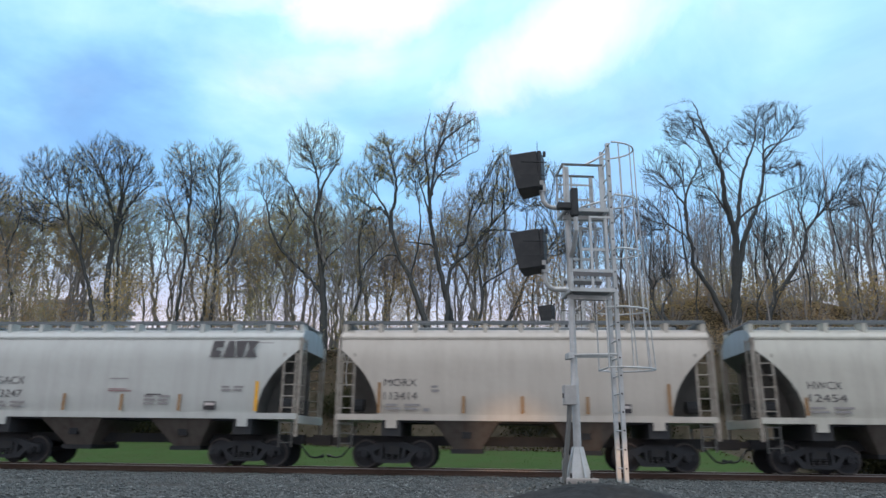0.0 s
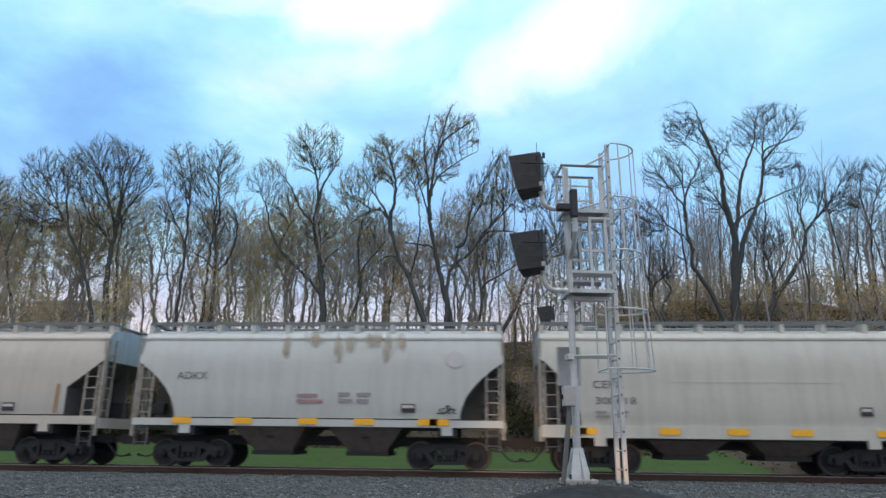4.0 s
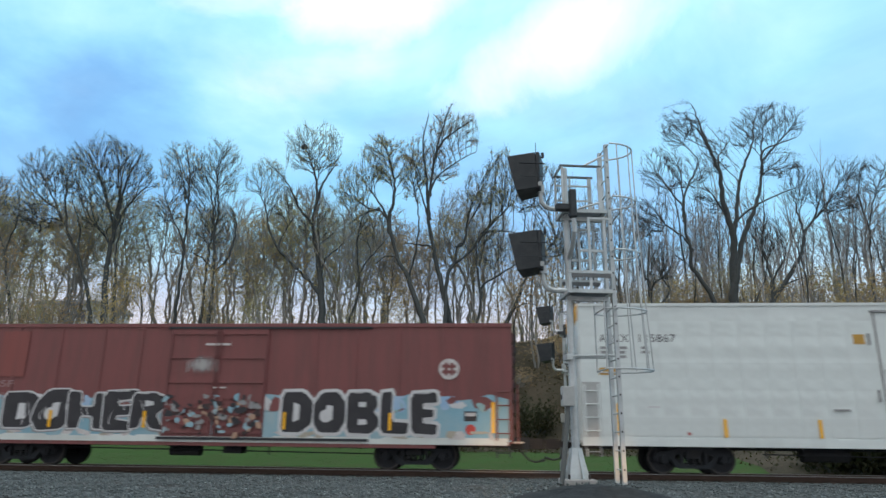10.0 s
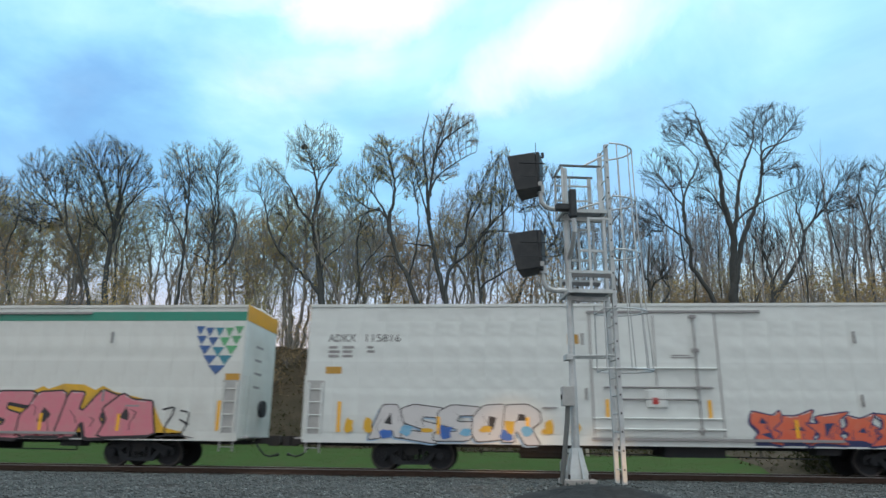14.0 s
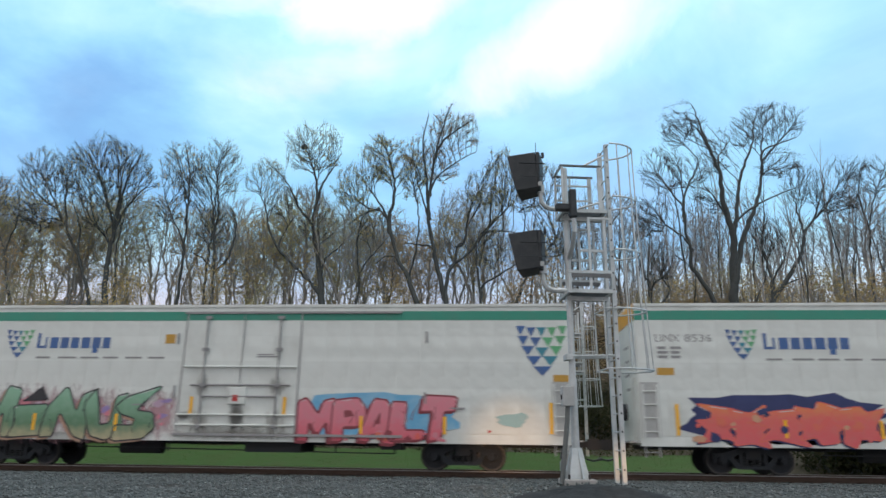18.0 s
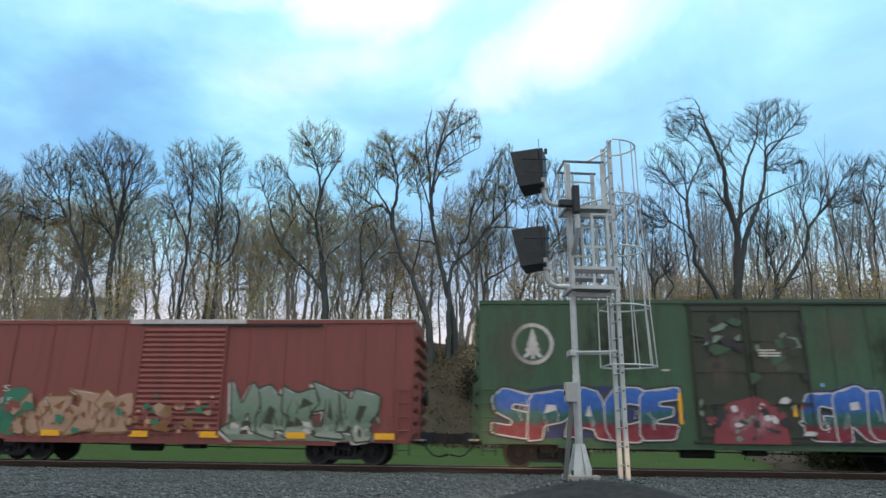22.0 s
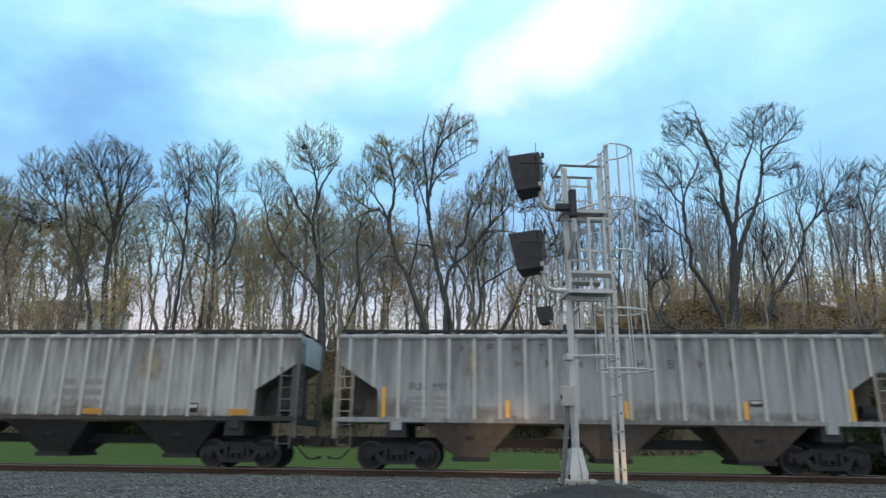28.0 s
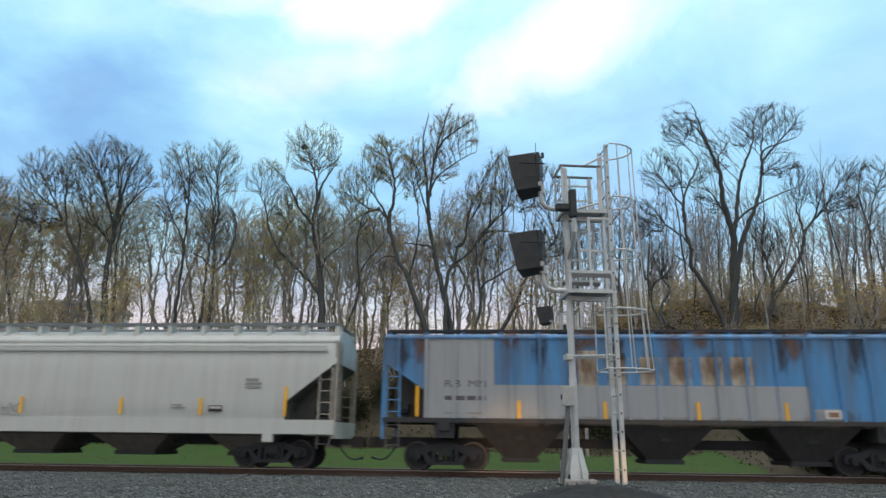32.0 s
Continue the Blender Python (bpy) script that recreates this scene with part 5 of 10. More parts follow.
car, L = hopper("cream-grey two-bay covered hopper with a black outline tag", -44.01, -32.25, "hop_warm", **POLY)
word(car, "RVRX", -4.22, -3.38, 3.18, 3.4, M["black"], FLATS)
word(car, "491206", -4.25, -3.06, 2.74, 2.95, M["black"], FLATS)
bars(car, -2.2, -1.9, 3.0, 3.3, 2, M["grey_mark"], FLATS, gaps=1)
reflectors(car, (-4.6, 4.45), 1.64, "reflector_tall", FLATS)
reflectors(car, (-2.35, -0.05, 2.2), 1.64, y=FLATS)
scribble(car, -2.95, -2.3, 1.75, 2.2, 10, M["grey_mark"], 11, FLATS, 0.03)
for i in range(8):
    scribble(car, -2.35 + i * 0.43, -1.95 + i * 0.43, 1.55, 2.5 - 0.1 * (i % 3), 7, M["grey_mark"], 20 + i, FLATS - 0.002, 0.022)
bars(car, 1.0, 1.6, 1.7, 2.0, 3, M["mauve"], FLATS, gaps=1)

car, L = hopper("smooth grey two-bay covered hopper with wide low reflectors", -56.83, -45.36, "hop", curved=True, zc=3.45, cut=1.2, sill=(1.05, 1.42), zs=1.42, z_out=0.55,
                bays=((-1.3, 0.6, 1.3), (1.75, 0.6, 1.3)))
word(car, "CEFX", -4.14, -3.2, 2.53, 2.76, M["black"], FLATS)
word(car, "300618", -4.07, -2.85, 2.05, 2.26, M["black"], FLATS)
bars(car, -4.1, -3.0, 1.6, 1.85, 2, M["grey_mark"], FLATS)
slab("belt_seam", car, M["hop"], -2.0, 3.0, -1.59, -1.57, 2.72, 2.75)
reflectors(car, (-4.4, -4.7), 1.15, "reflector_wide", -1.566)
reflectors(car, (4.4, 4.75), 1.15, "reflector_wide", -1.566)
reflectors(car, (-1.9, 0.1, 1.95), 1.16, "reflector_wide", -1.566)
small_sign(car, 3.7, 1.75, w=0.36)
rect(car, -5.2, -4.5, 2.6, 3.8, M["silver"], "repainted_patch", -1.588, "smooth repainted grey patch")

car, L = hopper("pale grey covered hopper with rust streaks and a white disc", -69.9, -58.0, "hop_cool", curved=True, zc=3.3, cut=1.35, sill=(1.3, 1.52), zs=1.56, z_out=0.55,
                bays=((-1.5, 0.6, 1.2), (1.6, 0.6, 1.2)))
fleck(car, 4.45, 3.4, 0.26, M["chalk"], FLATS, "painted_disc")
for i, (x, w, h) in enumerate(((-1.1, 0.12, 0.5), (-0.4, 0.5, 0.16), (0.6, 0.14, 0.7), (0.95, 0.25, 0.35), (1.5, 0.6, 0.14), (2.2, 0.15, 0.75), (2.6, 0.2, 0.3))):
    smudge(car, x - 0.1, x + w + 0.1, 3.9 - h, 4.3, "dust_run", -1.575 - 0.002 * (i % 2), "rust_streak")
bars(car, -0.6, 0.45, 1.95, 2.3, 2, M["pink_mark"], FLATS, gaps=1)
bars(car, 0.75, 1.9, 1.95, 2.35, 2, M["grey_mark"], FLATS)
small_sign(car, 2.75, 1.75, w=0.45)
scribble(car, 3.9, 4.5, 1.7, 2.0, 8, M["ink"], 31, FLATS, 0.03)
reflectors(car, (-4.3, -2.3, -0.2, 1.6), 1.36, "reflector_wide", -1.566)
reflectors(car, (3.6, 3.95), 1.36, "reflector_wide", -1.566)
word(car, "ADKX", -4.6, -3.6, 2.75, 2.98, M["black"], FLATS)

car, L = hopper("cream-grey two-bay covered hopper with large black car number", -82.83, -71.14, "hop_warm", **POLY)
word(car, "MWCX", -4.09, -2.79, 3.18, 3.51, M["black"], FLATS)
word(car, "301965", -4.09, -2.48, 2.62, 2.99, M["black"], FLATS)
bars(car, -1.95, -1.65, 2.95, 3.25, 2, M["grey_mark"], FLATS, gaps=1)
rect(car, -3.57, -3.2, 1.95, 2.3, M["pale_blue"], "faded_decal", FLATS, "faded blue decal")
bars(car, -4.1, -3.1, 1.65, 1.9, 2, M["grey_mark"], FLATS)
reflectors(car, (-4.4, 4.45), 1.64, "reflector_tall_old", FLATS)
reflectors(car, (-2.15, 0.2, 2.4), 1.62, "reflector_old", FLATS)
scribble(car, -1.55, -0.3, 1.65, 2.1, 10, M["pink_mark"], 41, FLATS, 0.035)
small_sign(car, 2.6, 1.7, w=0.42)

car, L = hopper("dusty cream covered hopper with faded tags on its flank", -95.85, -84.13, "hop_warm", **POLY)
word(car, "ADKX", -4.17, -3.25, 3.17, 3.39, M["black"], FLATS)
word(car, "491709", -4.15, -3.02, 2.72, 2.94, M["black"], FLATS)
scribble(car, -4.95, -4.0, 2.85, 3.2, 12, M["ink"], 51, FLATS - 0.003, 0.03)
scribble(car, -1.1, 2.0, 2.0, 2.35, 22, M["grey_mark"], 52, FLATS, 0.028)
scribble(car, 2.2, 4.4, 1.85, 2.45, 14, M["pale_blue"], 54, FLATS, 0.05)
scribble(car, 2.1, 4.4, 1.7, 2.0, 14, M["pale_blue"], 55, FLATS, 0.04)
scribble(car, -3.4, -0.9, 1.68, 2.2, 12, M["chalk"], 56, FLATS, 0.05)
scribble(car, 3.2, 4.1, 1.7, 1.95, 9, M["ink"], 53, FLATS - 0.006, 0.03)
reflectors(car, (-4.6, 4.55), 1.64, "reflector_tall", FLATS)
reflectors(car, (2.35, 0.1), 1.62, y=FLATS - 0.006)
small_sign(car, -4.0, 1.72, w=0.6, h=0.12)


# ---- refrigerator cars ----
def reefer(label, left, right, body, stripe=None, base_stripe=None):
    car, L = new_car("refrigerator_car", label, left, right)
    E, m, W = L / 2, M[body], 1.585
    dx0, dx1 = -1.76, 2.1
    bm = bmesh.new()
    arc = [(-W, 0.86), (W, 0.86), (W, 5.15), (1.3, 5.24), (0, 5.32), (-1.3, 5.24), (-W, 5.15)]
    a, b = [bm.verts.new((-E, y, z)) for y, z in arc], [bm.verts.new((E, y, z)) for y, z in arc]
    bm.faces.new(a)
    bm.faces.new(b[::-1])
    for k in range(len(arc)):
        j = (k + 1) % len(arc)
        bm.faces.new((a[k], b[k], b[j], a[j]))
    shell = bevelled(part("body", bm, m, car), 0.05)
    # proud wall panels beside the door
    for s in (-1, 1):
        for x0, x1, num in ((-E + 0.06, dx0 - 0.06, 11), (dx1 + 0.06, E - 0.06, 11)):
            w = (x1 - x0) / num
            me = None
            for k in range(num):
                if me is None:
                    bm = bmesh.new()
                    y0, y1 = sorted((s * W, s * (W + 0.012)))
                    box(bm, 0.006, w - 0.006, y0, y1, 1.12, 4.62)
                    me = mesh_of("wall_panel", bm, m)
                share("wall_panel", me, car, pose(x0 + k * w, 0, 0))
        slab("roof_rail", car, m, -E, E, min(s * W, s * (W + 0.03)), max(s * W, s * (W + 0.03)), 5.1, 5.19)
        slab("side_sill", car, M[base_stripe] if base_stripe else m, -E, E, min(s * W, s * (W + 0.022)), max(s * W, s * (W + 0.022)), 0.82, 1.06)
        if stripe:
            slab("painted_stripe", car, M[stripe], -E + 0.01, E - 0.01, min(s * (W + 0.001), s * (W + 0.009)), max(s * (W + 0.001), s * (W + 0.009)), 4.66, 4.96)
    # plug door with its lock rods
    y = -W
    gear = M["grey_mark"]
    door = slab("plug_door", car, m, dx0 + 0.02, dx1 - 0.02, y - 0.03, y, 1.1, 4.86)
    slab("door_track", car, M["grey_mark"], dx0 - 0.08, 5.5, y - 0.09, y - 0.005, 0.98, 1.06)
    slab("door_track", car, M["grey_mark"], dx0 - 0.08, 3.5 if not stripe else 5.4, y - 0.07, y - 0.005, 4.88, 4.95)
    slab("door_seal", door, M["grey_mark"], dx0 - 0.02, dx0 + 0.02, y - 0.034, y, 1.1, 4.86)
    slab("door_seal", door, M["grey_mark"], dx1 - 0.02, dx1 + 0.02, y - 0.034, y, 1.1, 4.86)
    for x in (-1.02, 1.43):
        bm = bmesh.new()
        rod(bm, (x, y - 0.09, 1.15), (x, y - 0.09, 4.8), 0.026, 8)
        for z in (1.3, 2.55, 3.7, 4.75):
            box(bm, x - 0.1, x + 0.1, y - 0.11, y - 0.02, z - 0.05, z + 0.05)
        part("lock_rod", bm, gear, door)
    bm = bmesh.new()
    rod(bm, (0.2, y - 0.06, 2.2), (0.2, y - 0.06, 4.8), 0.015, 6)
    part("centre_rod", bm, M["grey_mark"], door)
    for z, x0, x1, r, mm in ((3.14, -1.7, 2.02, 0.035, m), (2.56, -1.4, 1.85, 0.03, gear), (2.2, -1.0, 1.4, 0.03, gear),
                             (1.63, -1.75, 2.05, 0.03, m), (1.31, -1.75, 2.1, 0.035, m)):
        bm = bmesh.new()
        rod(bm, (x0, y - 0.08, z), (x1, y - 0.08, z), r, 6)
        for x in (x0 + 0.05, x1 - 0.05):
            box(bm, x - 0.03, x + 0.03, y - 0.08, y - 0.02, z - 0.03, z + 0.03)
        part("door_bar", bm, mm, door)
    bm = bmesh.new()
    box(bm, -0.14, 0.46, y - 0.1, y - 0.02, 1.95, 2.5)
    bevelled(part("lock_gear", bm, m, door), 0.03)
    rect(door, 0.02, 0.2, 2.05, 2.25, M["red"], "lock_gear_mark", y - 0.106)
    bars(door, 0.7, 1.55, 3.42, 3.56, 2, M["grey_mark"], y - 0.036, gaps=1)
    if stripe:
        slab("painted_stripe", door, M[stripe], dx0 + 0.03, dx1 - 0.03, y - 0.034, y - 0.0305, 4.66, 4.86)
        for k, (x0, x1, z0, z1) in enumerate(((-0.1, 0.45, 0.95, 2.15), (-1.35, -0.7, 0.9, 1.9), (1.1, 1.75, 0.9, 1.9), (-1.3, -0.75, 2.2, 2.9), (1.15, 1.7, 2.2, 2.9), (-1.8, 2.2, 0.85, 1.3), (-1.8, -1.2, 1.4, 1.75))):
            smudge(car, x0, x1, z0, z1, "smut" if k < 1 or k == 6 else "dirt", y - 0.037 - 0.0006 * k)
    # service parts along the flank
    for x, z in ((-2.0, 4.05), (-1.95, 2.35), (6.22, 4.1), (6.2, 2.2)):
        bm = bmesh.new()
        rod(bm, (x, y - 0.05, z - 0.18), (x, y - 0.05, z + 0.18), 0.035, 6)
        part("bracket", bm, M["grey_mark"], car)
    for x, z in ((-3.3, 1.9), (7.0, 1.86)):
        slab("vent_flap", car, M["grey_mark"], x, x + 0.45, y - 0.05, y, z, z + 0.05)
    rect(car, -2.45, -2.12, 3.9, 4.2, M["placard"], "placard", y - 0.02)
    rect(car, -10.17, -9.65, 2.94, 3.16, M["placard"], "placard", y - 0.02)
    rect(car, 10.2, 10.68, 2.72, 2.93, M["placard"], "placard", y - 0.02)
    for x in (-7.6, 8.2):
        fleck(car, x, 1.2, 0.05, M["red"], y - 0.02, "marker_dot", 10)
    # ladders in shallow recesses, steps, ends
    for s in (-1, 1):
        xa, xb = (-E + 0.12, -E + 0.55) if s < 0 else (E - 0.55, E - 0.12)
        slab("ladder_recess", car, M["tin"], xa - 0.06, xb + 0.06, y - 0.016, y - 0.0005, 1.08, 2.72)
        ladder(car, "side_ladder", xa, xb, y - 0.05, 1.05, 2.65, 0.4, m)
        ladder(car, "sill_step", xa, xb, y + 0.02, 0.5, 0.86, 0.3, M["grey_mark"], 0.016, 0.02)
        slab("end_panel", car, m, s * E - 0.001 if s > 0 else -E - 0.012, s * E + 0.012 if s > 0 else -E + 0.001, -W + 0.05, W - 0.05, 1.2, 4.62)
        slab("end_band", car, M["yellow"], s * E if s > 0 else -E - 0.02, s * E + 0.02 if s > 0 else -E, -W + 0.02, W - 0.02, 4.68, 5.2, "yellow end band")
        bars_x = s * (E + 0.014)
        bm = bmesh.new()
        for k in range(4):
            z = 3.9 - 0.45 * k
            box(bm, bars_x - 0.003, bars_x + 0.003, -0.5, 0.2 - 0.1 * (k % 2), z, z + 0.08)
        part("end_lettering", bm, M["grey_mark"], car)
        end_ladder(car, "end_ladder", s * (E + 0.06), -1.4, -1.0, 0.9, 2.9, 0.38, m)
        bm = bmesh.new()
        rod(bm, (s * (E + 0.02), 0.4, 1.9), (s * (E + 0.14), 0.4, 1.9), 0.28, 14)
        part("hand_brake", bm, M["under"], car)
        slab("end_platform", car, M["grate"], E if s > 0 else -E - 0.3, E + 0.3 if s > 0 else -E, -1.4, 1.4, 0.92, 0.97)
    # tanks and rods below
    bm = bmesh.new()
    rod(bm, (-4.0, -0.55, 0.62), (-2.6, -0.55, 0.62), 0.22, 12)
    part("air_reservoir", bm, M["under"], car)
    slab("fuel_tank", car, M["under"], 0.4, 2.2, -1.2, 0.6, 0.5, 0.86)
    bm = bmesh.new()
    rod(bm, (-5.3, -1.0, 0.62), (5.2, -1.0, 0.5), 0.02, 5)
    for x in (-5.2, -2.2, 3.3, 5.2):
        rod(bm, (x, -1.0, 0.5), (x, -1.0, 0.86), 0.025, 5)
    part("brake_rod", bm, M["under"], car)
    bm = bmesh.new()
    box(bm, 4.8, 5.5, -1.3, -0.8, 0.62, 0.86)
    part("cylinder_box", bm, M["under"], car)
    running_gear(car, L, 3.4, 1.0, 0.78)
    reflectors(car, (-9.66, 10.1), 1.14, "reflector_tall", y - 0.02)
    reflectors(car, (-6.52, -3.77, 4.2, 6.82), 1.1, y=y - 0.02)
    reflectors(car, (-1.33, 1.72), 1.66, y=y - 0.035)
    return car


SIDE = -1.607


def numbers(car, a, b, mat="black"):
    word(car, a, -10.13, -9.23, 3.96, 4.2, M[mat], SIDE)
    word(car, b, -8.9, -7.78, 3.96, 4.2, M[mat], SIDE)
    bars(car, -10.1, -9.2, 3.4, 3.82, 3, M["grey_mark"], SIDE)
    bars(car, -8.85, -8.55, 3.55, 3.82, 2, M["grey_mark"], SIDE, gaps=1)


def shield(car, cx, zt, w, h):
    """A shield made of rows of small triangles that shade from blue to green."""
    rows = 5
    for r in range(rows):
        z = zt - h * r / rows
        n = rows - r
        half = w / 2 * (1 - (r / rows) ** 1.7 * 0.92)
        for k in range(n):
            t = (k + 0.5) / n
            x0, x1 = cx - half + 2 * half * k / n, cx - half + 2 * half * (k + 1) / n
            d = (0, -0.03, -0.06)[1 if k in (0, n - 1) else 2] * h
            mat = M["logo_green"] if t > 0.62 and r < 3 else M["logo_teal"] if t > 0.4 and r < 4 else M["logo_blue"]
            patch(car, [(x0 + 0.015, z + d), ((x0 + x1) / 2, z + d - h / rows * 0.95), (x1 - 0.015, z + d)], mat, SIDE, "shield_triangle")


def shield_car_marks(car, a):
    word(car, "LINX", -10.15, -9.4, 3.97, 4.2, M["grey_mark"], SIDE)
    word(car, a, -9.25, -8.42, 3.97, 4.2, M["grey_mark"], SIDE)
    bars(car, -10.1, -9.3, 3.4, 3.82, 3, M["grey_mark"], SIDE)
    shield(car, -7.52, 4.38, 1.0, 0.95)
    shield(car, 9.87, 4.52, 1.65, 1.6)
    xs = ((-6.88, 0.1, 0.5), (-6.6, 0.07, 0.36), (-6.42, 0.28, 0.36), (-6.06, 0.28, 0.36), (-5.7, 0.28, 0.36), (-5.34, 0.3, 0.36), (-4.96, 0.28, 0.36), (-4.6, 0.26, 0.36))
    for x, w, h in xs:
        rect(car, x, x + w, 3.74, 3.74 + h, M["logo_blue"], "company_mark", SIDE, "blue block of a wordmark")
    rect(car, -6.779, -6.62, 3.74, 3.82, M["logo_blue"], "company_mark", SIDE)
    rect(car, -4.92, -4.75, 3.58, 3.738, M["logo_blue"], "company_mark", SIDE)
    bars(car, -6.85, -2.2, 3.36, 3.46, 1, M["grey_mark"], SIDE, gaps=6)


car = reefer("aged white refrigerator car with orange stripes and graffiti", -118.96, -97.4, "cream_warm", "orange", "orange")
word(car, "CRYX", -9.05, -8.15, 2.5, 2.72, M["red"], SIDE)
word(car, "8351", -9.0, -8.1, 1.96, 2.2, M["red"], SIDE)
patch(car, [(-9.3, 3.6), (-9.05, 3.42), (-8.35, 3.42), (-8.3, 4.05), (-7.65, 4.05), (-7.6, 4.3), (-8.9, 4.3), (-9.25, 4.1)], M["orange"], SIDE, "company_mark", "orange block of a mark")
patch(car, [(-8.85, 3.6), (-8.45, 3.6), (-8.45, 3.95), (-8.85, 3.95)], M["cream"], SIDE - 0.006, "company_mark")
bm = bmesh.new()
for k in range(11):
    if k != 4:
        x = -9.8 + k * 0.257
        prism(bm, [(x, 2.93), (x + 0.19, 2.93), (x + 0.24, 3.2), (x + 0.05, 3.2)], SIDE, SIDE + 0.004)
part("company_mark", bm, M["red"], car, "red slanted blocks of a wordmark")
patch(car, wavy(-9.0, -2.1, 0.85, 1.9, random.Random(2), 34, 0.3), M["sky_spray"], SIDE, "graffiti_cloud", "blue sprayed cloud")
strokes(car, -8.4, -2.6, 0.86, 2.15, 6, M["maroon"], M["ink"], 3, SIDE - 0.012, halo=M["sky_spray"], flames=M["sky_spray"])
fragments(car, -8.3, -2.7, 0.88, 1.35, 30, ("dark_red", "ink", "maroon"), 461, SIDE - 0.038, 0.26)
fragments(car, -8.8, -2.0, 1.75, 2.4, 22, ("sky_spray", "chalk", "royal"), 462, SIDE - 0.004, 0.3)
fleck(car, -4.75, 1.9, 0.36, M["tan"], SIDE - 0.044, "graffiti_disc")
patch(car, wavy(2.0, 7.0, 0.85, 1.95, random.Random(4), 30, 0.3), M["pale_blue"], SIDE, "graffiti_cloud", "pale blue sprayed cloud")
strokes(car, 2.3, 6.7, 0.86, 2.15, 5, M["pinkfade"], M["ink"], 5, SIDE - 0.012, flames=M["flame"], edge=0.04)
fragments(car, 2.3, 6.7, 0.88, 2.0, 26, ("pink", "pinkfade", "dark_red", "mauve"), 463, SIDE - 0.036, 0.22)
scribble(car, 8.0, 9.7, 2.1, 2.5, 14, M["ink"], 6, SIDE, 0.028)
scribble(car, -9.65, -9.0, 1.35, 2.1, 10, M["ink"], 8, SIDE, 0.03)
for i, (x0, x1, z0, z1) in enumerate(((-0.3, 0.8, 0.9, 2.4), (-1.7, 2.1, 0.85, 1.6), (-1.5, -0.5, 0.9, 2.0), (1.0, 1.9, 0.9, 2.0))):
    smudge(car, x0, x1, z0, z1, "smut", SIDE - 0.046 - 0.001 * i)
scribble(car, -0.75, -0.45, 1.85, 2.05, 6, M["ink"], 9, SIDE - 0.05, 0.02)
scribble(car, 0.8, 1.1, 1.85, 2.05, 6, M["ink"], 10, SIDE - 0.05, 0.02)

car = reefer("clean white refrigerator car with plug door", -142.52, -120.95, "white")
numbers(car, "ADKX", "115867")
slab("placard", car, M["chalk"], -8.75, -8.4, SIDE - 0.004, SIDE, 1.95, 2.0)


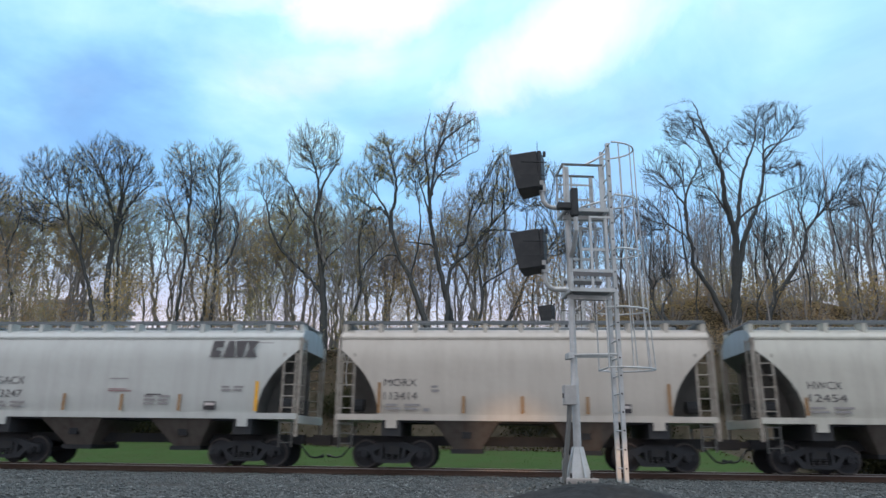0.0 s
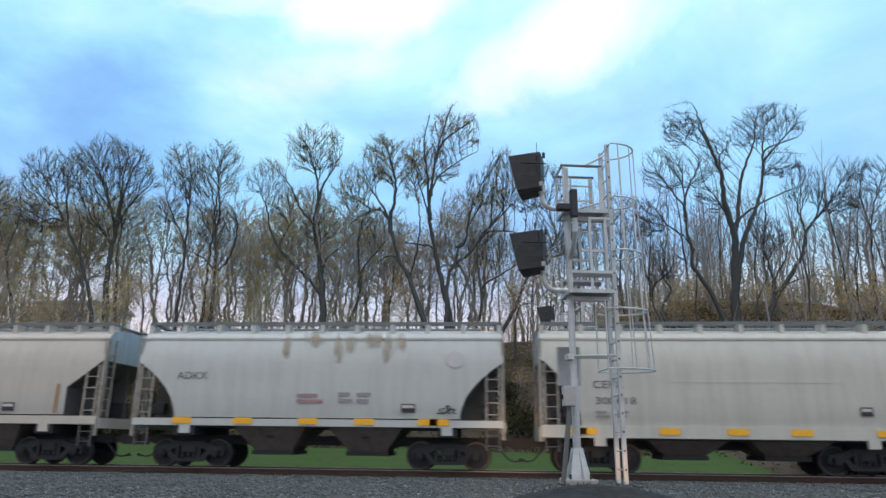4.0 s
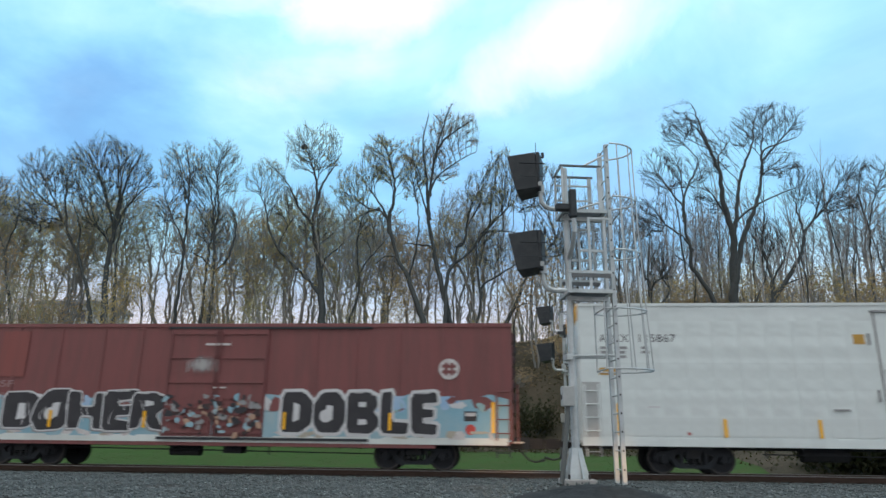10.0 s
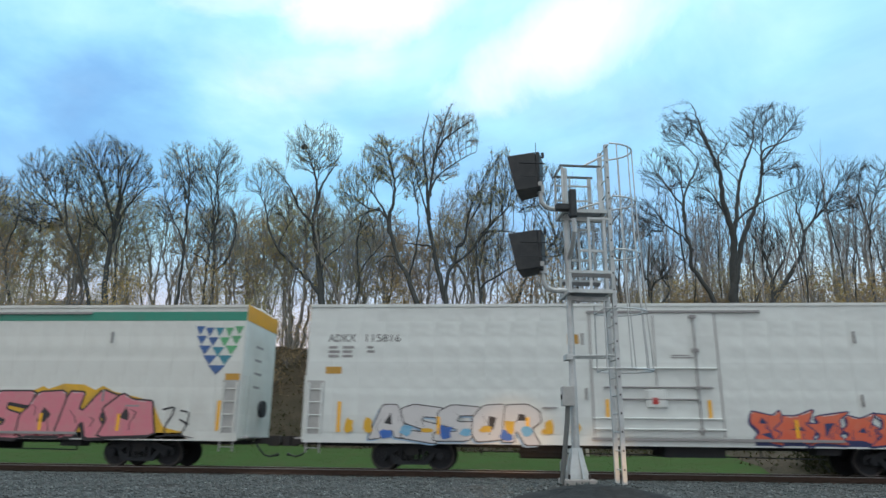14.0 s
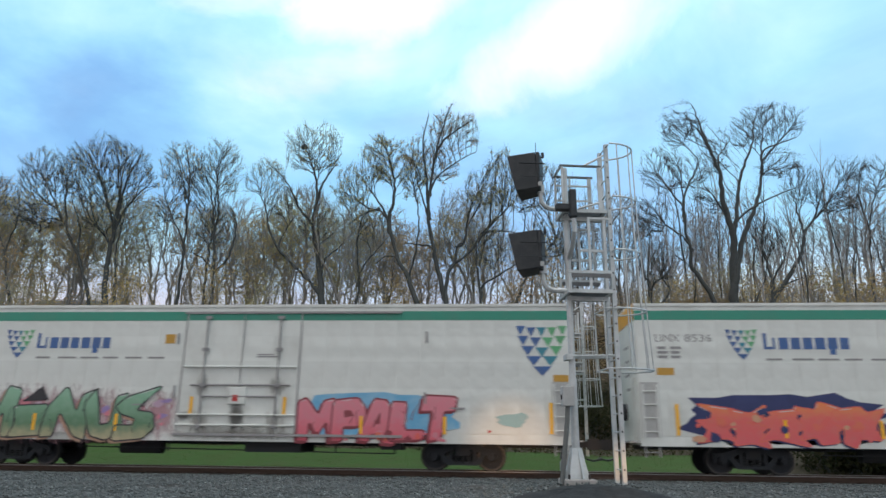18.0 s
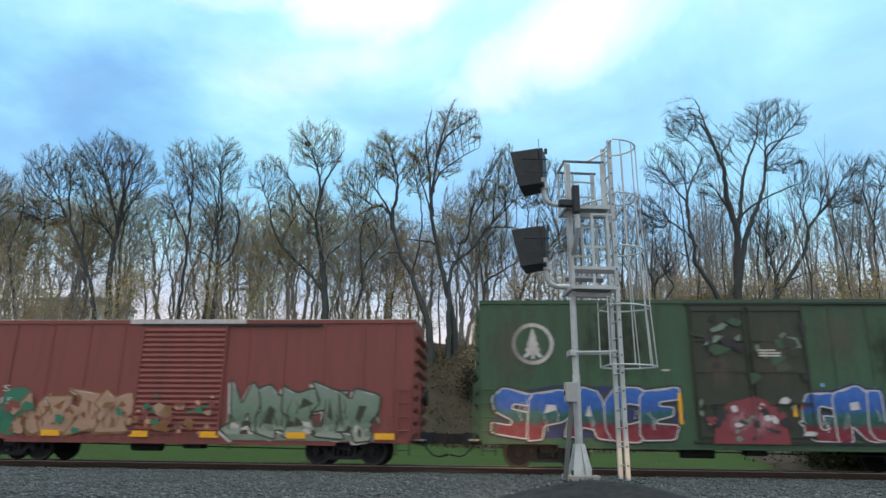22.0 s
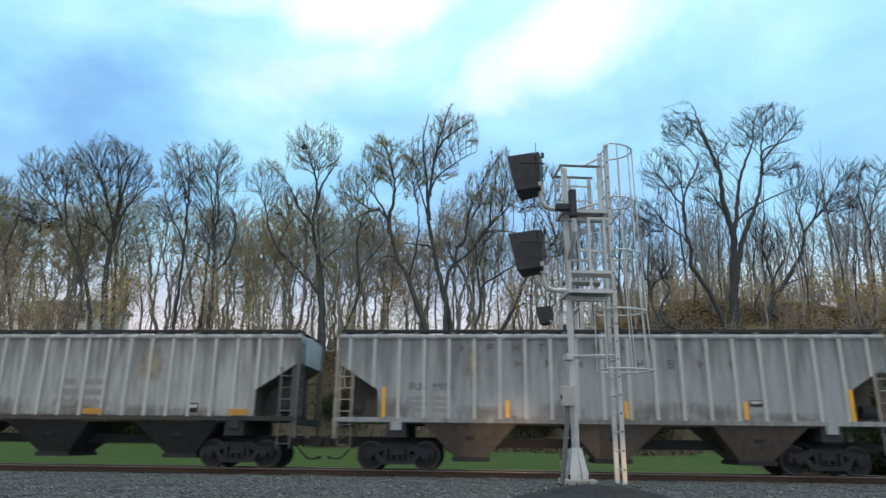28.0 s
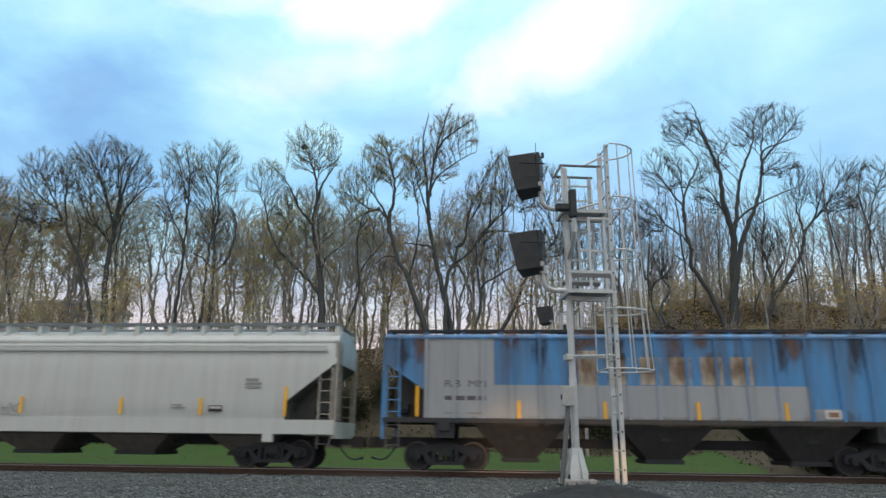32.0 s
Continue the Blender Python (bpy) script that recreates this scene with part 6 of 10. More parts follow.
# ---- boxcars ----
def boxcar(label, left, right, body, ze, zb, posts, door, style, roof_mat=None, end_ribs=9, inset=2.25, reach=1.0, seam_top=True):
    car, L = new_car("boxcar", label, left, right)
    E, m, W = L / 2, M[body], 1.555
    bm = bmesh.new()
    arc = [(-W, zb), (W, zb), (W, ze - 0.04), (1.25, ze + 0.04), (0, ze + 0.1), (-1.25, ze + 0.04), (-W, ze - 0.04)]
    a, b = [bm.verts.new((-E, y, z)) for y, z in arc], [bm.verts.new((E, y, z)) for y, z in arc]
    bm.faces.new(a)
    bm.faces.new(b[::-1])
    for k in range(len(arc)):
        j = (k + 1) % len(arc)
        bm.faces.new((a[k], b[k], b[j], a[j]))
    bevelled(part("body", bm, m, car), 0.025, 1)
    d0, d1 = door
    for s in (-1, 1):
        def strip(name, x0, x1, z0, z1, d, mat=m, lab=""):
            y0, y1 = sorted((s * W, s * (W + d)))
            return slab(name, car, mat, x0, x1, y0, y1, z0, z1, lab)
        strip("top_chord", -E, E, ze - 0.14, ze - 0.02, 0.035)
        strip("side_sill", -E + 0.1, E - 0.1, zb - 0.06, zb + 0.14, 0.03)
        strip("sill_skirt", -E + 2.4, E - 2.4, zb - 0.16, zb - 0.04, 0.0 + 0.02)
        for x in posts:
            strip("side_post", x - 0.05, x + 0.05, zb + 0.14, ze - 0.14, 0.028)
        if style == "corrugated":
            strip("door_track", d0 - 0.1, d1 + 3.2, ze - 0.22, ze - 0.15, 0.09, M["under"])
            dr = strip("sliding_door", d0, d1, zb + 0.12, ze - 0.22, 0.05)
            n = 20
            bm = bmesh.new()
            w = (ze - zb - 0.5) / n
            y0 = s * (W + 0.05)
            prism_pts = [(0, 0), (w * 0.5, 0.045 * s), (w, 0)]
            for z, lab in ((0, ""),):
                vs = [[bm.verts.new((x, y0 + dy, zz)) for zz, dy in prism_pts] for x in (0.06, d1 - d0 - 0.06)]
                bm.faces.new((vs[0][0], vs[1][0], vs[1][1], vs[0][1]))
                bm.faces.new((vs[0][1], vs[1][1], vs[1][2], vs[0][2]))
                for q in vs:
                    bm.faces.new(q)
            me = mesh_of("door_rib", bm, m)
            for k in range(n):
                share("door_rib", me, dr, pose(d0, 0, zb + 0.2 + k * w))
            for x in (d0, d1):
                y0_, y1_ = sorted((s * W, s * (W + 0.085)))
                slab("door_edge", dr, m, x - 0.04, x + 0.04, y0_, y1_, zb + 0.1, ze - 0.2)
        else:
            strip("door_track", d0 - 0.1, d1 + (d1 - d0), ze - 0.2, ze - 0.13, 0.07, M["under"])
            strip("door_track", d0 - 0.1, d1 + (d1 - d0), zb + 0.02, zb + 0.1, 0.08, M["under"])
            mid = (d0 + d1) / 2
            for x0, x1 in ((d0, mid), (mid, d1)):
                dm = M["green_dark"] if body == "green" else m
                y0, y1 = sorted((s * W, s * (W + 0.045)))
                dr = slab("plug_door", car, dm, x0 + 0.015, x1 - 0.015, y0, y1, zb + 0.12, ze - 0.2)
                yo0, yo1 = sorted((s * (W + 0.045), s * (W + 0.085)))
                for k in range(5):
                    z = zb + 0.25 + (ze - zb - 0.6) * k / 4
                    slab("door_beam", dr, dm, x0 + 0.06, x1 - 0.06, yo0, yo1, z - 0.04, z + 0.04)
                for x in (x0 + 0.08, x1 - 0.08):
                    bm = bmesh.new()
                    rod(bm, (x, s * (W + 0.1), zb + 0.15), (x, s * (W + 0.1), ze - 0.25), 0.022, 6)
                    part("lock_rod", bm, dm, dr)
    # corrugated ends
    for s in (-1, 1):
        h = (ze - zb - 0.4) / end_ribs
        bm = bmesh.new()
        x0 = s * E
        vs = [[bm.verts.new((x0 + dx * s, y, zz)) for zz, dx in ((0, 0), (h * 0.3, 0.11), (h * 0.62, 0.11), (h * 0.9, 0))] for y in (-W + 0.1, W - 0.1)]
        for k in range(3):
            bm.faces.new((vs[0][k], vs[1][k], vs[1][k + 1], vs[0][k + 1]))
        for q in vs:
            bm.faces.new(q)
        # brick cars: shade is coloured into the left end only
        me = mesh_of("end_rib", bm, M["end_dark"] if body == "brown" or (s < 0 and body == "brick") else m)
        for k in range(end_ribs):
            share("end_rib", me, car, pose(0, 0, zb + 0.15 + k * h))
        xa, xb = (-E + 0.1, -E + 0.5) if s < 0 else (E - 0.5, E - 0.1)
        ladder(car, "side_ladder", xa, xb, -W - 0.06, zb + 0.1, zb + 1.7, 0.42, m)
        ladder(car, "sill_step", xa, xb, -W + 0.03, zb - 0.42, zb, 0.3, M["under"], 0.016, 0.02)
        end_ladder(car, "end_ladder", s * (E + 0.16), -1.45, -1.05, zb, zb + 1.8, 0.42, m)
        bm = bmesh.new()
        rod(bm, (s * (E + 0.12), 0.5, 2.2), (s * (E + 0.24), 0.5, 2.2), 0.28, 14)
        part("hand_brake", bm, M["under"], car)
        slab("end_platform", car, M["grate"], E if s > 0 else -E - 0.32, E + 0.32 if s > 0 else -E, -1.3, 1.3, zb + 0.02, zb + 0.07)
        slab("striker_box", car, M["under"], s * (E + 0.25) - 0.3, s * (E + 0.25) + 0.3, -0.35, 0.35, 0.68, 1.05)
    bm = bmesh.new()
    rod(bm, (-1.6, -0.6, 0.55), (-0.6, -0.6, 0.55), 0.2, 12)
    part("brake_cylinder", bm, M["under"], car)
    slab("valve_box", car, M["under"], 0.3, 0.9, -1.0, -0.5, 0.45, zb)
    bm = bmesh.new()
    rod(bm, (-E + 3, -0.95, 0.6), (E - 3, -0.95, 0.48), 0.02, 5)
    for x in (-E + 3.3, -1.4, 1.8, E - 3.2):
        rod(bm, (x, -0.95, 0.42), (x, -0.95, zb), 0.025, 5)
    part("brake_rod", bm, M["under"], car)
    for x in np.arange(-E + 1.2, E - 1, 1.4):
        slab("cross_bearer", car, M["under"], x - 0.06, x + 0.06, -1.4, 1.4, zb - 0.18, zb)
    if roof_mat:
        slab("roof_patch", car, M[roof_mat], -1.71, 2.27, -W - 0.045, -W - 0.036, ze - 0.15, ze + 0.0, "bare silver roof edge")
    running_gear(car, L, inset, reach, 0.72)
    return car


BS = -1.587
car = boxcar("brown-red long plug-door boxcar with black block letters on pale blue", -163.83, -144.6, "brown", 4.58, 0.84, (-8.3, -6.9, -5.4, -3.9, -2.6, 3.3, 4.6, 6.0, 7.4, 8.6), (-1.6, 1.76), "plug", inset=3.1)
out = [(-9.55, 0.9), (9.55, 0.9), (9.55, 2.15)] + [(9.55 - 19.1 * k / 30, 2.2 + 0.12 * math.sin(k * 1.7) + 0.08 * math.sin(k * 3.1)) for k in range(1, 30)] + [(-9.55, 2.2)]
patch(car, out, M["skirt"], BS, "graffiti_cloud", "pale blue sprayed band", 0.004)
slab("painted_sill", car, M["cream"], -9.45, 9.45, -1.592, -1.586, 0.79, 1.0)
fat_word(car, "DOHER", -6.85, -1.6, 1.12, 2.35, M["ink"], M["chalk"], None, BS - 0.008, 0.02, M["grey_mark"], 0.04)
fat_word(car, "DOBLE", 2.3, 7.3, 1.1, 2.36, M["ink"], M["chalk"], M["chalk"], BS - 0.008, 0.0, M["chalk"], 0.03, True)
for cx in (-5.35, 3.75):
    fleck(car, cx, 1.62, 0.2, M["chalk"], BS - 0.028, "graffiti_disc")
word(car, "BN", -8.3, -7.8, 2.47, 2.68, M["pink_mark"], BS)
word(car, "SF", -7.25, -6.8, 2.47, 2.68, M["pink_mark"], BS)
word(car, "782", -8.35, -7.75, 2.08, 2.28, M["pink_mark"], BS - 0.006)
word(car, "207", -7.4, -6.8, 2.08, 2.28, M["pink_mark"], BS - 0.006)
rect(car, -7.45, -6.5, 2.8, 4.3, M["brick"], "faded_patch", BS, "faded lighter paint patch")
fleck(car, 7.62, 3.1, 0.33, M["white_mark"], BS, "company_roundel")
for s in (-1, 1):
    rect(car, 7.62 + s * 0.09 - 0.05, 7.62 + s * 0.09 + 0.05, 2.9, 3.3, M["brown"], "company_roundel", BS - 0.005)
    rect(car, 7.4, 7.84, 3.1 + s * 0.09 - 0.05, 3.1 + s * 0.09 + 0.05, M["brown"], "company_roundel", BS - 0.0057)
bars(car, -0.35, 0.95, 3.78, 3.9, 1, M["white_mark"], -1.66, gaps=1)
smudge(car, -1.0, 0.2, 2.9, 3.5, "haze_white", -1.66, "scuff")
bars(car, 0.0, 0.5, 2.42, 2.5, 1, M["white_mark"], -1.66, gaps=2)
fragments(car, -1.5, 1.7, 0.9, 2.35, 120, ("ink", "grey_mark", "tan", "skirt", "brown", "end_dark"), 401, -1.672, 0.2)
fragments(car, -9.4, 9.4, 1.75, 2.25, 60, ("pale_blue", "aqua", "chalk", "brown"), 402, BS - 0.0045, 0.5)
fragments(car, -9.4, 9.4, 0.95, 1.2, 50, ("white_mark", "dust", "skirt"), 403, BS - 0.0045, 0.4)
reflectors(car, (-8.67, 9.0), 1.15, "reflector_tall", BS - 0.012)
reflectors(car, (-5.31, -2.15, 2.43, 5.79), 1.2, y=BS - 0.03)
small_sign(car, 8.1, 1.5, BS - 0.006, 0.4, 0.3)
fleck(car, 8.3, 1.25, 0.16, M["red"], BS - 0.006, "faded_stamp")

car = boxcar("brown-red long boxcar with a cream mural and black-white letters", -185.13, -166.06, "brown", 4.58, 0.84, (-8.3, -6.9, -5.4, -3.9, -2.6, 3.3, 4.6, 6.0, 7.4, 8.6), (-1.6, 1.76), "plug", inset=3.1)
fat_word(car, "EMONS", -7.9, -4.1, 0.86, 2.0, M["ink"], M["chalk"], M["ink"], BS, 0.03, M["ink"], 0.045)
fleck(car, -5.95, 1.42, 0.3, M["violet"], BS - 0.012, "graffiti_disc")
patch(car, wavy(1.5, 8.3, 0.85, 2.6, random.Random(9), 34, 0.25), M["navy"], BS, "graffiti_cloud", "dark blue sprayed cloud")
patch(car, [(2.1, 0.86), (7.0, 0.86), (7.0, 1.2), (2.1, 1.3)], M["peach"], BS - 0.005, "graffiti_cloud")
strokes(car, 2.1, 7.0, 0.98, 2.25, 6, M["cremefade"], M["rust"], 12, BS - 0.012)
fleck(car, 7.35, 3.85, 0.33, M["white_mark"], BS, "company_roundel")
scribble(car, 8.5, 9.35, 3.3, 3.9, 16, M["white_mark"], 13, BS, 0.05)
scribble(car, -8.9, -8.35, 2.9, 3.5, 14, M["white_mark"], 14, BS, 0.05)
scribble(car, -2.6, -1.8, 3.2, 3.6, 8, M["pink_mark"], 15, BS, 0.03)
fragments(car, -3.4, -1.7, 1.0, 2.6, 40, ("pink_mark", "tan", "brown", "grey_mark"), 411, BS - 0.006, 0.26)
fragments(car, -1.6, 1.8, 0.9, 2.6, 130, ("ink", "grey_mark", "brown", "end_dark", "white_mark", "brown", "aqua"), 412, -1.672, 0.2)
for i in range(5):
    smudge(car, -3.0 + i * 0.8, -1.9 + i * 0.8, 1.9, 3.0, "haze_white" if i % 2 else "haze_tan", -1.685 - 0.001 * i, "faded_mural")
fragments(car, 2.2, 7.4, 0.9, 1.3, 26, ("peach", "rust", "brown"), 413, BS - 0.034, 0.3)
word(car, "BN", -8.2, -7.7, 2.4, 2.62, M["pink_mark"], BS)
word(car, "SF", -7.2, -6.75, 2.4, 2.62, M["pink_mark"], BS)
word(car, "782", -8.2, -7.5, 2.05, 2.27, M["pink_mark"], BS)
word(car, "222", -7.3, -6.7, 2.05, 2.27, M["white_mark"], BS)
bars(car, -0.3, 0.8, 3.85, 4.2, 3, M["white_mark"], -1.66, gaps=1)
bars(car, 0.55, 1.1, 3.0, 3.1, 1, M["white_mark"], -1.66, gaps=1)
reflectors(car, (-8.48, 8.95), 1.25, "reflector_tall", BS - 0.008)
reflectors(car, (-3.1, 4.4, 6.4), 1.3, y=BS - 0.028)
reflectors(car, (-0.9, 1.4), 0.88, "reflector_wide", -1.64)
patch(car, [(7.9, 2.0), (8.3, 2.1), (8.7, 2.02), (8.5, 2.2), (8.1, 2.25)], M["chalk"], BS, "scuff")
bars(car, 7.9, 8.9, 1.3, 1.9, 5, M["grey_mark"], BS, gaps=2)

car = reefer("white refrigerator car with orange and silver-blue graffiti", -208.89, -187.3, "white")
numbers(car, "ADKX", "115816")
strokes(car, 2.95, 7.4, 0.9, 1.86, 5, M["orangered"], M["navy"], 21, SIDE, edge=0.036)
patch(car, [(2.95, 0.87), (6.6, 0.87), (6.6, 1.05), (2.95, 1.12)], M["navy"], SIDE - 0.0035, "graffiti_cloud")
fat_word(car, "ASSOR", -8.6, -3.5, 0.88, 2.0, M["chalk"], M["ink"], None, SIDE, 0.08, M["pale_blue"], 0.028)
for k in range(9):
    x = -8.4 + 0.62 * k
    patch(car, wavy(x, x + 0.5, 0.9 + 0.12 * (k % 3), 1.3 + 0.1 * (k % 2), random.Random(300 + k), 9, 0.45), M[("royal", "sky_spray", "gold")[k % 3]], SIDE - 0.026 - 0.0005 * k, "graffiti_patch")
for x in (-9.5, -8.9, -3.3, -2.5, -4.5):
    patch(car, wavy(x, x + 0.35, 1.1, 1.6, random.Random(int(x * 9)), 10, 0.4), M["gold"], SIDE - 0.048, "graffiti_patch")
fleck(car, 7.65, 1.12, 0.17, M["pale_blue"], SIDE, "painted_disc")

car = reefer("white refrigerator car with teal stripe, pink mural on gold", -232.5, -211.0, "cream", "teal")
shield_car_marks(car, "8457")
patch(car, [(0.95, 0.86), (1.1, 1.02), (1.75, 1.12), (2.2, 1.9), (2.75, 2.05), (3.8, 2.36), (4.1, 2.5), (4.3, 2.4), (4.8, 2.58), (5.5, 2.55), (5.9, 2.38), (6.15, 2.52), (6.5, 2.34), (7.6, 2.1), (7.95, 1.9), (8.15, 1.5),
            (8.35, 1.22), (8.9, 1.1), (9.15, 0.86)], M["gold"], SIDE, "graffiti_cloud", "gold sprayed cloud")
patch(car, [(1.95, 0.86), (2.2, 1.1), (5.4, 1.14), (5.6, 0.86)], M["ink"], SIDE - 0.006, "graffiti_shadow")
fat_word(car, "sok0", 2.25, 7.75, 0.87, 2.36, M["pink"], M["ink"], None, SIDE - 0.008, 0.02)
for k in range(4):
    fragments(car, 2.4 + 0.8 * k, 2.9 + 0.8 * k, 0.87, 1.06, 2, ("pink", "dark_red"), 470 + k, SIDE - 0.034, 0.24)
scribble(car, 8.2, 9.2, 1.0, 1.9, 6, M["ink"], 24, SIDE - 0.006, 0.04)
strokes(car, -6.9, -2.0, 1.75, 2.95, 4, M["violet"], M["ink"], 25, SIDE)
strokes(car, -7.1, -2.0, 0.86, 1.75, 5, M["sky_spray"], M["dark_red"], 26, SIDE - 0.01)

car = reefer("white refrigerator car with teal stripe, coral and blue murals", -255.98, -234.43, "cream", "teal")
shield_car_marks(car, "8536")
patch(car, wavy(-9.9, -3.2, 0.84, 2.45, random.Random(8), 34, 0.22), M["navy"], SIDE, "graffiti_cloud", "navy sprayed cloud")
strokes(car, -8.95, -3.95, 0.95, 2.02, 5, M["coral_fade"], M["hot"], 27, SIDE - 0.008, edge=0.03, back=M["navy"])
fragments(car, -9.2, -3.8, 0.9, 2.1, 22, ("coral_fade", "hot", "peach", "coral_fade", "navy"), 464, SIDE - 0.036, 0.2)
patch(car, wavy(2.2, 8.8, 0.9, 2.2, random.Random(10), 40, 0.35), M["gold"], SIDE, "graffiti_cloud")
strokes(car, 2.6, 8.2, 0.88, 2.1, 6, M["sky_spray"], M["navy"], 28, SIDE - 0.008, edge=0.032)
scribble(car, 8.6, 9.4, 1.3, 1.9, 10, M["grey_mark"], 29, SIDE, 0.02)

car = reefer("white refrigerator car with teal stripe, green and pink murals", -279.51, -257.99, "cream", "teal")
shield_car_marks(car, "8489")
smudge(car, -10.9, -1.8, 0.7, 2.6, "haze_pink", SIDE, "graffiti_cloud")
smudge(car, -3.2, -1.6, 0.8, 2.4, "haze_pink", SIDE - 0.002, "graffiti_cloud")
fragments(car, -10.6, -2.0, 0.9, 2.3, 34, ("mauve", "violet", "pink"), 465, SIDE - 0.004, 0.26)
fat_word(car, "eminuz", -9.6, -2.6, 0.87, 2.42, M["eminus"], M["ink"], None, SIDE - 0.006, 0.07, M["tan"], 0.04)
patch(car, wavy(1.9, 7.4, 0.85, 2.4, random.Random(12), 30, 0.2), M["sky_spray"], SIDE, "graffiti_cloud", "blue sprayed cloud")
fat_word(car, "MPALT", 2.25, 7.0, 0.87, 2.18, M["mpalt"], M["dark_red"], None, SIDE - 0.006, 0.05)
fragments(car, 2.2, 7.2, 0.87, 1.3, 18, ("pink", "mpalt", "dark_red", "hot"), 466, SIDE - 0.03, 0.2)
patch(car, wavy(8.3, 9.5, 1.3, 1.8, random.Random(13), 18, 0.4), M["aqua"], SIDE, "graffiti_patch")

# long four-bay car
car, L = hopper("light grey four-bay covered hopper with faded tags", -300.93, -280.97, "hop_cool", zs=1.5, ze=4.22, zr=4.56, zc=3.0, zm=1.95, cut=1.35, sill=(1.12, 1.52), z_out=0.42,
                bays=((-5.75, 0.3, 1.1), (-1.55, 0.3, 1.15), (2.3, 0.3, 1.15), (6.1, 0.3, 1.1)), bay_mat="bay", inset=2.2, reach=0.75, board=4.62)
word(car, "FPAX", -7.84, -6.85, 2.65, 2.89, M["black"], FLATS)
word(car, "201312", -7.84, -6.68, 2.18, 2.4, M["black"], FLATS)
bars(car, -7.8, -6.7, 1.75, 1.98, 2, M["grey_mark"], FLATS)
bars(car, -6.0, -5.75, 2.6, 2.85, 2, M["grey_mark"], FLATS, gaps=1)
reflectors(car, (-8.23, 8.71), 1.6, "reflector_tall", FLATS)
reflectors(car, (-5.54, -2.27, 0.23, 2.72, 6.1), 1.66, y=FLATS)
strokes(car, -5.2, -2.4, 1.52, 2.1, 4, M["mauve"], M["ink"], 61, FLATS, edge=0.03)
strokes(car, -5.2, -2.4, 1.12, 1.5, 6, M["dust"], M["olive"], 62, FLATS - 0.02, edge=0.02)
scribble(car, 0.8, 2.8, 1.6, 2.2, 8, M["mauve"], 63, FLATS, 0.04)
scribble(car, -2.0, 0.9, 1.65, 2.1, 30, M["grey_mark"], 62, FLATS, 0.045)
for i in range(6):
    scribble(car, 2.8 + i * 0.68, 3.5 + i * 0.68, 1.2, 2.2, 6, M[("sage", "olive", "mint", "dust", "olive", "dust")[i]], 70 + i, FLATS, 0.09)
small_sign(car, 7.8, 1.75, w=0.4)

# fifty-foot boxcars
car = boxcar("faded green boxcar with two murals in blue, green and red", -318.28, -302.57, "green", 5.2, 0.78, (-6.6, -5.5, -4.4, -3.3, -2.2, 3.0, 4.1, 5.2, 6.3), (-1.3, 2.2), "plug", end_ribs=9, inset=2.1)
fleck(car, -6.15, 3.78, 0.66, M["white_mark"], BS, "company_roundel", 28)
fleck(car, -6.15, 3.78, 0.54, M["green"], BS - 0.005, "company_roundel", 28)
bm = bmesh.new()
for k in range(4):
    z, w = 4.17 - 0.19 * k, 0.12 + 0.065 * k
    prism(bm, [(-6.15 - w, z - 0.22), (-6.15 - w * 0.7, z - 0.27), (-6.15, z - 0.1), (-6.15 + w * 0.7, z - 0.27), (-6.15 + w, z - 0.22), (-6.15, z + 0.12)], BS - 0.01 - 0.0006 * k, BS - 0.006)
box(bm, -6.2, -6.1, BS - 0.014, BS - 0.008, 3.3, 4.2)
part("company_roundel", bm, M["white_mark"], car, "white tree shape in a ring")
patch(car, wavy(-7.6, -1.5, 0.85, 2.5, random.Random(15), 30, 0.15), M["navy"], BS, "graffiti_cloud", "dark blue sprayed cloud")
fat_word(car, "SPACE", -7.35, -1.9, 0.88, 2.4, M["space"], M["chalk"], M["green_dark"], BS - 0.008, 0.05, M["ink"], 0.034)
fat_word(car, "GRUBE", 1.9, 6.5, 0.88, 2.4, M["space"], M["chalk"], M["navy"], BS - 0.008, 0.05, M["ink"], 0.034)
patch(car, [(-0.85, 0.8), (1.35, 0.8), (1.3, 1.7), (0.9, 2.0), (0.45, 2.2), (-0.3, 2.0), (-0.75, 1.6)], M["dark_red"], -1.665, "graffiti_patch", "dark red sprayed shape")
for x in (-0.15, 0.5):
    smudge(car, x - 0.3, x + 0.6, 1.0, 1.9, "haze_pink", -1.67 - 0.001 * (x > 0), "graffiti_patch")
    smudge(car, x - 1.0 + (x > 0), x + 0.4 + (x > 0), 2.3, 3.6 + (x > 0), "dirt", -1.672 - 0.001 * (x > 0))
for i in range(9):
    fleck(car, 2.0 + i * 0.5, 2.42 + 0.12 * (i % 2), 0.07, M["sky_spray"], BS - 0.006, "paint_dot", 8)
for i in range(8):
    x = 6.2 + 0.2 * i
    patch(car, wavy(x, x + 0.35, 0.95 + 0.2 * (i % 3), 1.35 + 0.22 * (i % 4), random.Random(80 + i), 10, 0.4), M[("chalk", "sky_spray", "peach", "navy")[i % 4]], BS - 0.008 - 0.003 * (i % 3), "graffiti_patch")
reflectors(car, (-1.75, 7.55), 1.35, "reflector_tall", BS - 0.03)
reflectors(car, (1.6,), 1.6, y=BS - 0.02)
rect(car, 6.5, 7.0, 1.1, 1.3, M["placard"], "placard", BS - 0.03)
fragments(car, -1.2, 2.1, 0.85, 2.4, 44, ("green_dark", "ink", "chalk", "dark_red", "sage"), 421, -1.676, 0.24)
fragments(car, -1.1, 2.1, 2.5, 4.8, 30, ("ink", "sage", "green", "green_dark"), 422, -1.672, 0.34)
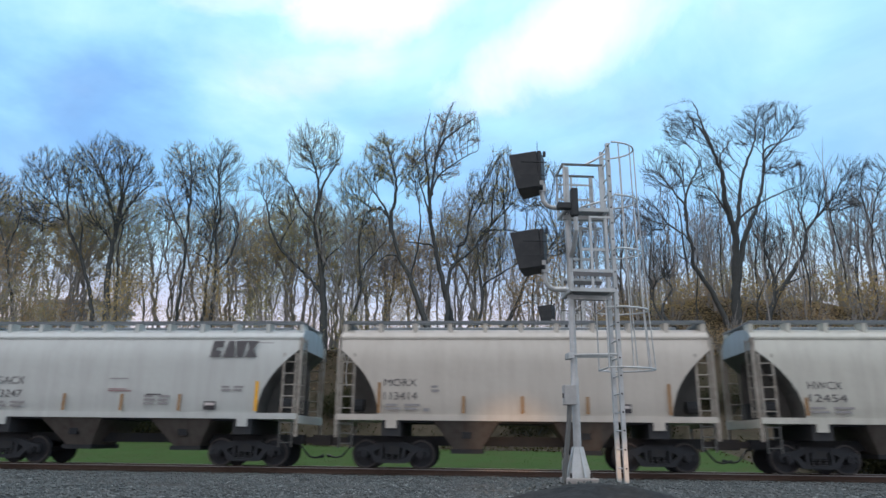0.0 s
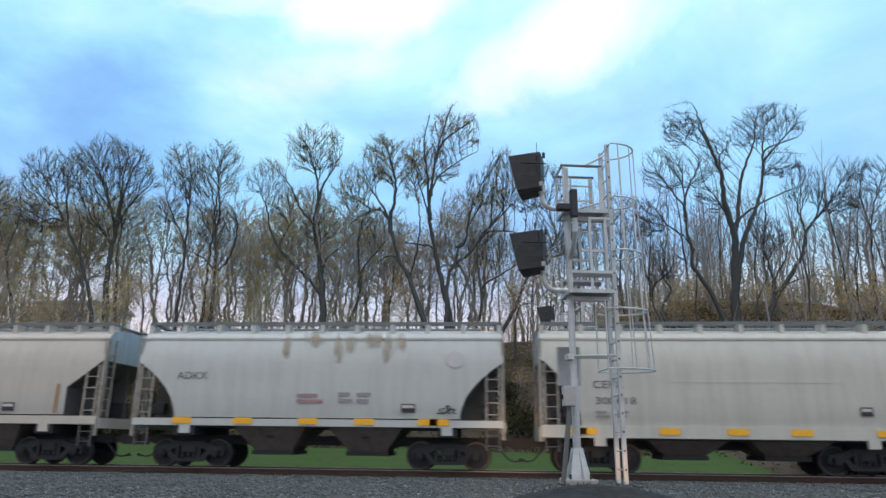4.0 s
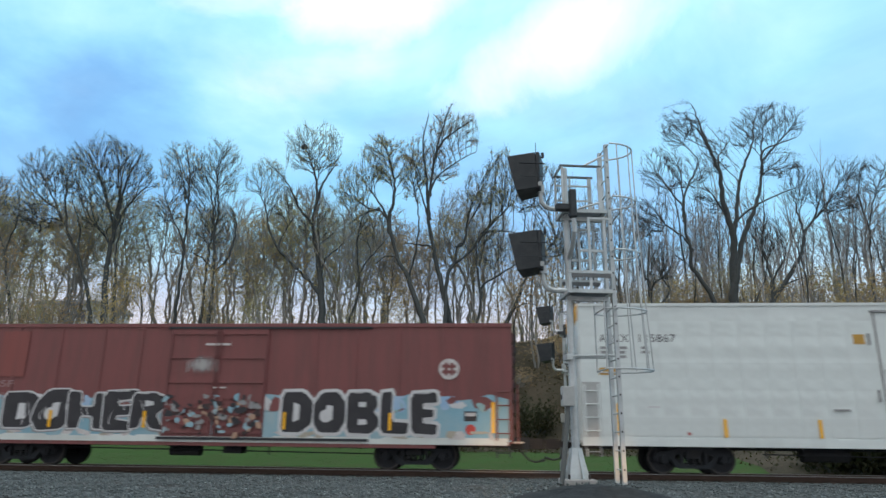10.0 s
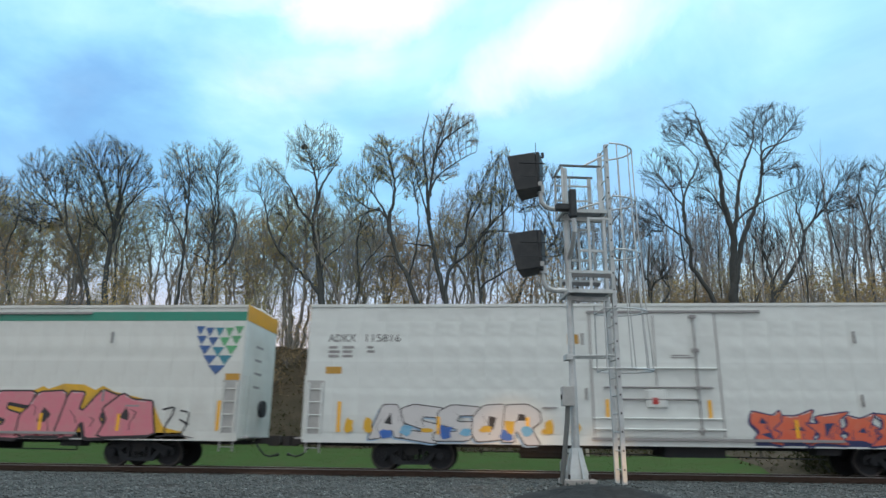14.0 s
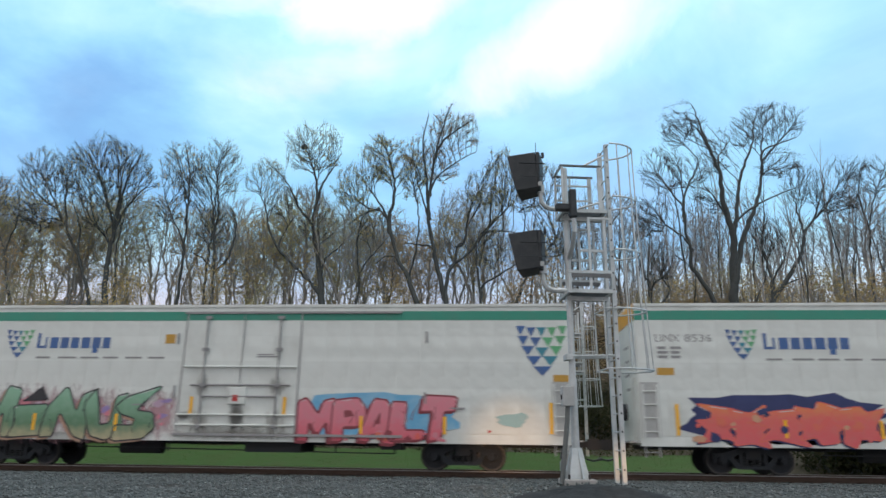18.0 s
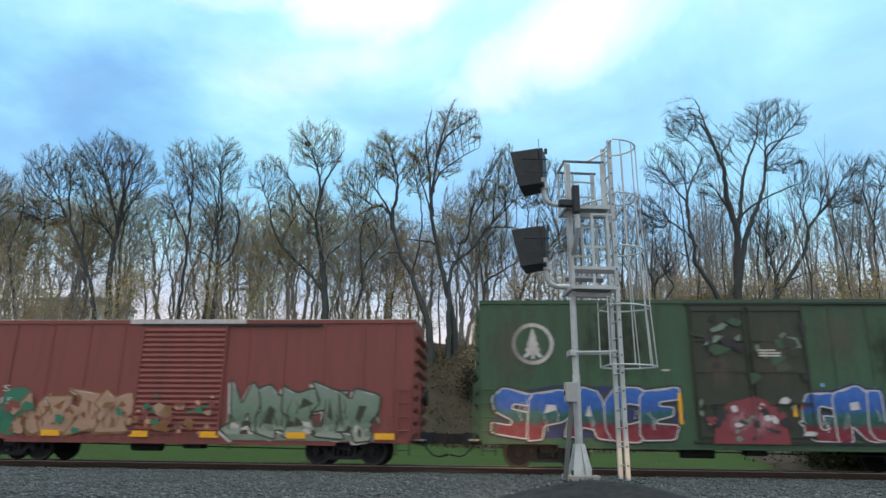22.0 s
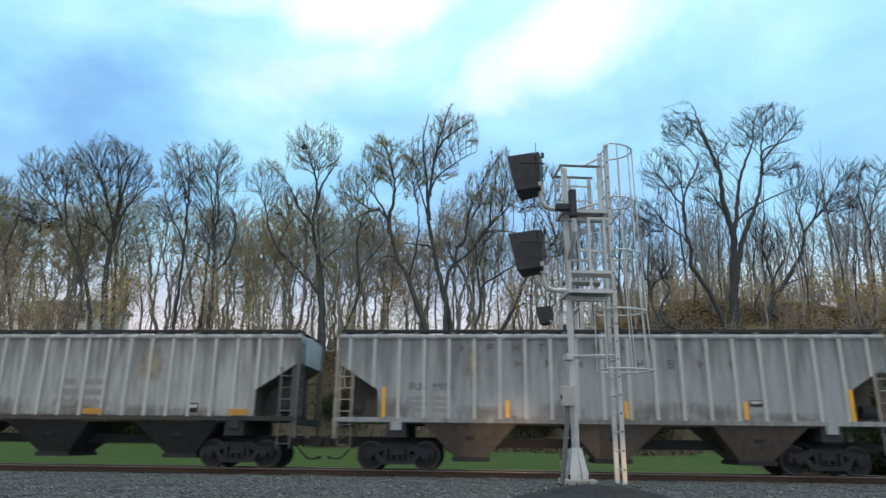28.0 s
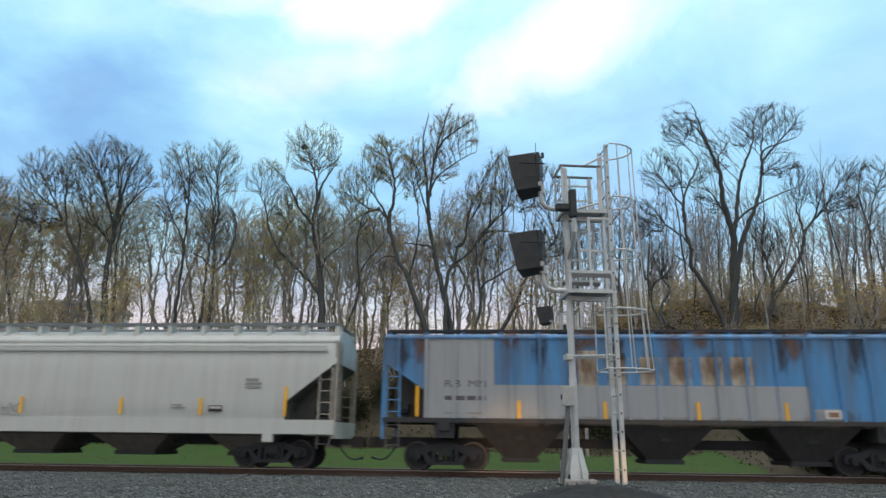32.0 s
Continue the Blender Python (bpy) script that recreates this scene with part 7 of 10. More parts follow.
fragments(car, 6.3, 7.6, 0.9, 2.5, 30, ("chalk", "sky_spray", "ink", "peach"), 423, BS - 0.018, 0.2)
bars(car, 0.7, 1.5, 3.35, 3.6, 3, M["white_mark"], -1.69, gaps=1)
bars(car, -2.2, -1.85, 2.9, 3.0, 1, M["white_mark"], BS, gaps=1)
bars(car, 5.6, 6.6, 2.25, 2.75, 4, M["grey_mark"], BS, gaps=2)
for i in range(5):
    patch(car, wavy(-1.2 + 0.65 * i, -0.7 + 0.65 * i, 3.4 - 0.3 * (i % 2), 4.8, random.Random(90 + i), 16, 0.3), M["green_dark"], -1.604 - 0.0 * i, "grime_streak")

for i, (x0, x1, z0, z1) in enumerate(((-7.6, -5.9, 2.3, 5.0), (-4.6, -2.4, 2.6, 5.1), (2.4, 3.9, 3.0, 5.1), (4.0, 5.6, 2.2, 4.6), (5.8, 7.7, 2.4, 5.1))):
    smudge(car, x0, x1, z0, z1, "smut" if i % 2 else "dirt", BS - 0.0014 - 0.0004 * i)

LRS = (-7.0, -5.7, -4.4, -3.1, -1.9, 2.4, 3.6, 4.9, 6.2, 7.2)


def red_box(label, left, right, patch_mat=None):
    c = boxcar(label, left, right, "brick", 4.58, 0.76, LRS, (-1.2, 1.65), "corrugated", patch_mat)
    for x0, x1 in ((-7.6, -2.5), (-4.5, 1.5), (1.2, 7.6)):
        smudge(c, x0, x1, 0.7, 1.7, "dirt", BS - 0.0006 - 0.0002 * (x0 > -3) - 0.0002 * (x0 > 0))
    slab("roof_edge", c, M["white_mark"], -7.8, 7.8, -1.585, -1.5, 4.555, 4.575)
    return c


car = red_box("brick-red boxcar with tan letters and a sage mural", -336.08, -320.34, "white_mark")
patch(car, wavy(-7.75, -1.2, 0.8, 1.75, random.Random(17), 34, 0.4), M["forest"], BS - 0.003, "graffiti_cloud", "green sprayed patches")
patch(car, wavy(-5.9, -4.6, 1.4, 2.4, random.Random(18), 20, 0.3), M["forest"], BS - 0.007, "graffiti_cloud")
strokes(car, -5.2, -1.3, 0.9, 2.2, 4, M["tan"], M["rust"], 33, BS - 0.014)
fragments(car, -1.1, 1.5, 0.9, 2.3, 46, ("peach", "tan", "brown", "forest", "brick"), 433, -1.69, 0.17)
strokes(car, 2.0, 6.6, 0.83, 2.35, 5, M["sagefade"], M["green_dark"], 35, BS - 0.004, back=M["white_mark"])
slab("painted_sill", car, M["sage"], 2.0, 6.7, -1.6, -1.588, 0.74, 0.92)
word(car, "LR", -6.63, -6.15, 2.2, 2.4, M["white_mark"], BS - 0.01)
word(car, "S", -5.78, -5.55, 2.2, 2.4, M["white_mark"], BS - 0.01)
word(car, "41", -6.6, -6.2, 1.8, 2.0, M["white_mark"], BS - 0.01)
word(car, "15", -5.8, -5.4, 1.8, 2.0, M["white_mark"], BS - 0.012)
reflectors(car, (-6.6, -3.9, -0.94, 1.39, 4.2, 7.0), 0.8, "reflector_wide", BS - 0.022)

fragments(car, -7.6, 1.5, 0.85, 1.9, 50, ("forest", "tan", "rust", "brick"), 431, -1.712, 0.28)
fragments(car, 2.2, 6.8, 0.85, 1.5, 20, ("sage", "white_mark", "green_dark", "sage"), 432, BS - 0.036, 0.22)

car = red_box("brick-red boxcar with aqua and tan murals", -353.71, -337.95)
patch(car, wavy(-6.0, -1.3, 0.8, 2.2, random.Random(19), 28, 0.25), M["tan"], BS, "graffiti_cloud")
strokes(car, -5.3, -1.4, 0.85, 2.2, 4, M["aquafade"], M["ink"], 36, BS - 0.006, edge=0.03)
strokes(car, 0.1, 6.5, 0.85, 2.25, 7, M["aquafade"], M["ink"], 37, -1.68, edge=0.03)
scribble(car, -0.75, 0.8, 1.75, 2.15, 16, M["white_mark"], 81, -1.69, 0.04)
word(car, "LRS", -6.75, -6.05, 2.5, 2.72, M["white_mark"], BS - 0.006)
word(car, "4751", -6.75, -6.0, 1.98, 2.2, M["white_mark"], BS - 0.006)
scribble(car, -6.75, -6.1, 2.75, 3.6, 12, M["dust"], 38, BS, 0.045)
slab("painted_sill", car, M["tan"], -5.5, 6.6, -1.6, -1.588, 0.74, 0.92)
reflectors(car, (-6.6, -3.8, -0.95, 1.8, 4.32, 7.0), 0.8, "reflector_wide", BS - 0.03)
for x, z in ((6.9, 1.9), (7.2, 1.6), (6.6, 2.2)):
    fleck(car, x, z, 0.1, M["pink_mark"], BS, "scuff", 9)

fragments(car, -5.4, -1.4, 0.85, 1.6, 14, ("tan", "brown", "grey_mark", "brick"), 441, BS - 0.036, 0.16)
fragments(car, 0.2, 6.6, 0.85, 1.7, 30, ("aqua", "tan", "brick", "brown", "brick"), 442, -1.718, 0.18)

car = red_box("brick-red boxcar with olive and mint-violet murals", -371.27, -355.52)
strokes(car, -4.9, -1.4, 0.82, 2.25, 5, M["olivefade"], M["green_dark"], 39, BS)
slab("painted_sill", car, M["olive"], -6.9, -1.4, -1.6, -1.588, 0.74, 0.98)
strokes(car, 1.9, 6.2, 0.95, 2.4, 5, M["okfade"], M["grey_mark"], 40, BS - 0.004)
rect(car, -5.95, -4.7, 1.0, 2.55, M["end_dark"], "repainted_patch", BS - 0.002, "darker repainted square")
word(car, "LRS", -6.75, -6.05, 2.22, 2.45, M["white_mark"], BS)
word(car, "2219", -6.8, -6.0, 1.78, 2.0, M["white_mark"], BS)
bars(car, -6.8, -6.0, 1.4, 1.6, 2, M["pink_mark"], BS)
bars(car, 0.3, 1.3, 1.35, 1.65, 2, M["white_mark"], -1.665, gaps=1)
reflectors(car, (-6.95, 7.2), 1.3, "reflector_tall", BS - 0.01)
reflectors(car, (-4.95, 2.3, 4.7), 1.2, y=BS - 0.03)
reflectors(car, (-0.2, 4.3, 7.05), 0.8, "reflector_wide", BS - 0.022)
bars(car, 6.3, 7.0, 1.3, 1.75, 3, M["pink_mark"], BS, gaps=2)

fragments(car, -6.6, -1.4, 0.85, 1.5, 26, ("olive", "green_dark", "sage", "olive"), 451, BS - 0.03, 0.22)
fragments(car, 1.9, 6.2, 1.0, 2.4, 26, ("okfade", "cream_spray", "mint"), 452, BS - 0.034, 0.24)

# ribbed three-bay hoppers
RIB = dict(ze=4.1, zr=4.3, zc=3.3, zm=2.42, cut=1.36, zs=1.56, sill=(1.46, 1.6), z_out=0.42, bulge=0.0, half=1.5, inset=1.95, reach=0.6, board=4.37,
           bays=((-4.25, 0.5, 1.5), (0.2, 0.5, 1.5), (4.55, 0.5, 1.45)), board_mat="under")
RS = -1.506


def spaced(car, n, x0, dx, z, h, mat, w=0.2, skip=()):
    """A company's name in letters set far apart, as blocks."""
    for k in range(n):
        if k not in skip:
            x = x0 + dx * k
            bm = bmesh.new()
            box(bm, x - w / 2, x - w / 4, RS - 0.004, RS, z, z + h)
            if k % 3:
                box(bm, x + w / 4, x + w / 2, RS - 0.004, RS, z + (0.4 * h if k % 3 == 1 else 0), z + h)
            for f in ((0.82, 0.4, 0.0)[: 1 + k % 3] if k % 2 else (0.41,)):
                box(bm, x - w / 4, x + w / 4, RS - 0.004, RS, z + h * f, z + h * (f + 0.18))
            part("company_mark", bm, M[mat], car)


car, L = hopper("white over dark green ribbed hopper with a yellow line", -390.15, -372.73, "dull", bay_mat="bay_black", sill_mat="under", ribs=(-8.05, 8.05, 19), rib_mat="dull", **RIB)
rect(car, -7.15, 7.15, 1.58, 2.5, M["deep_green"], "painted_band", RS, "dark green lower band")
rect(car, -7.15, 7.15, 2.5, 2.58, M["gold"], "painted_line", RS, "yellow line")
spaced(car, 11, -5.08, 0.9, 3.62, 0.3, "black", 0.22)
spaced(car, 9, -3.95, 0.9, 2.95, 0.3, "black", 0.22)
bars(car, -5.9, -4.5, 2.1, 2.35, 1, M["white_mark"], RS - 0.006, gaps=2)
bars(car, -5.9, -4.5, 1.72, 1.95, 1, M["white_mark"], RS - 0.006, gaps=2)
reflectors(car, (-6.75, 7.25), 1.62, "reflector_tall", -1.58)
reflectors(car, (-5.1, -2.4, 0.6, 2.4, 4.7), 1.66, y=-1.585)
rect(car, 5.0, 5.6, 1.85, 2.12, M["white_mark"], "data_plate", RS - 0.006)
for k in range(19):
    x = -8.05 + 16.1 * k / 18
    if abs(x) < 7.2:
        slab("painted_post", car, M["deep_green"], x - 0.047, x + 0.047, -1.579, -1.576, 1.58, 2.5)

car, L = hopper("weathered silver ribbed hopper with spaced black blocks of a name", -408.31, -391.31, "silver", sill_mat="silver", ribs=(-8.1, 7.9, 21), rib_mat="hop_cool", **RIB)
spaced(car, 10, -4.45, 0.84, 3.65, 0.26, "black")
spaced(car, 8, -2.7, 0.94, 3.15, 0.26, "black")
word(car, "RB", -6.15, -5.6, 2.45, 2.67, M["black"], RS)
word(car, "MN", -5.4, -4.8, 2.45, 2.67, M["black"], RS)
bars(car, -6.15, -4.7, 1.7, 2.25, 3, M["grey_mark"], RS, gaps=2)
small_sign(car, 4.25, 2.0, RS, 0.4, 0.2)
reflectors(car, (-6.95, 7.2), 1.6, "reflector_tall", -1.58)
reflectors(car, (-3.07, 0.55, 4.1), 1.62, y=-1.58)

car, L = hopper("sooty white ribbed hopper with worn black lettering blocks", -426.6, -409.6, "soot", sill_mat="under", bay_mat="bay_black", ribs=(-8.1, 7.9, 23), rib_mat="hop_cool", fixed_mat="conduit", **RIB)
for i, (x, w) in enumerate(((-5.3, 0.16), (-4.95, 0.35), (-4.35, 0.5), (-3.7, 0.4))):
    patch(car, [(x, 3.1), (x + 0.14, 3.1), (x + w, 3.9), (x + w - 0.14, 3.95)], M["ink"], RS, "company_mark", "black slanted bar")
bars(car, -5.35, -3.6, 2.35, 2.7, 1, M["grey_mark"], RS, gaps=4)
bars(car, -2.2, -1.6, 2.4, 2.8, 2, M["grey_mark"], RS, gaps=1)
bars(car, 0.5, 2.3, 1.75, 2.75, 3, M["grey_mark"], RS, gaps=2)
reflectors(car, (-7.0, -1.87, 1.81, 6.65), 1.62, "reflector_worn", -1.58)
small_sign(car, 4.9, 1.7, RS, 0.4, 0.3)

car, L = hopper("dull white ribbed hopper with a black striped company emblem", -445.26, -428.07, "dull", sill_mat="dull", ribs=(-8.1, 8.1, 19), rib_mat="dull", **RIB)
for k in range(5):
    rect(car, -6.85, -5.75 + 0.07 * k, 3.35 + 0.11 * k, 3.41 + 0.11 * k, M["ink"], "company_mark", RS)
patch(car, [(-5.8, 3.32), (-5.6, 3.32), (-5.25, 3.88), (-5.45, 3.88)], M["ink"], RS, "company_mark")
patch(car, [(-5.45, 3.32), (-5.2, 3.32), (-4.95, 3.88), (-5.2, 3.88)], M["ink"], RS - 0.005, "company_mark")
patch(car, [(-4.95, 3.32), (-4.45, 3.32), (-4.35, 3.6), (-4.5, 3.88), (-4.85, 3.88)], M["ink"], RS, "company_mark", "black block of an emblem")
bars(car, -6.2, -5.6, 2.85, 3.05, 1, M["black"], RS, gaps=2)
bars(car, -6.25, -4.05, 2.28, 2.52, 1, M["black"], RS, gaps=5)
patch(car, [(-3.55, 1.7), (-3.3, 1.9), (-3.55, 2.1), (-3.8, 1.9)], M["ink"], RS, "diamond_mark")
for x, z in ((-2.2, 3.75), (-0.8, 3.3), (0.1, 3.4), (2.0, 3.8)):
    bars(car, x, x + 0.25, z, z + 0.3, 2, M["grey_mark"], RS, gaps=1)
reflectors(car, (-7.0, 7.0), 1.62, y=-1.58)
reflectors(car, (-2.71, -0.89, 1.06, 3.75, 6.4), 1.6, "reflector_worn", -1.58)
for x, w in ((-2.75, 0.35), (-1.0, 0.4), (3.4, 0.5), (5.6, 0.4)):
    rect(car, x, x + w, 1.62, 4.05, M["hop_warm"], "paint_patch", RS + 0.002)

car, L = hopper("blue and silver ribbed hopper with rusty streaks and paint patches", -463.6, -446.5, "blue", sill_mat="under", bay_mat="bay_black", ribs=(-8.1, 8.1, 19), rib_mat="blue", fixed_mat="blue", **RIB)
rect(car, -7.15, -5.05, 1.6, 4.06, M["patch_grey"], "repainted_panel", RS, "silver repainted panel")
rect(car, -5.05, 4.5, 1.6, 2.62, M["patch_grey"], "repainted_panel", RS, "silver repainted band")
rect(car, 4.5, 5.4, 1.6, 1.95, M["patch_grey"], "repainted_panel", RS)
for k in range(19):
    x = -8.1 + 16.2 * k / 18
    if -7.2 < x < 4.5:
        slab("painted_post", car, M["patch_grey"], x - 0.047, x + 0.047, -1.579, -1.576, 1.6, 4.06 if x < -5.0 else 2.62)
for i, x in enumerate((-2.45, -1.5, -0.55, 0.35, 1.3, 2.2)):
    rect(car, x + 0.03, x + 0.68, 2.64 if i else 2.6, 3.5 if i else 3.7, M["dust"], "paint_patch", RS - 0.005, "faded rectangular paint patch")
    smudge(car, x - 0.1, x + 0.8, 2.6, 3.7, "rust_run", RS - 0.007, "rust_streak")
for i, x in enumerate((-8.2, -7.6, -4.7, -3.8, -2.6, -2.3, -1.4, 0.4, 1.2, 3.6, 3.95, 4.3, 5.8)):
    smudge(car, x - 0.1, x + 0.5, 2.9 + 0.35 * ((i * 7) % 3), 4.5, "rust_run" if i % 3 else "smut", RS - 0.009 - 0.0003 * i, "rust_streak")
word(car, "RB", -6.6, -6.1, 2.55, 2.76, M["black"], RS - 0.005)
word(car, "MN", -5.85, -5.3, 2.55, 2.76, M["black"], RS - 0.005)
bars(car, -6.6, -5.2, 2.05, 2.28, 1, M["black"], RS - 0.005, gaps=4)
bars(car, -6.6, -5.3, 1.68, 1.78, 1, M["grey_mark"], RS - 0.005, gaps=2)
reflectors(car, (-7.46, 6.85), 1.64, "reflector_tall", -1.585)
reflectors(car, (-4.29, -1.66, 1.13, 3.72), 1.6, y=-1.585)
rect(car, 4.85, 5.35, 1.66, 1.92, M["chalk"], "data_plate", RS - 0.008)
rect(car, 4.95, 5.25, 1.72, 1.86, M["rust"], "data_plate", RS - 0.013)

car, L = hopper("smooth light grey covered hopper with twin seams below the roof", -482.6, -465.14, "hop_cool", zs=1.5, ze=4.0, zr=4.48, zc=3.3, zm=2.05, cut=1.6, sill=(1.06, 1.5), z_out=0.5,
                bays=((-5.1, 0.6, 1.4), (-1.5, 0.6, 1.4), (2.0, 0.6, 1.4), (5.75, 0.55, 1.2)), inset=2.1, reach=0.75, board=4.6)
for z in (3.66, 3.8):
    slab("seam", car, M["hop_cool"], -8.4, 8.4, -1.6, -1.52, z, z + 0.035)
bars(car, 5.8, 6.45, 2.42, 2.78, 3, M["grey_mark"], FLATS, gaps=1)
small_sign(car, 4.65, 1.72, w=0.45, h=0.2)
bars(car, 3.4, 4.0, 1.78, 1.95, 2, M["grey_mark"], FLATS, gaps=1)
reflectors(car, (7.15,), 1.6, "reflector_tall", FLATS)
reflectors(car, (-1.65, 1.74, 4.39, -4.8), 1.62, y=FLATS)
reflectors(car, (-7.0,), 1.6, "reflector_tall", FLATS)
scribble(car, -2.4, -1.75, 1.6, 2.1, 9, M["grey_mark"], 77, FLATS, 0.025)


# ---- ground: one sheet from the gravel lot over the track bed and the lawn up the bank ----
def smooth(a, b, t):
    t = min(max((t - a) / (b - a), 0.0), 1.0)
    return t * t * (3 - 2 * t)


def hill(x):
    return 7.4 + 2.7 * smooth(2, 15, x) + 0.5 * math.sin(x * 0.13)


def ground_z(x, y):
    z = -0.5 + 0.47 * smooth(-16.5, -13, y)
    z -= 0.17 * smooth(-5.5, -2.4, y)
    z -= 0.16 * smooth(2.0, 3.2, y)
    z += 0.95 * smooth(3.2, 15.5, y)
    z += hill(x) * smooth(14.0, 27.5, y) + 0.012 * max(y - 28, 0) - 0.4
    z += 0.4
    near = smooth(9.4, 11.2, x) * (1 - smooth(40, 60, x))
    z += near * 0.6 * smooth(3.4, 6.2, y) * (1 - smooth(8, 22, y))
    z += 0.27 * math.exp(-((x - 1.55) / 1.15) ** 4 - ((y + 11.3) / 0.9) ** 2)
    r = math.exp(-(abs(x) / 90) ** 2)
    z += r * 0.035 * noise.noise((x * 0.9, y * 0.9, 0)) * smooth(-40, -12, y) * (1 if y < -2 or y > 2.5 else 0)
    if y > 14:
        z += 0.5 * smooth(14, 20, y) * noise.noise((x * 0.22, y * 0.22, 3))
    return z


def lawn_edge(x):
    return 15.1 - 3.4 * smooth(-17, 7, x) + 0.5 * math.sin(x * 0.9)


def build_ground():
    fine_x = list(np.arange(-48, 48.1, 0.8))
    xs = [-3000, -1500, -700, -400, -250, -150, -100, -75, -58] + fine_x + [58, 75, 100, 150, 250, 400, 700, 1500, 3000]
    ys = [-900, -300, -120, -60, -40, -30, -24, -20] + list(np.arange(-17.5, 3.6, 0.5)) + list(np.arange(4.0, 16.1, 0.4)) + list(np.arange(16.9, 34, 0.9)) + [36, 40, 46, 55, 70, 100, 160, 300, 700, 1500, 3000]
    verts = [(x, y, ground_z(x, y)) for y in ys for x in xs]
    nx = len(xs)
    faces, mats = [], []
    for j in range(len(ys) - 1):
        for i in range(nx - 1):
            faces.append((j * nx + i, j * nx + i + 1, (j + 1) * nx + i + 1, (j + 1) * nx + i))
            y = (ys[j] + ys[j + 1]) / 2
            mats.append(0 if y < 3.2 else 1 if y < lawn_edge(xs[i]) and xs[i] < 10.2 else 2)
    me = bpy.data.meshes.new("ground")
    me.from_pydata(verts, [], faces)
    for n in ("ballast", "grass", "litter"):
        me.materials.append(M[n])
    me.polygons.foreach_set("material_index", mats)
    me.shade_smooth()
    tagged(new("ground", me), "grey gravel, green lawn strip and leaf-covered bank", "ground", kind="structure")


build_ground()


def scatter_mesh(name, verts, faces, mat, label, category="", kind="stuff", parent=None):
    me = bpy.data.meshes.new(name)
    me.from_pydata(verts, [], faces)
    me.materials.append(mat)
    ob = new(name, me)
    if parent:
        ob.parent = parent
    return tagged(ob, label, category, kind=kind)


def stones():
    rnd = np.random.RandomState(4)
    v, f = [], []
    for i in range(14000):
        x, y = rnd.uniform(-14, 15), rnd.uniform(-13.2, -0.95)
        if abs(y + 0.76) < 0.12:
            continue
        r = rnd.uniform(0.016, 0.04)
        z = ground_z(x, y) + r * 0.35
        s = rnd.uniform(0.6, 1.3, 6) * r
        b = len(v)
        a = rnd.uniform(0, 3)
        c, q = math.cos(a), math.sin(a)
        v += [(x + c * s[0], y + q * s[0], z), (x - q * s[1], y + c * s[1], z + 0.2 * r), (x - c * s[2], y - q * s[2], z), (x + q * s[3], y - c * s[3], z - 0.1 * r),
              (x, y, z + s[4] * 0.8), (x, y, z - s[5])]
        for k in range(4):
            f += [(b + k, b + (k + 1) % 4, b + 4), (b + (k + 1) % 4, b + k, b + 5)]
    scatter_mesh("ballast_stones", v, f, M["stone"], "loose grey crushed stone beside the track", "gravel")


def blades():
    rnd = np.random.RandomState(5)
    v, f = [], []
    for i in range(12000):
        x, y = rnd.uniform(-24, 12), 3.3 + 11.5 * rnd.uniform(0, 1) ** 1.6
        if y > lawn_edge(x) - 0.2 or x > 10.2:
            continue
        z, h, a = ground_z(x, y), rnd.uniform(0.03, 0.06), rnd.uniform(0, 6.28)
        w = 0.012
        b = len(v)
        v += [(x - w * math.cos(a), y - w * math.sin(a), z - 0.02), (x + w * math.cos(a), y + w * math.sin(a), z - 0.02), (x + rnd.uniform(-0.04, 0.04), y + rnd.uniform(-0.04, 0.04), z + h)]
        f.append((b, b + 1, b + 2))
    scatter_mesh("grass_blades", v, f, M["blade"], "short green grass on the strip behind the track", "grass")


stones()
blades()


def heap():
    bm = bmesh.new()
    rings = []
    for j in range(23):
        f = j / 22
        ring = []
        for k in range(110):
            a = 6.2832 * k / 110
            x, y = HEAP[0] + 1.6 * f * math.cos(a), HEAP[1] + 0.8 * f * math.sin(a)
            z = ground_z(x, y) - 0.03 + HEAP[2] * (1 - f * f) + 0.03 * noise.noise((x * 3, y * 3, 1)) + 0.02 * noise.noise((x * 22, y * 22, 1)) + 0.012 * noise.noise((x * 47, y * 47, 5))
            ring.append(bm.verts.new((x, y, z)))
        rings.append(ring)
    for a, b in zip(rings, rings[1:]):
        for k in range(110):
            bm.faces.new((a[k], a[(k + 1) % 110], b[(k + 1) % 110], b[k]))
    h = thing("gravel_heap", "low heap of dark fine gravel by the track", "gravel heap", kind="stuff")
    part("heap", bm, M["heap"], h, smooth=True)


HEAP = (1.4, -12.6, 0.27)
heap()


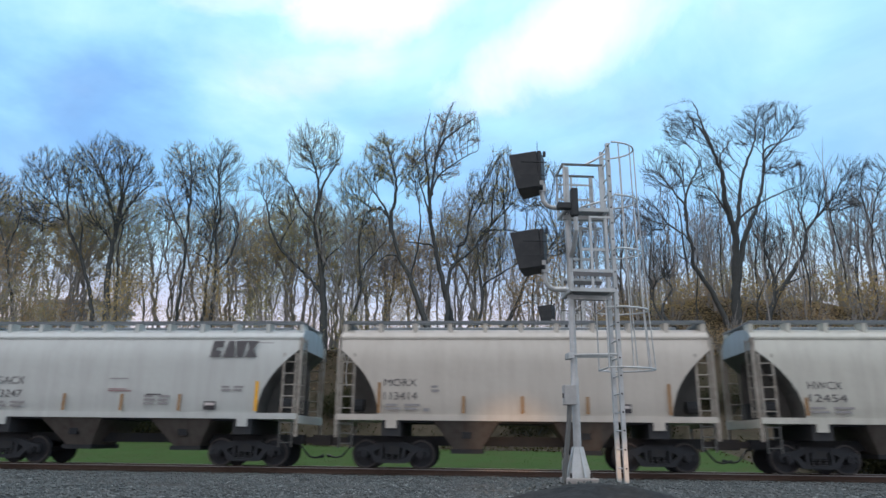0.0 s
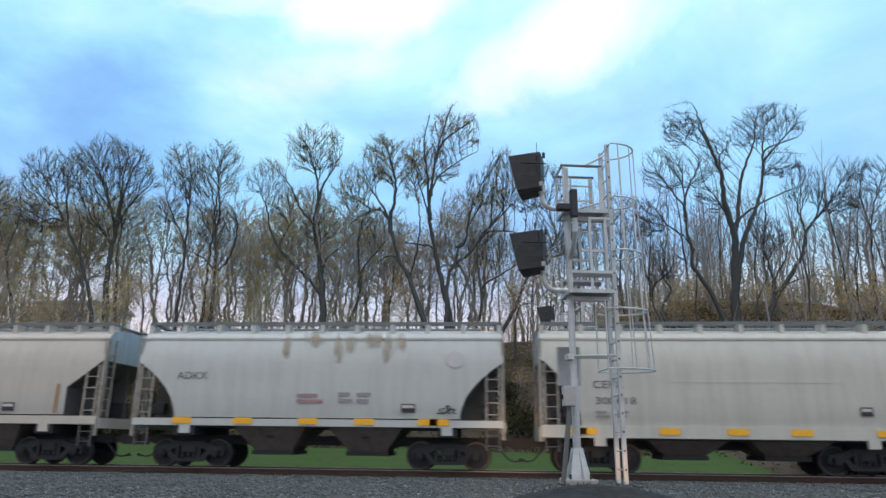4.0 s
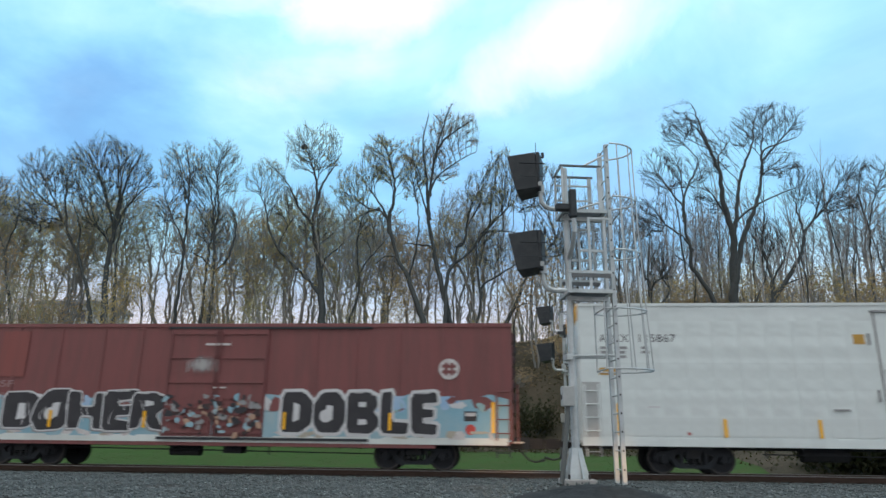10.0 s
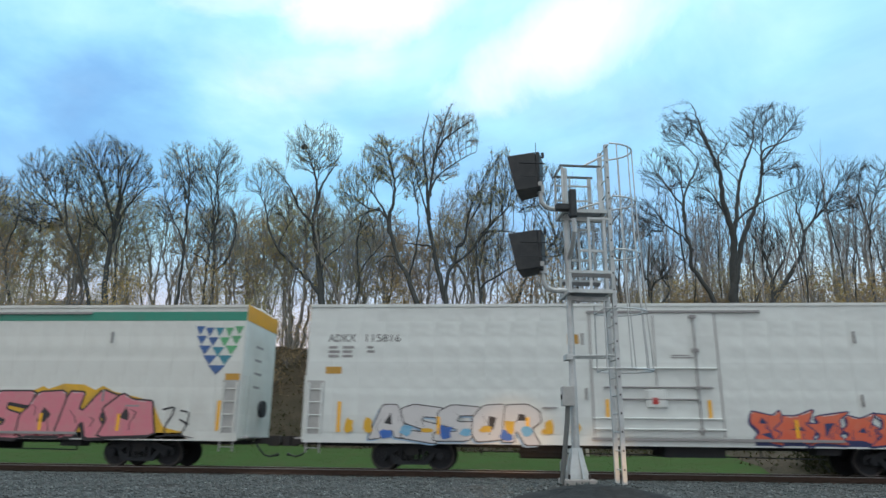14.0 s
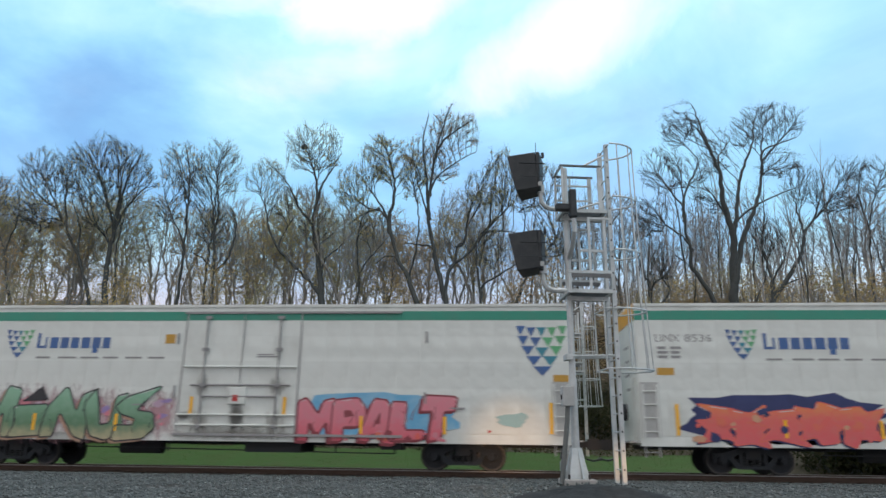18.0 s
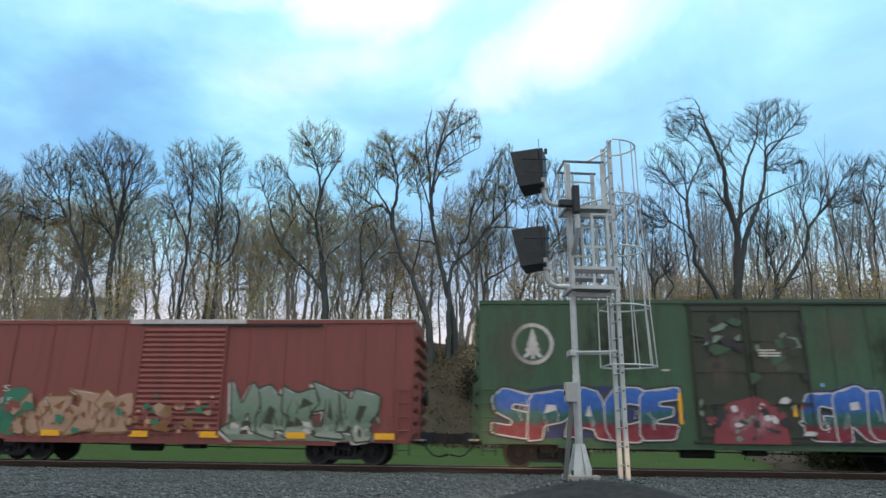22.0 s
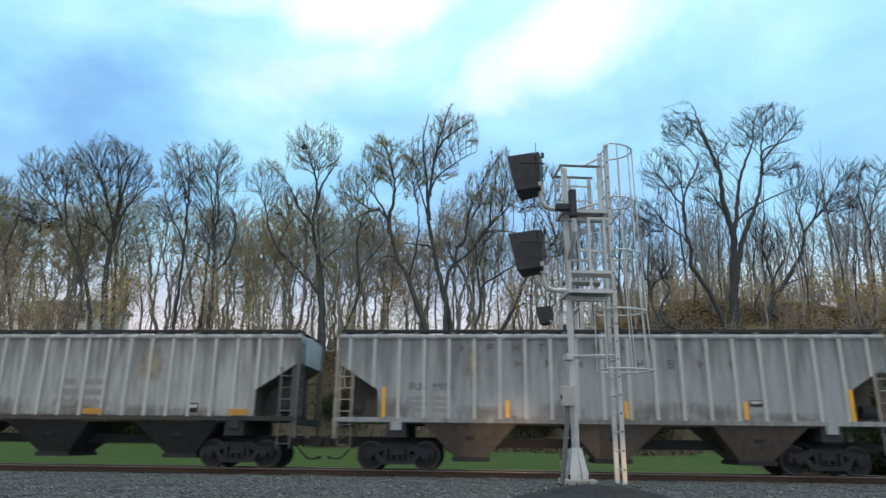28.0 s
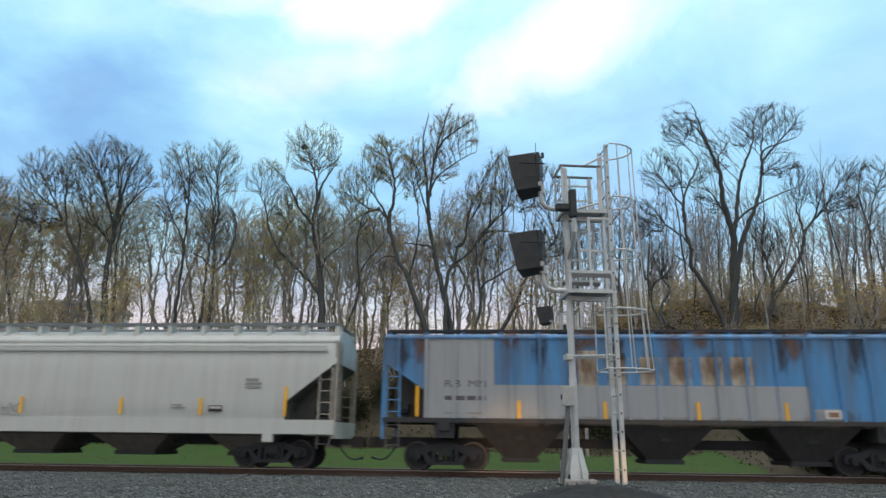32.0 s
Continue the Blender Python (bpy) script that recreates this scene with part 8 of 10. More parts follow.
# ---- track ----
def track():
    tr = thing("railway_track", "straight railway track with rusty rails and polished heads", "railway track", kind="structure")
    prof = [(-0.075, -0.172), (0.075, -0.172), (0.075, -0.158), (0.012, -0.13), (0.012, -0.045), (0.036, -0.035), (0.036, -0.006), (-0.036, -0.006), (-0.036, -0.035), (-0.012, -0.045), (-0.012, -0.13), (-0.075, -0.158)]
    for s in (-1, 1):
        bm = bmesh.new()
        a = [bm.verts.new((-560, s * 0.755 + y, z)) for y, z in prof]
        b = [bm.verts.new((560, s * 0.755 + y, z)) for y, z in prof]
        for k in range(len(prof)):
            bm.faces.new((a[k], b[k], b[(k + 1) % len(prof)], a[(k + 1) % len(prof)]))
        rail = part("rail", bm, M["rail"], tr)
        slab("rail_head", rail, M["railtop"], -560, 560, s * 0.755 - 0.039, s * 0.755 + 0.039, -0.02, 0.0)
    bm = bmesh.new()
    box(bm, -0.115, 0.115, -1.3, 1.3, -0.36, -0.176)
    me = mesh_of("tie", bm, M["tie"])
    for k in range(-30, 31):
        share("tie", me, tr, pose(k * 0.53, 0, 0, 0, 0, 0.8 * math.sin(k * 2.3)))
    bm = bmesh.new()
    for k in list(range(-300, -30)) + list(range(31, 301)):
        box(bm, k * 0.53 - 0.115, k * 0.53 + 0.115, -1.3, 1.3, -0.36, -0.176)
    tagged(part("tie_row", bm, M["tie"], tr), kind="stuff")
    bm = bmesh.new()
    for k in range(-30, 31):
        for s in (-1, 1):
            box(bm, k * 0.53 - 0.09, k * 0.53 + 0.09, s * 0.755 - 0.17, s * 0.755 + 0.17, -0.176, -0.166)
            rod(bm, (k * 0.53 - 0.05, s * 0.755 - 0.1, -0.17), (k * 0.53 - 0.05, s * 0.755 - 0.1, -0.145), 0.015, 5)
    tagged(part("tie_plates", bm, M["rail"], tr), kind="stuff")


track()


# ---- signal mast with caged ladder ----
def signal():
    s = thing("railway_signal", "galvanised signal mast with two black hooded heads and caged ladder", "railway signal", "railway signals", at=(1.34, -11.2, 0.25))
    o = Vector((1.34, -11.2, 0.25))

    def P(x, y, z):
        return (x - o.x, y, z - o.z)
    bm = bmesh.new()
    rod(bm, P(1.345, 0, 0.3), P(1.34, 0, 1.95), 0.068, 14)
    rod(bm, P(1.34, 0, 1.95), P(1.33, 0, 5.86), 0.058, 14)
    part("mast", bm, M["galv"], s, smooth=False)
    base = bevelled(slab("foundation", s, M["concrete"], *[1.08 - o.x, 1.62 - o.x], -0.27, 0.27, -0.25, 0.045), 0.02)
    bm = bmesh.new()
    for a in range(4):
        t = a * math.pi / 2 + 0.25
        d = Vector((math.cos(t), math.sin(t), 0))
        w = Vector((-d.y, d.x, 0)) * 0.012
        c = Vector(P(1.345, 0, 0))
        for q in (w,):
            pts = [c + d * 0.06 + Vector((0, 0, 0.31)), c + d * 0.24 + Vector((0, 0, 0.31)), c + d * 0.09 + Vector((0, 0, 0.78)), c + d * 0.06 + Vector((0, 0, 0.78))]
            a1, a2 = [bm.verts.new(p + w) for p in pts], [bm.verts.new(p - w) for p in pts]
            bm.faces.new(a1)
            bm.faces.new(a2[::-1])
            for k in range(4):
                bm.faces.new((a1[k], a2[k], a2[(k + 1) % 4], a1[(k + 1) % 4]))
    part("base_flange", bm, M["galv"], s)
    bm = bmesh.new()
    lathe_pts = [(0.29, 0.235), (0.79, 0.115)]
    rings = [[bm.verts.new((P(1.345 + r * math.cos(0.7854 + 1.5708 * k), r * math.sin(0.7854 + 1.5708 * k), z))) for k in range(4)] for z, r in lathe_pts]
    for k in range(4):
        bm.faces.new((rings[0][k], rings[0][(k + 1) % 4], rings[1][(k + 1) % 4], rings[1][k]))
    part("base_casting", bm, M["galv"], s)
    for dx in (-0.17, 0.17):
        for y in (-0.17, 0.17):
            bm = bmesh.new()
            rod(bm, P(1.345 + dx, y, 0.29), P(1.345 + dx, y, 0.37), 0.02, 6)
            part("anchor_bolt", bm, M["iron"], s)
    # ladder
    lad = None
    for y in (-0.2, 0.2):
        bm = bmesh.new()
        box(bm, P(2.06, 0, 0)[0], P(2.13, 0, 0)[0], y - 0.014, y + 0.014, P(0, 0, 0.22)[2], P(0, 0, 6.3)[2])
        box(bm, P(2.06, 0, 0)[0], P(2.072, 0, 0)[0], y + 0.015, y + 0.05, P(0, 0, 0.22)[2], P(0, 0, 6.3)[2])
        lad = part("ladder_rail", bm, M["galv"], s)
        bm = bmesh.new()
        rod(bm, (P(2.095, 0, 0)[0], y - 0.02, 0), (P(2.095, 0, 0)[0], y - 0.013, 0), 0.017, 6)
        hole = mesh_of("rung_end", bm, M["iron"])
        for k in range(20):
            share("rung_end", hole, lad, pose(0, 0, P(0, 0, 0.45 + 0.3048 * k)[2]))
    bm = bmesh.new()
    rod(bm, (P(2.09, 0, 0)[0], -0.2, 0), (P(2.09, 0, 0)[0], 0.2, 0), 0.013, 6)
    me = mesh_of("rung", bm, M["galv"])
    for k in range(20):
        share("rung", me, s, pose(0, 0, P(0, 0, 0.45 + 0.3048 * k)[2]))
    # cage
    hoops = ((6.24, 0.54), (5.2, 0.55), (4.2, 0.58), (3.14, 0.62), (2.1, 0.68))

    def ring(z, d, k, n=12):
        a = -math.pi / 2 + math.pi * k / n
        return (P(2.1 + d * math.cos(a), 0, 0)[0], 0.4 * math.sin(a), P(0, 0, z)[2])
    for z, d in hoops:
        bm = bmesh.new()
        pipe(bm, [ring(z, d, k) for k in range(13)], 0.017, 5)
        hoop = part("cage_hoop", bm, M["galv"], s)
        if z < 4:
            x = P(1.87, 0, 0)[0]
            bm = bmesh.new()
            pipe(bm, [ring(z, d, 0), (x, -0.3, P(0, 0, z)[2]), (x, 0.3, P(0, 0, z)[2]), ring(z, d, 12)], 0.015, 5)
            part("hoop_return", bm, M["galv"], hoop)
        for y in (-0.2, 0.2):
            bm = bmesh.new()
            rod(bm, (P(2.1, 0, 0)[0], y, P(0, 0, z)[2]), (P(2.1, 0, 0)[0], y * 1.7, P(0, 0, z)[2]), 0.014, 5)
            part("hoop_bracket", bm, M["galv"], hoop)
    for k in (1, 3, 5, 7, 9, 11):
        bm = bmesh.new()
        pipe(bm, [ring(z, d, k) for z, d in hoops], 0.012, 5)
        part("cage_bar", bm, M["galv"], s)
    bm = bmesh.new()
    rod(bm, P(1.87, -0.3, 2.1), P(1.87, -0.3, 3.3), 0.014, 5)
    part("cage_bar", bm, M["galv"], s)
    bm = bmesh.new()
    rod(bm, P(1.87, 0.3, 2.1), P(1.87, 0.3, 3.3), 0.014, 5)
    part("cage_bar", bm, M["galv"], s)
    # stand-off brackets to the mast
    for z in (2.32,):
        for y in (-0.16, 0.16):
            bm = bmesh.new()
            rod(bm, P(1.27, y * 0.6, z), P(2.07, y, z + 0.02), 0.022, 6)
            part("ladder_bracket", bm, M["galv"], s)
        bm = bmesh.new()
        box(bm, P(1.22, 0, 0)[0], P(1.32, 0, 0)[0], -0.14, 0.14, P(0, 0, z - 0.06)[2], P(0, 0, z + 0.04)[2])
        part("bracket_clamp", bm, M["galv"], s)
    # two open platforms with light railings
    def bar(name, mat, x0, x1, y0, y1, z0, z1, up=s):
        return slab(name, up, mat, P(x0, 0, 0)[0], P(x1, 0, 0)[0], y0, y1, P(0, 0, z0)[2], P(0, 0, z1)[2])
    for zp, x0, x1 in ((3.43, 1.24, 2.04), (4.93, 1.2, 2.02)):
        deep = 0.34 if zp < 4 else 0.28
        pf = bar("platform", M["galv"], x0, x1, -deep - 0.02, -deep + 0.02, zp - 0.03, zp + 0.035)
        bar("platform_channel", M["galv"], x0, x1, deep - 0.02, deep + 0.02, zp - 0.03, zp + 0.035, pf)
        for x in (x0, x1 - 0.05):
            bar("platform_channel", M["galv"], x, x + 0.05, -deep + 0.021, deep - 0.021, zp - 0.03, zp + 0.03, pf)
        for k in range(15):
            x = x0 + 0.075 + (x1 - x0 - 0.15) * k / 14
            bar("grate_bar", M["grating"], x - 0.008, x + 0.008, -deep + 0.022, deep - 0.022, zp - 0.025, zp + 0.015, pf)
        bar("cross_beam", M["galv"], x0 + 0.04, x1 - 0.02, -0.06, 0.06, zp - 0.11, zp - 0.034, pf)
    # lower railing: a tall frame beside the ladder, a low guard beside the mast
    for y in (-0.34, 0.34):
        for x, z1 in ((1.27, 3.8), (1.65, 4.75), (1.93, 4.75)):
            bar("railing_post", M["galv"], x - 0.022, x + 0.022, y - 0.015, y + 0.015, 3.466, z1)
        bar("hand_rail", M["galv"], 1.63, 2.03, y - 0.02, y + 0.02, 4.751, 4.79)
        bar("hand_rail", M["galv"], 1.25, 2.03, y - 0.03 if y < 0 else y + 0.016, y - 0.016 if y < 0 else y + 0.03, 3.75, 3.8)
        bar("guard_panel", M["grating"], 1.3, 2.0, y - 0.027, y - 0.018, 3.67, 3.745)
        bar("hand_rail", M["galv"], 1.5, 1.9, y + 0.016, y + 0.04, 4.15, 4.2)
    # upper railing
    for y in (-0.28, 0.28):
        for x in ((1.22, 1.91) if y < 0 else (1.22, 1.5, 1.88)):
            bar("railing_post", M["galv"], x - 0.018 if x < 1.8 else x - 0.035, x + 0.018 if x < 1.8 else x + 0.035, y - 0.015, y + 0.015, 4.966, 5.79)
        bar("hand_rail", M["conduit"], 1.19, 1.95, y - 0.02, y + 0.02, 5.791, 5.825)
        if y > 0:
            for z in (5.3, 5.6):
                bar("hand_rail", M["galv"], 1.22, 1.9, y - 0.03, y - 0.016, z, z + 0.035)
    bar("hand_rail", M["galv"], 1.19, 1.225, -0.259, 0.259, 5.791, 5.825)
    bm = bmesh.new()
    pipe(bm, [P(1.62, -0.28, 5.81), P(1.82, -0.28, 5.92), P(2.02, -0.24, 6.06)], 0.02, 6)
    part("hand_rail", bm, M["galv"], s)
    bm = bmesh.new()
    pipe(bm, [P(1.5, -0.3, 4.97), P(1.75, -0.3, 5.05), P(2.0, -0.25, 5.14)], 0.02, 6)
    part("brace", bm, M["galv"], s)
    # heads on bent arms
    for zt, arm in ((6.07, 5.05), (4.55, 3.5)):
        bm = bmesh.new()
        pipe(bm, [P(1.34, 0, arm), P(1.05, 0, arm), P(0.95, 0, arm + 0.04), P(0.89, 0, arm + 0.12), P(0.87, 0, arm + 0.24), P(0.87, 0, arm + 0.42)], 0.048, 8)
        box(bm, P(0.82, 0, 0)[0], P(0.93, 0, 0)[0], -0.06, 0.06, P(0, 0, arm + 0.3)[2], P(0, 0, arm + 0.45)[2])
        part("head_arm", bm, M["galv"], s)
        def Hd(x, y, z):
            c, q = math.cos(-0.35), math.sin(-0.35)
            return P(0.9 + c * (x - 0.9) - q * y, q * (x - 0.9) + c * y, z)
        bm = bmesh.new()
        fr = [(0.31, -0.34, zt - 0.04), (0.31, 0.34, zt - 0.04), (0.46, 0.3, zt - 0.73), (0.46, -0.3, zt - 0.73)]
        bk = [(0.82, -0.24, zt + 0.03), (0.82, 0.24, zt + 0.03), (0.86, 0.24, zt - 0.68), (0.86, -0.24, zt - 0.68)]
        a, b = [bm.verts.new(Hd(*p)) for p in fr], [bm.verts.new(Hd(*p)) for p in bk]
        for k in range(4):
            bm.faces.new((a[k], a[(k + 1) % 4], b[(k + 1) % 4], b[k]))
        bm.faces.new(b)
        hood = bevelled(part("signal_hood", bm, M["head"], s, "black louvred hood"), 0.012, 1)
        bm = bmesh.new()
        box(bm, 0.83, 0.9, -0.24, 0.24, zt - 0.7, zt + 0.03)
        for q in bm.verts:
            q.co = Hd(*q.co)
        hs = bevelled(part("signal_housing", bm, M["head"], s), 0.02)
        slab("latch", hs, M["tin"], P(0.78, 0, 0)[0], P(0.85, 0, 0)[0], -0.25, -0.23, P(0, 0, zt - 0.66)[2], P(0, 0, zt - 0.58)[2])
        for k in range(2):
            z = zt - 0.25 - 0.25 * k
            slab("hood_seam", hood, M["head"], P(0.42, 0, 0)[0], P(0.9, 0, 0)[0], -0.315 + 0.02 * k, -0.28, P(0, 0, z)[2], P(0, 0, z + 0.012)[2])
        bm = bmesh.new()
        rod(bm, P(0.93, 0, zt), P(0.93, 0, zt + 0.1), 0.03, 8)
        part("lifting_eye", bm, M["head"], hs)
    bm = bmesh.new()
    rod(bm, P(0.82, 0.1, 6.15), P(0.82, 0.1, 6.42), 0.006, 5)
    part("bird_spike", bm, M["head"], s)
    bm = bmesh.new()
    box(bm, P(1.29, 0, 0)[0], P(1.42, 0, 0)[0], -0.5, -0.36, P(0, 0, 4.74)[2], P(0, 0, 5.28)[2])
    bevelled(part("lamp_unit", bm, M["head"], s, "slim black lamp unit"), 0.03)
    bm = bmesh.new()
    box(bm, P(1.06, 0, 0)[0], P(1.32, 0, 0)[0], -0.46, -0.3, P(0, 0, 4.9)[2], P(0, 0, 5.0)[2])
    part("lamp_shelf", bm, M["head"], s)
    bm = bmesh.new()
    pipe(bm, [P(1.37, -0.42, 4.74), P(1.38, -0.4, 4.5), P(1.38, -0.2, 4.25), P(1.35, -0.06, 4.1)], 0.045, 8)
    part("cable_elbow", bm, M["galv"], s)
    # cable box and conduit
    bm = bmesh.new()
    box(bm, P(1.1, 0, 0)[0], P(1.31, 0, 0)[0], -0.22, -0.06, P(0, 0, 1.47)[2], P(0, 0, 1.8)[2])
    jb = bevelled(part("junction_box", bm, M["tin"], s, "grey junction box"), 0.012)
    slab("box_latch", jb, M["iron"], P(1.085, 0, 0)[0], P(1.1, 0, 0)[0], -0.18, -0.13, P(0, 0, 1.58)[2], P(0, 0, 1.66)[2])
    bm = bmesh.new()
    pipe(bm, [P(1.2, -0.14, 1.47), P(1.18, -0.14, 1.2), P(1.1, -0.16, 0.6), P(1.04, -0.16, 0.1)], 0.042, 8)
    part("cable_conduit", bm, M["conduit"], s)
    return s


near_signal = signal()
near_signal.rotation_euler = (0, 0, radians(8))
far_signal = copy_thing(near_signal, pose(2.78, 4.5, 0.45))
tagged(far_signal, "galvanised signal mast behind the track with black heads")
slab("foundation_pier", far_signal, M["concrete"], -0.3, 0.3, -0.3, 0.3, -1.1, -0.24)


# ---- trees ----
class Tree:
    """Collects tapered tubes: thick ones for the trunk, thin ones for the crown."""

    def __init__(self, seed):
        self.r = random.Random(seed)
        self.sets = {"trunk": ([], []), "crown": ([], []), "leaves": ([], [])}
        self.tips = []

    def tube(self, pts, r0, r1):
        v, f = self.sets["trunk" if r0 > 0.045 else "crown"]
        n = 7 if r0 > 0.1 else 5 if r0 > 0.045 else 3
        last = None
        for i, p in enumerate(pts):
            d = (pts[min(i + 1, len(pts) - 1)] - pts[max(i - 1, 0)])
            d = d.normalized() if d.length > 1e-6 else Vector((0, 0, 1))
            u = d.orthogonal().normalized()
            w = d.cross(u)
            r = r0 + (r1 - r0) * (i / (len(pts) - 1)) ** 0.8
            b = len(v)
            for k in range(n):
                a = 6.2832 * k / n
                v.append(tuple(p + u * (r * math.cos(a)) + w * (r * math.sin(a))))
            if last is not None:
                for k in range(n):
                    f.append((last + k, last + (k + 1) % n, b + (k + 1) % n, b + k))
            last = b

    def grow(self, p, d, length, r, depth, up=0.16):
        R = self.r
        n = 3 if depth else 1
        pts = [p]
        for i in range(n):
            d = (d + Vector((R.uniform(-0.13, 0.13), R.uniform(-0.13, 0.13), R.uniform(-0.08, 0.08) + up * 0.3))).normalized()
            p = p + d * (length / n)
            pts.append(p)
        self.tube(pts, r, r * 0.55)
        if depth == 0:
            self.tips.append(p)
            return
        for k in range(3 if depth > 2 else 2):
            s = pts[1 + (k % n)]
            side = Vector((R.uniform(-1, 1), R.uniform(-1, 1), R.uniform(-0.5, 0.5)))
            side = (side - d * side.dot(d)).normalized()
            self.grow(s, (d + side * R.uniform(0.5, 0.95)).normalized(), length * R.uniform(0.62, 0.9), max(r * 0.5, 0.0085), depth - 1, up)
        self.grow(p, d, length * 0.78, max(r * 0.58, 0.0085), depth - 1, up)

    def limb(self, pts, r0, r1, depth=3, every=0.9, spread=2.2, bare=0.35, bow=0.16):
        """A main limb along given points, with boughs from part of the way up."""
        R = self.r
        fine = [pts[0]]
        ph, ph2 = R.uniform(0, 6), R.uniform(0, 6)
        for a, b in zip(pts, pts[1:]):
            m = max(int((b - a).length / 0.7), 2)
            for k in range(1, m + 1):
                q = a.lerp(b, k / m)
                z = q.z
                fine.append(q + Vector((bow * math.sin(z * 1.7 + ph) + R.uniform(-0.4, 0.4) * bow, bow * math.sin(z * 1.3 + ph2), 0)) if k < m else q)
        self.tube(fine, r0, r1)
        total = sum((b - a).length for a, b in zip(fine, fine[1:]))
        run, nxt = 0.0, total * bare
        for a, b in zip(fine, fine[1:]):
            run += (b - a).length
            if run >= nxt:
                t = run / total
                d = (b - a).normalized()
                side = Vector((R.uniform(-1, 1), R.uniform(-0.8, 0.8), R.uniform(0.0, 0.8))).normalized()
                self.grow(b, (d * 0.9 + side).normalized(), spread * R.uniform(0.6, 1.15) * (1.1 - 0.45 * t), max(r1 * 0.8, 0.03), depth)
                nxt = run + every * R.uniform(0.6, 1.2)
        self.grow(fine[-1], (fine[-1] - fine[-3]).normalized(), spread * 0.62, r1, depth)

    def colonise(self, seeds, crowns, step=0.27, reach=2.2, kill=0.31, rounds=60, tip=0.0078, lag=0.4):
        """Fine boughs and twigs that grow from seed points towards free air inside rounded crowns, thicker where many twigs meet."""
        rng = np.random.RandomState(self.r.randrange(10 ** 6))
        free = []
        for cx, cy, cz, rx, ry, rz, n in crowns:
            d = rng.normal(size=(n, 3))
            d /= np.linalg.norm(d, axis=1)[:, None]
            f = rng.uniform(0.02, 1.0, n) ** 0.42 * (0.9 + 0.14 * np.sin(d[:, 0] * 7 + cx * 3) * np.cos(d[:, 2] * 6 + cz))
            free.append(np.array((cx, cy, cz)) + d * f[:, None] * np.array((rx, ry, rz)))
        free = np.concatenate(free)
        foot = np.concatenate([np.tile((c[0], c[1], c[2] - 1.25 * c[5]), (c[6], 1)) for c in crowns])
        rise = free - foot
        rise /= np.linalg.norm(rise, axis=1)[:, None] + 1e-9
        aim_at = free - rise * lag
        at = np.array([tuple(p) for p, _ in seeds])
        head = np.array([tuple(d) for _, d in seeds])
        root = len(at)
        parent, kids = [-1] * root, np.zeros(root, int)
        near = np.full(len(free), 1e9)
        who = np.zeros(len(free), int)

        def meet(first):
            fresh = at[first:]
            for i in range(0, len(fresh), 400):
                d = np.linalg.norm(aim_at[:, None] - fresh[None, i:i + 400], axis=2)
                k = d.argmin(1)
                best = d[np.arange(len(free)), k]
                closer = best < near
                near[closer], who[closer] = best[closer], k[closer] + first + i
        meet(0)
        for _ in range(rounds):
            pull = near < reach
            if not pull.any():
                break
            src, inv = np.unique(who[pull], return_inverse=True)
            to = free[pull] - at[who[pull]]
            to /= np.linalg.norm(to, axis=1)[:, None] + 1e-9
            sums = np.zeros((len(src), 3))
            np.add.at(sums, inv, to)
            ln = np.linalg.norm(sums, axis=1)
            ok = (ln > 0.05) & (kids[src] < 3)
            if not ok.any():
                break
            src, go = src[ok], sums[ok] / ln[ok][:, None]
            out = np.zeros((len(ok), 3))
            np.add.at(out, inv, rise[pull])
            out = out[ok] / (np.linalg.norm(out[ok], axis=1)[:, None] + 1e-9)
            go = go + head[src] * 0.45 + out * 0.45 + (0, 0, 0.18) + rng.uniform(-0.22, 0.22, go.shape)
            go /= np.linalg.norm(go, axis=1)[:, None]
            kids[src] += 1
            first = len(at)
            at = np.concatenate([at, at[src] + go * step])
            head = np.concatenate([head, go])
            kids = np.concatenate([kids, np.zeros(len(src), int)])
            parent += list(src)
            meet(first)
            keep = near > kill
            free, aim_at, rise, near, who = free[keep], aim_at[keep], rise[keep], near[keep], who[keep]
            if not len(free):
                break
        n = len(at)
        load = np.zeros(n)
        for i in range(n - 1, root - 1, -1):
            if load[i] == 0:
                load[i] = 1
                self.tips.append(Vector(at[i]))
            if parent[i] >= root:
                load[parent[i]] += load[i]
        rad = tip * np.maximum(load, 1) ** 0.36
        # short end twigs give the crown its fine outer haze
        ends = [i for i in range(root, n) if load[i] == 1]
        p0, p1, r0, r1 = [], [], [], []
        for i in range(root, n):
            j = parent[i]
            p0.append(at[j])
            p1.append(at[i])
            r0.append(min(rad[j], rad[i] * 1.2) if j >= root else rad[i] * 1.15)
            r1.append(rad[i])
        for i in ends:
            for _ in range(2):
                g = head[i] + (0, 0, 0.15) + rng.uniform(-0.55, 0.55, 3)
                p0.append(at[i] - head[i] * step * rng.uniform(0, 0.7))
                p1.append(p0[-1] + g / np.linalg.norm(g) * rng.uniform(0.3, 0.65))
                r0.append(tip * 0.8)
                r1.append(tip * 0.5)
        p0, p1, r0, r1 = np.array(p0), np.array(p1), np.array(r0), np.array(r1)
        d = p1 - p0
        d /= np.linalg.norm(d, axis=1)[:, None] + 1e-9
        u = np.cross(d, np.where(np.abs(d[:, 2:3]) < 0.9, (0.0, 0.0, 1.0), (1.0, 0.0, 0.0)))
        u /= np.linalg.norm(u, axis=1)[:, None]
        w = np.cross(d, u)
        rings = []
        for p, r in ((p0, r0), (p1, r1)):
            for k in range(3):
                c, q = math.cos(2.0944 * k), math.sin(2.0944 * k)
                rings.append(p + (u * c + w * q) * r[:, None])
        v, f = self.sets["crown"]
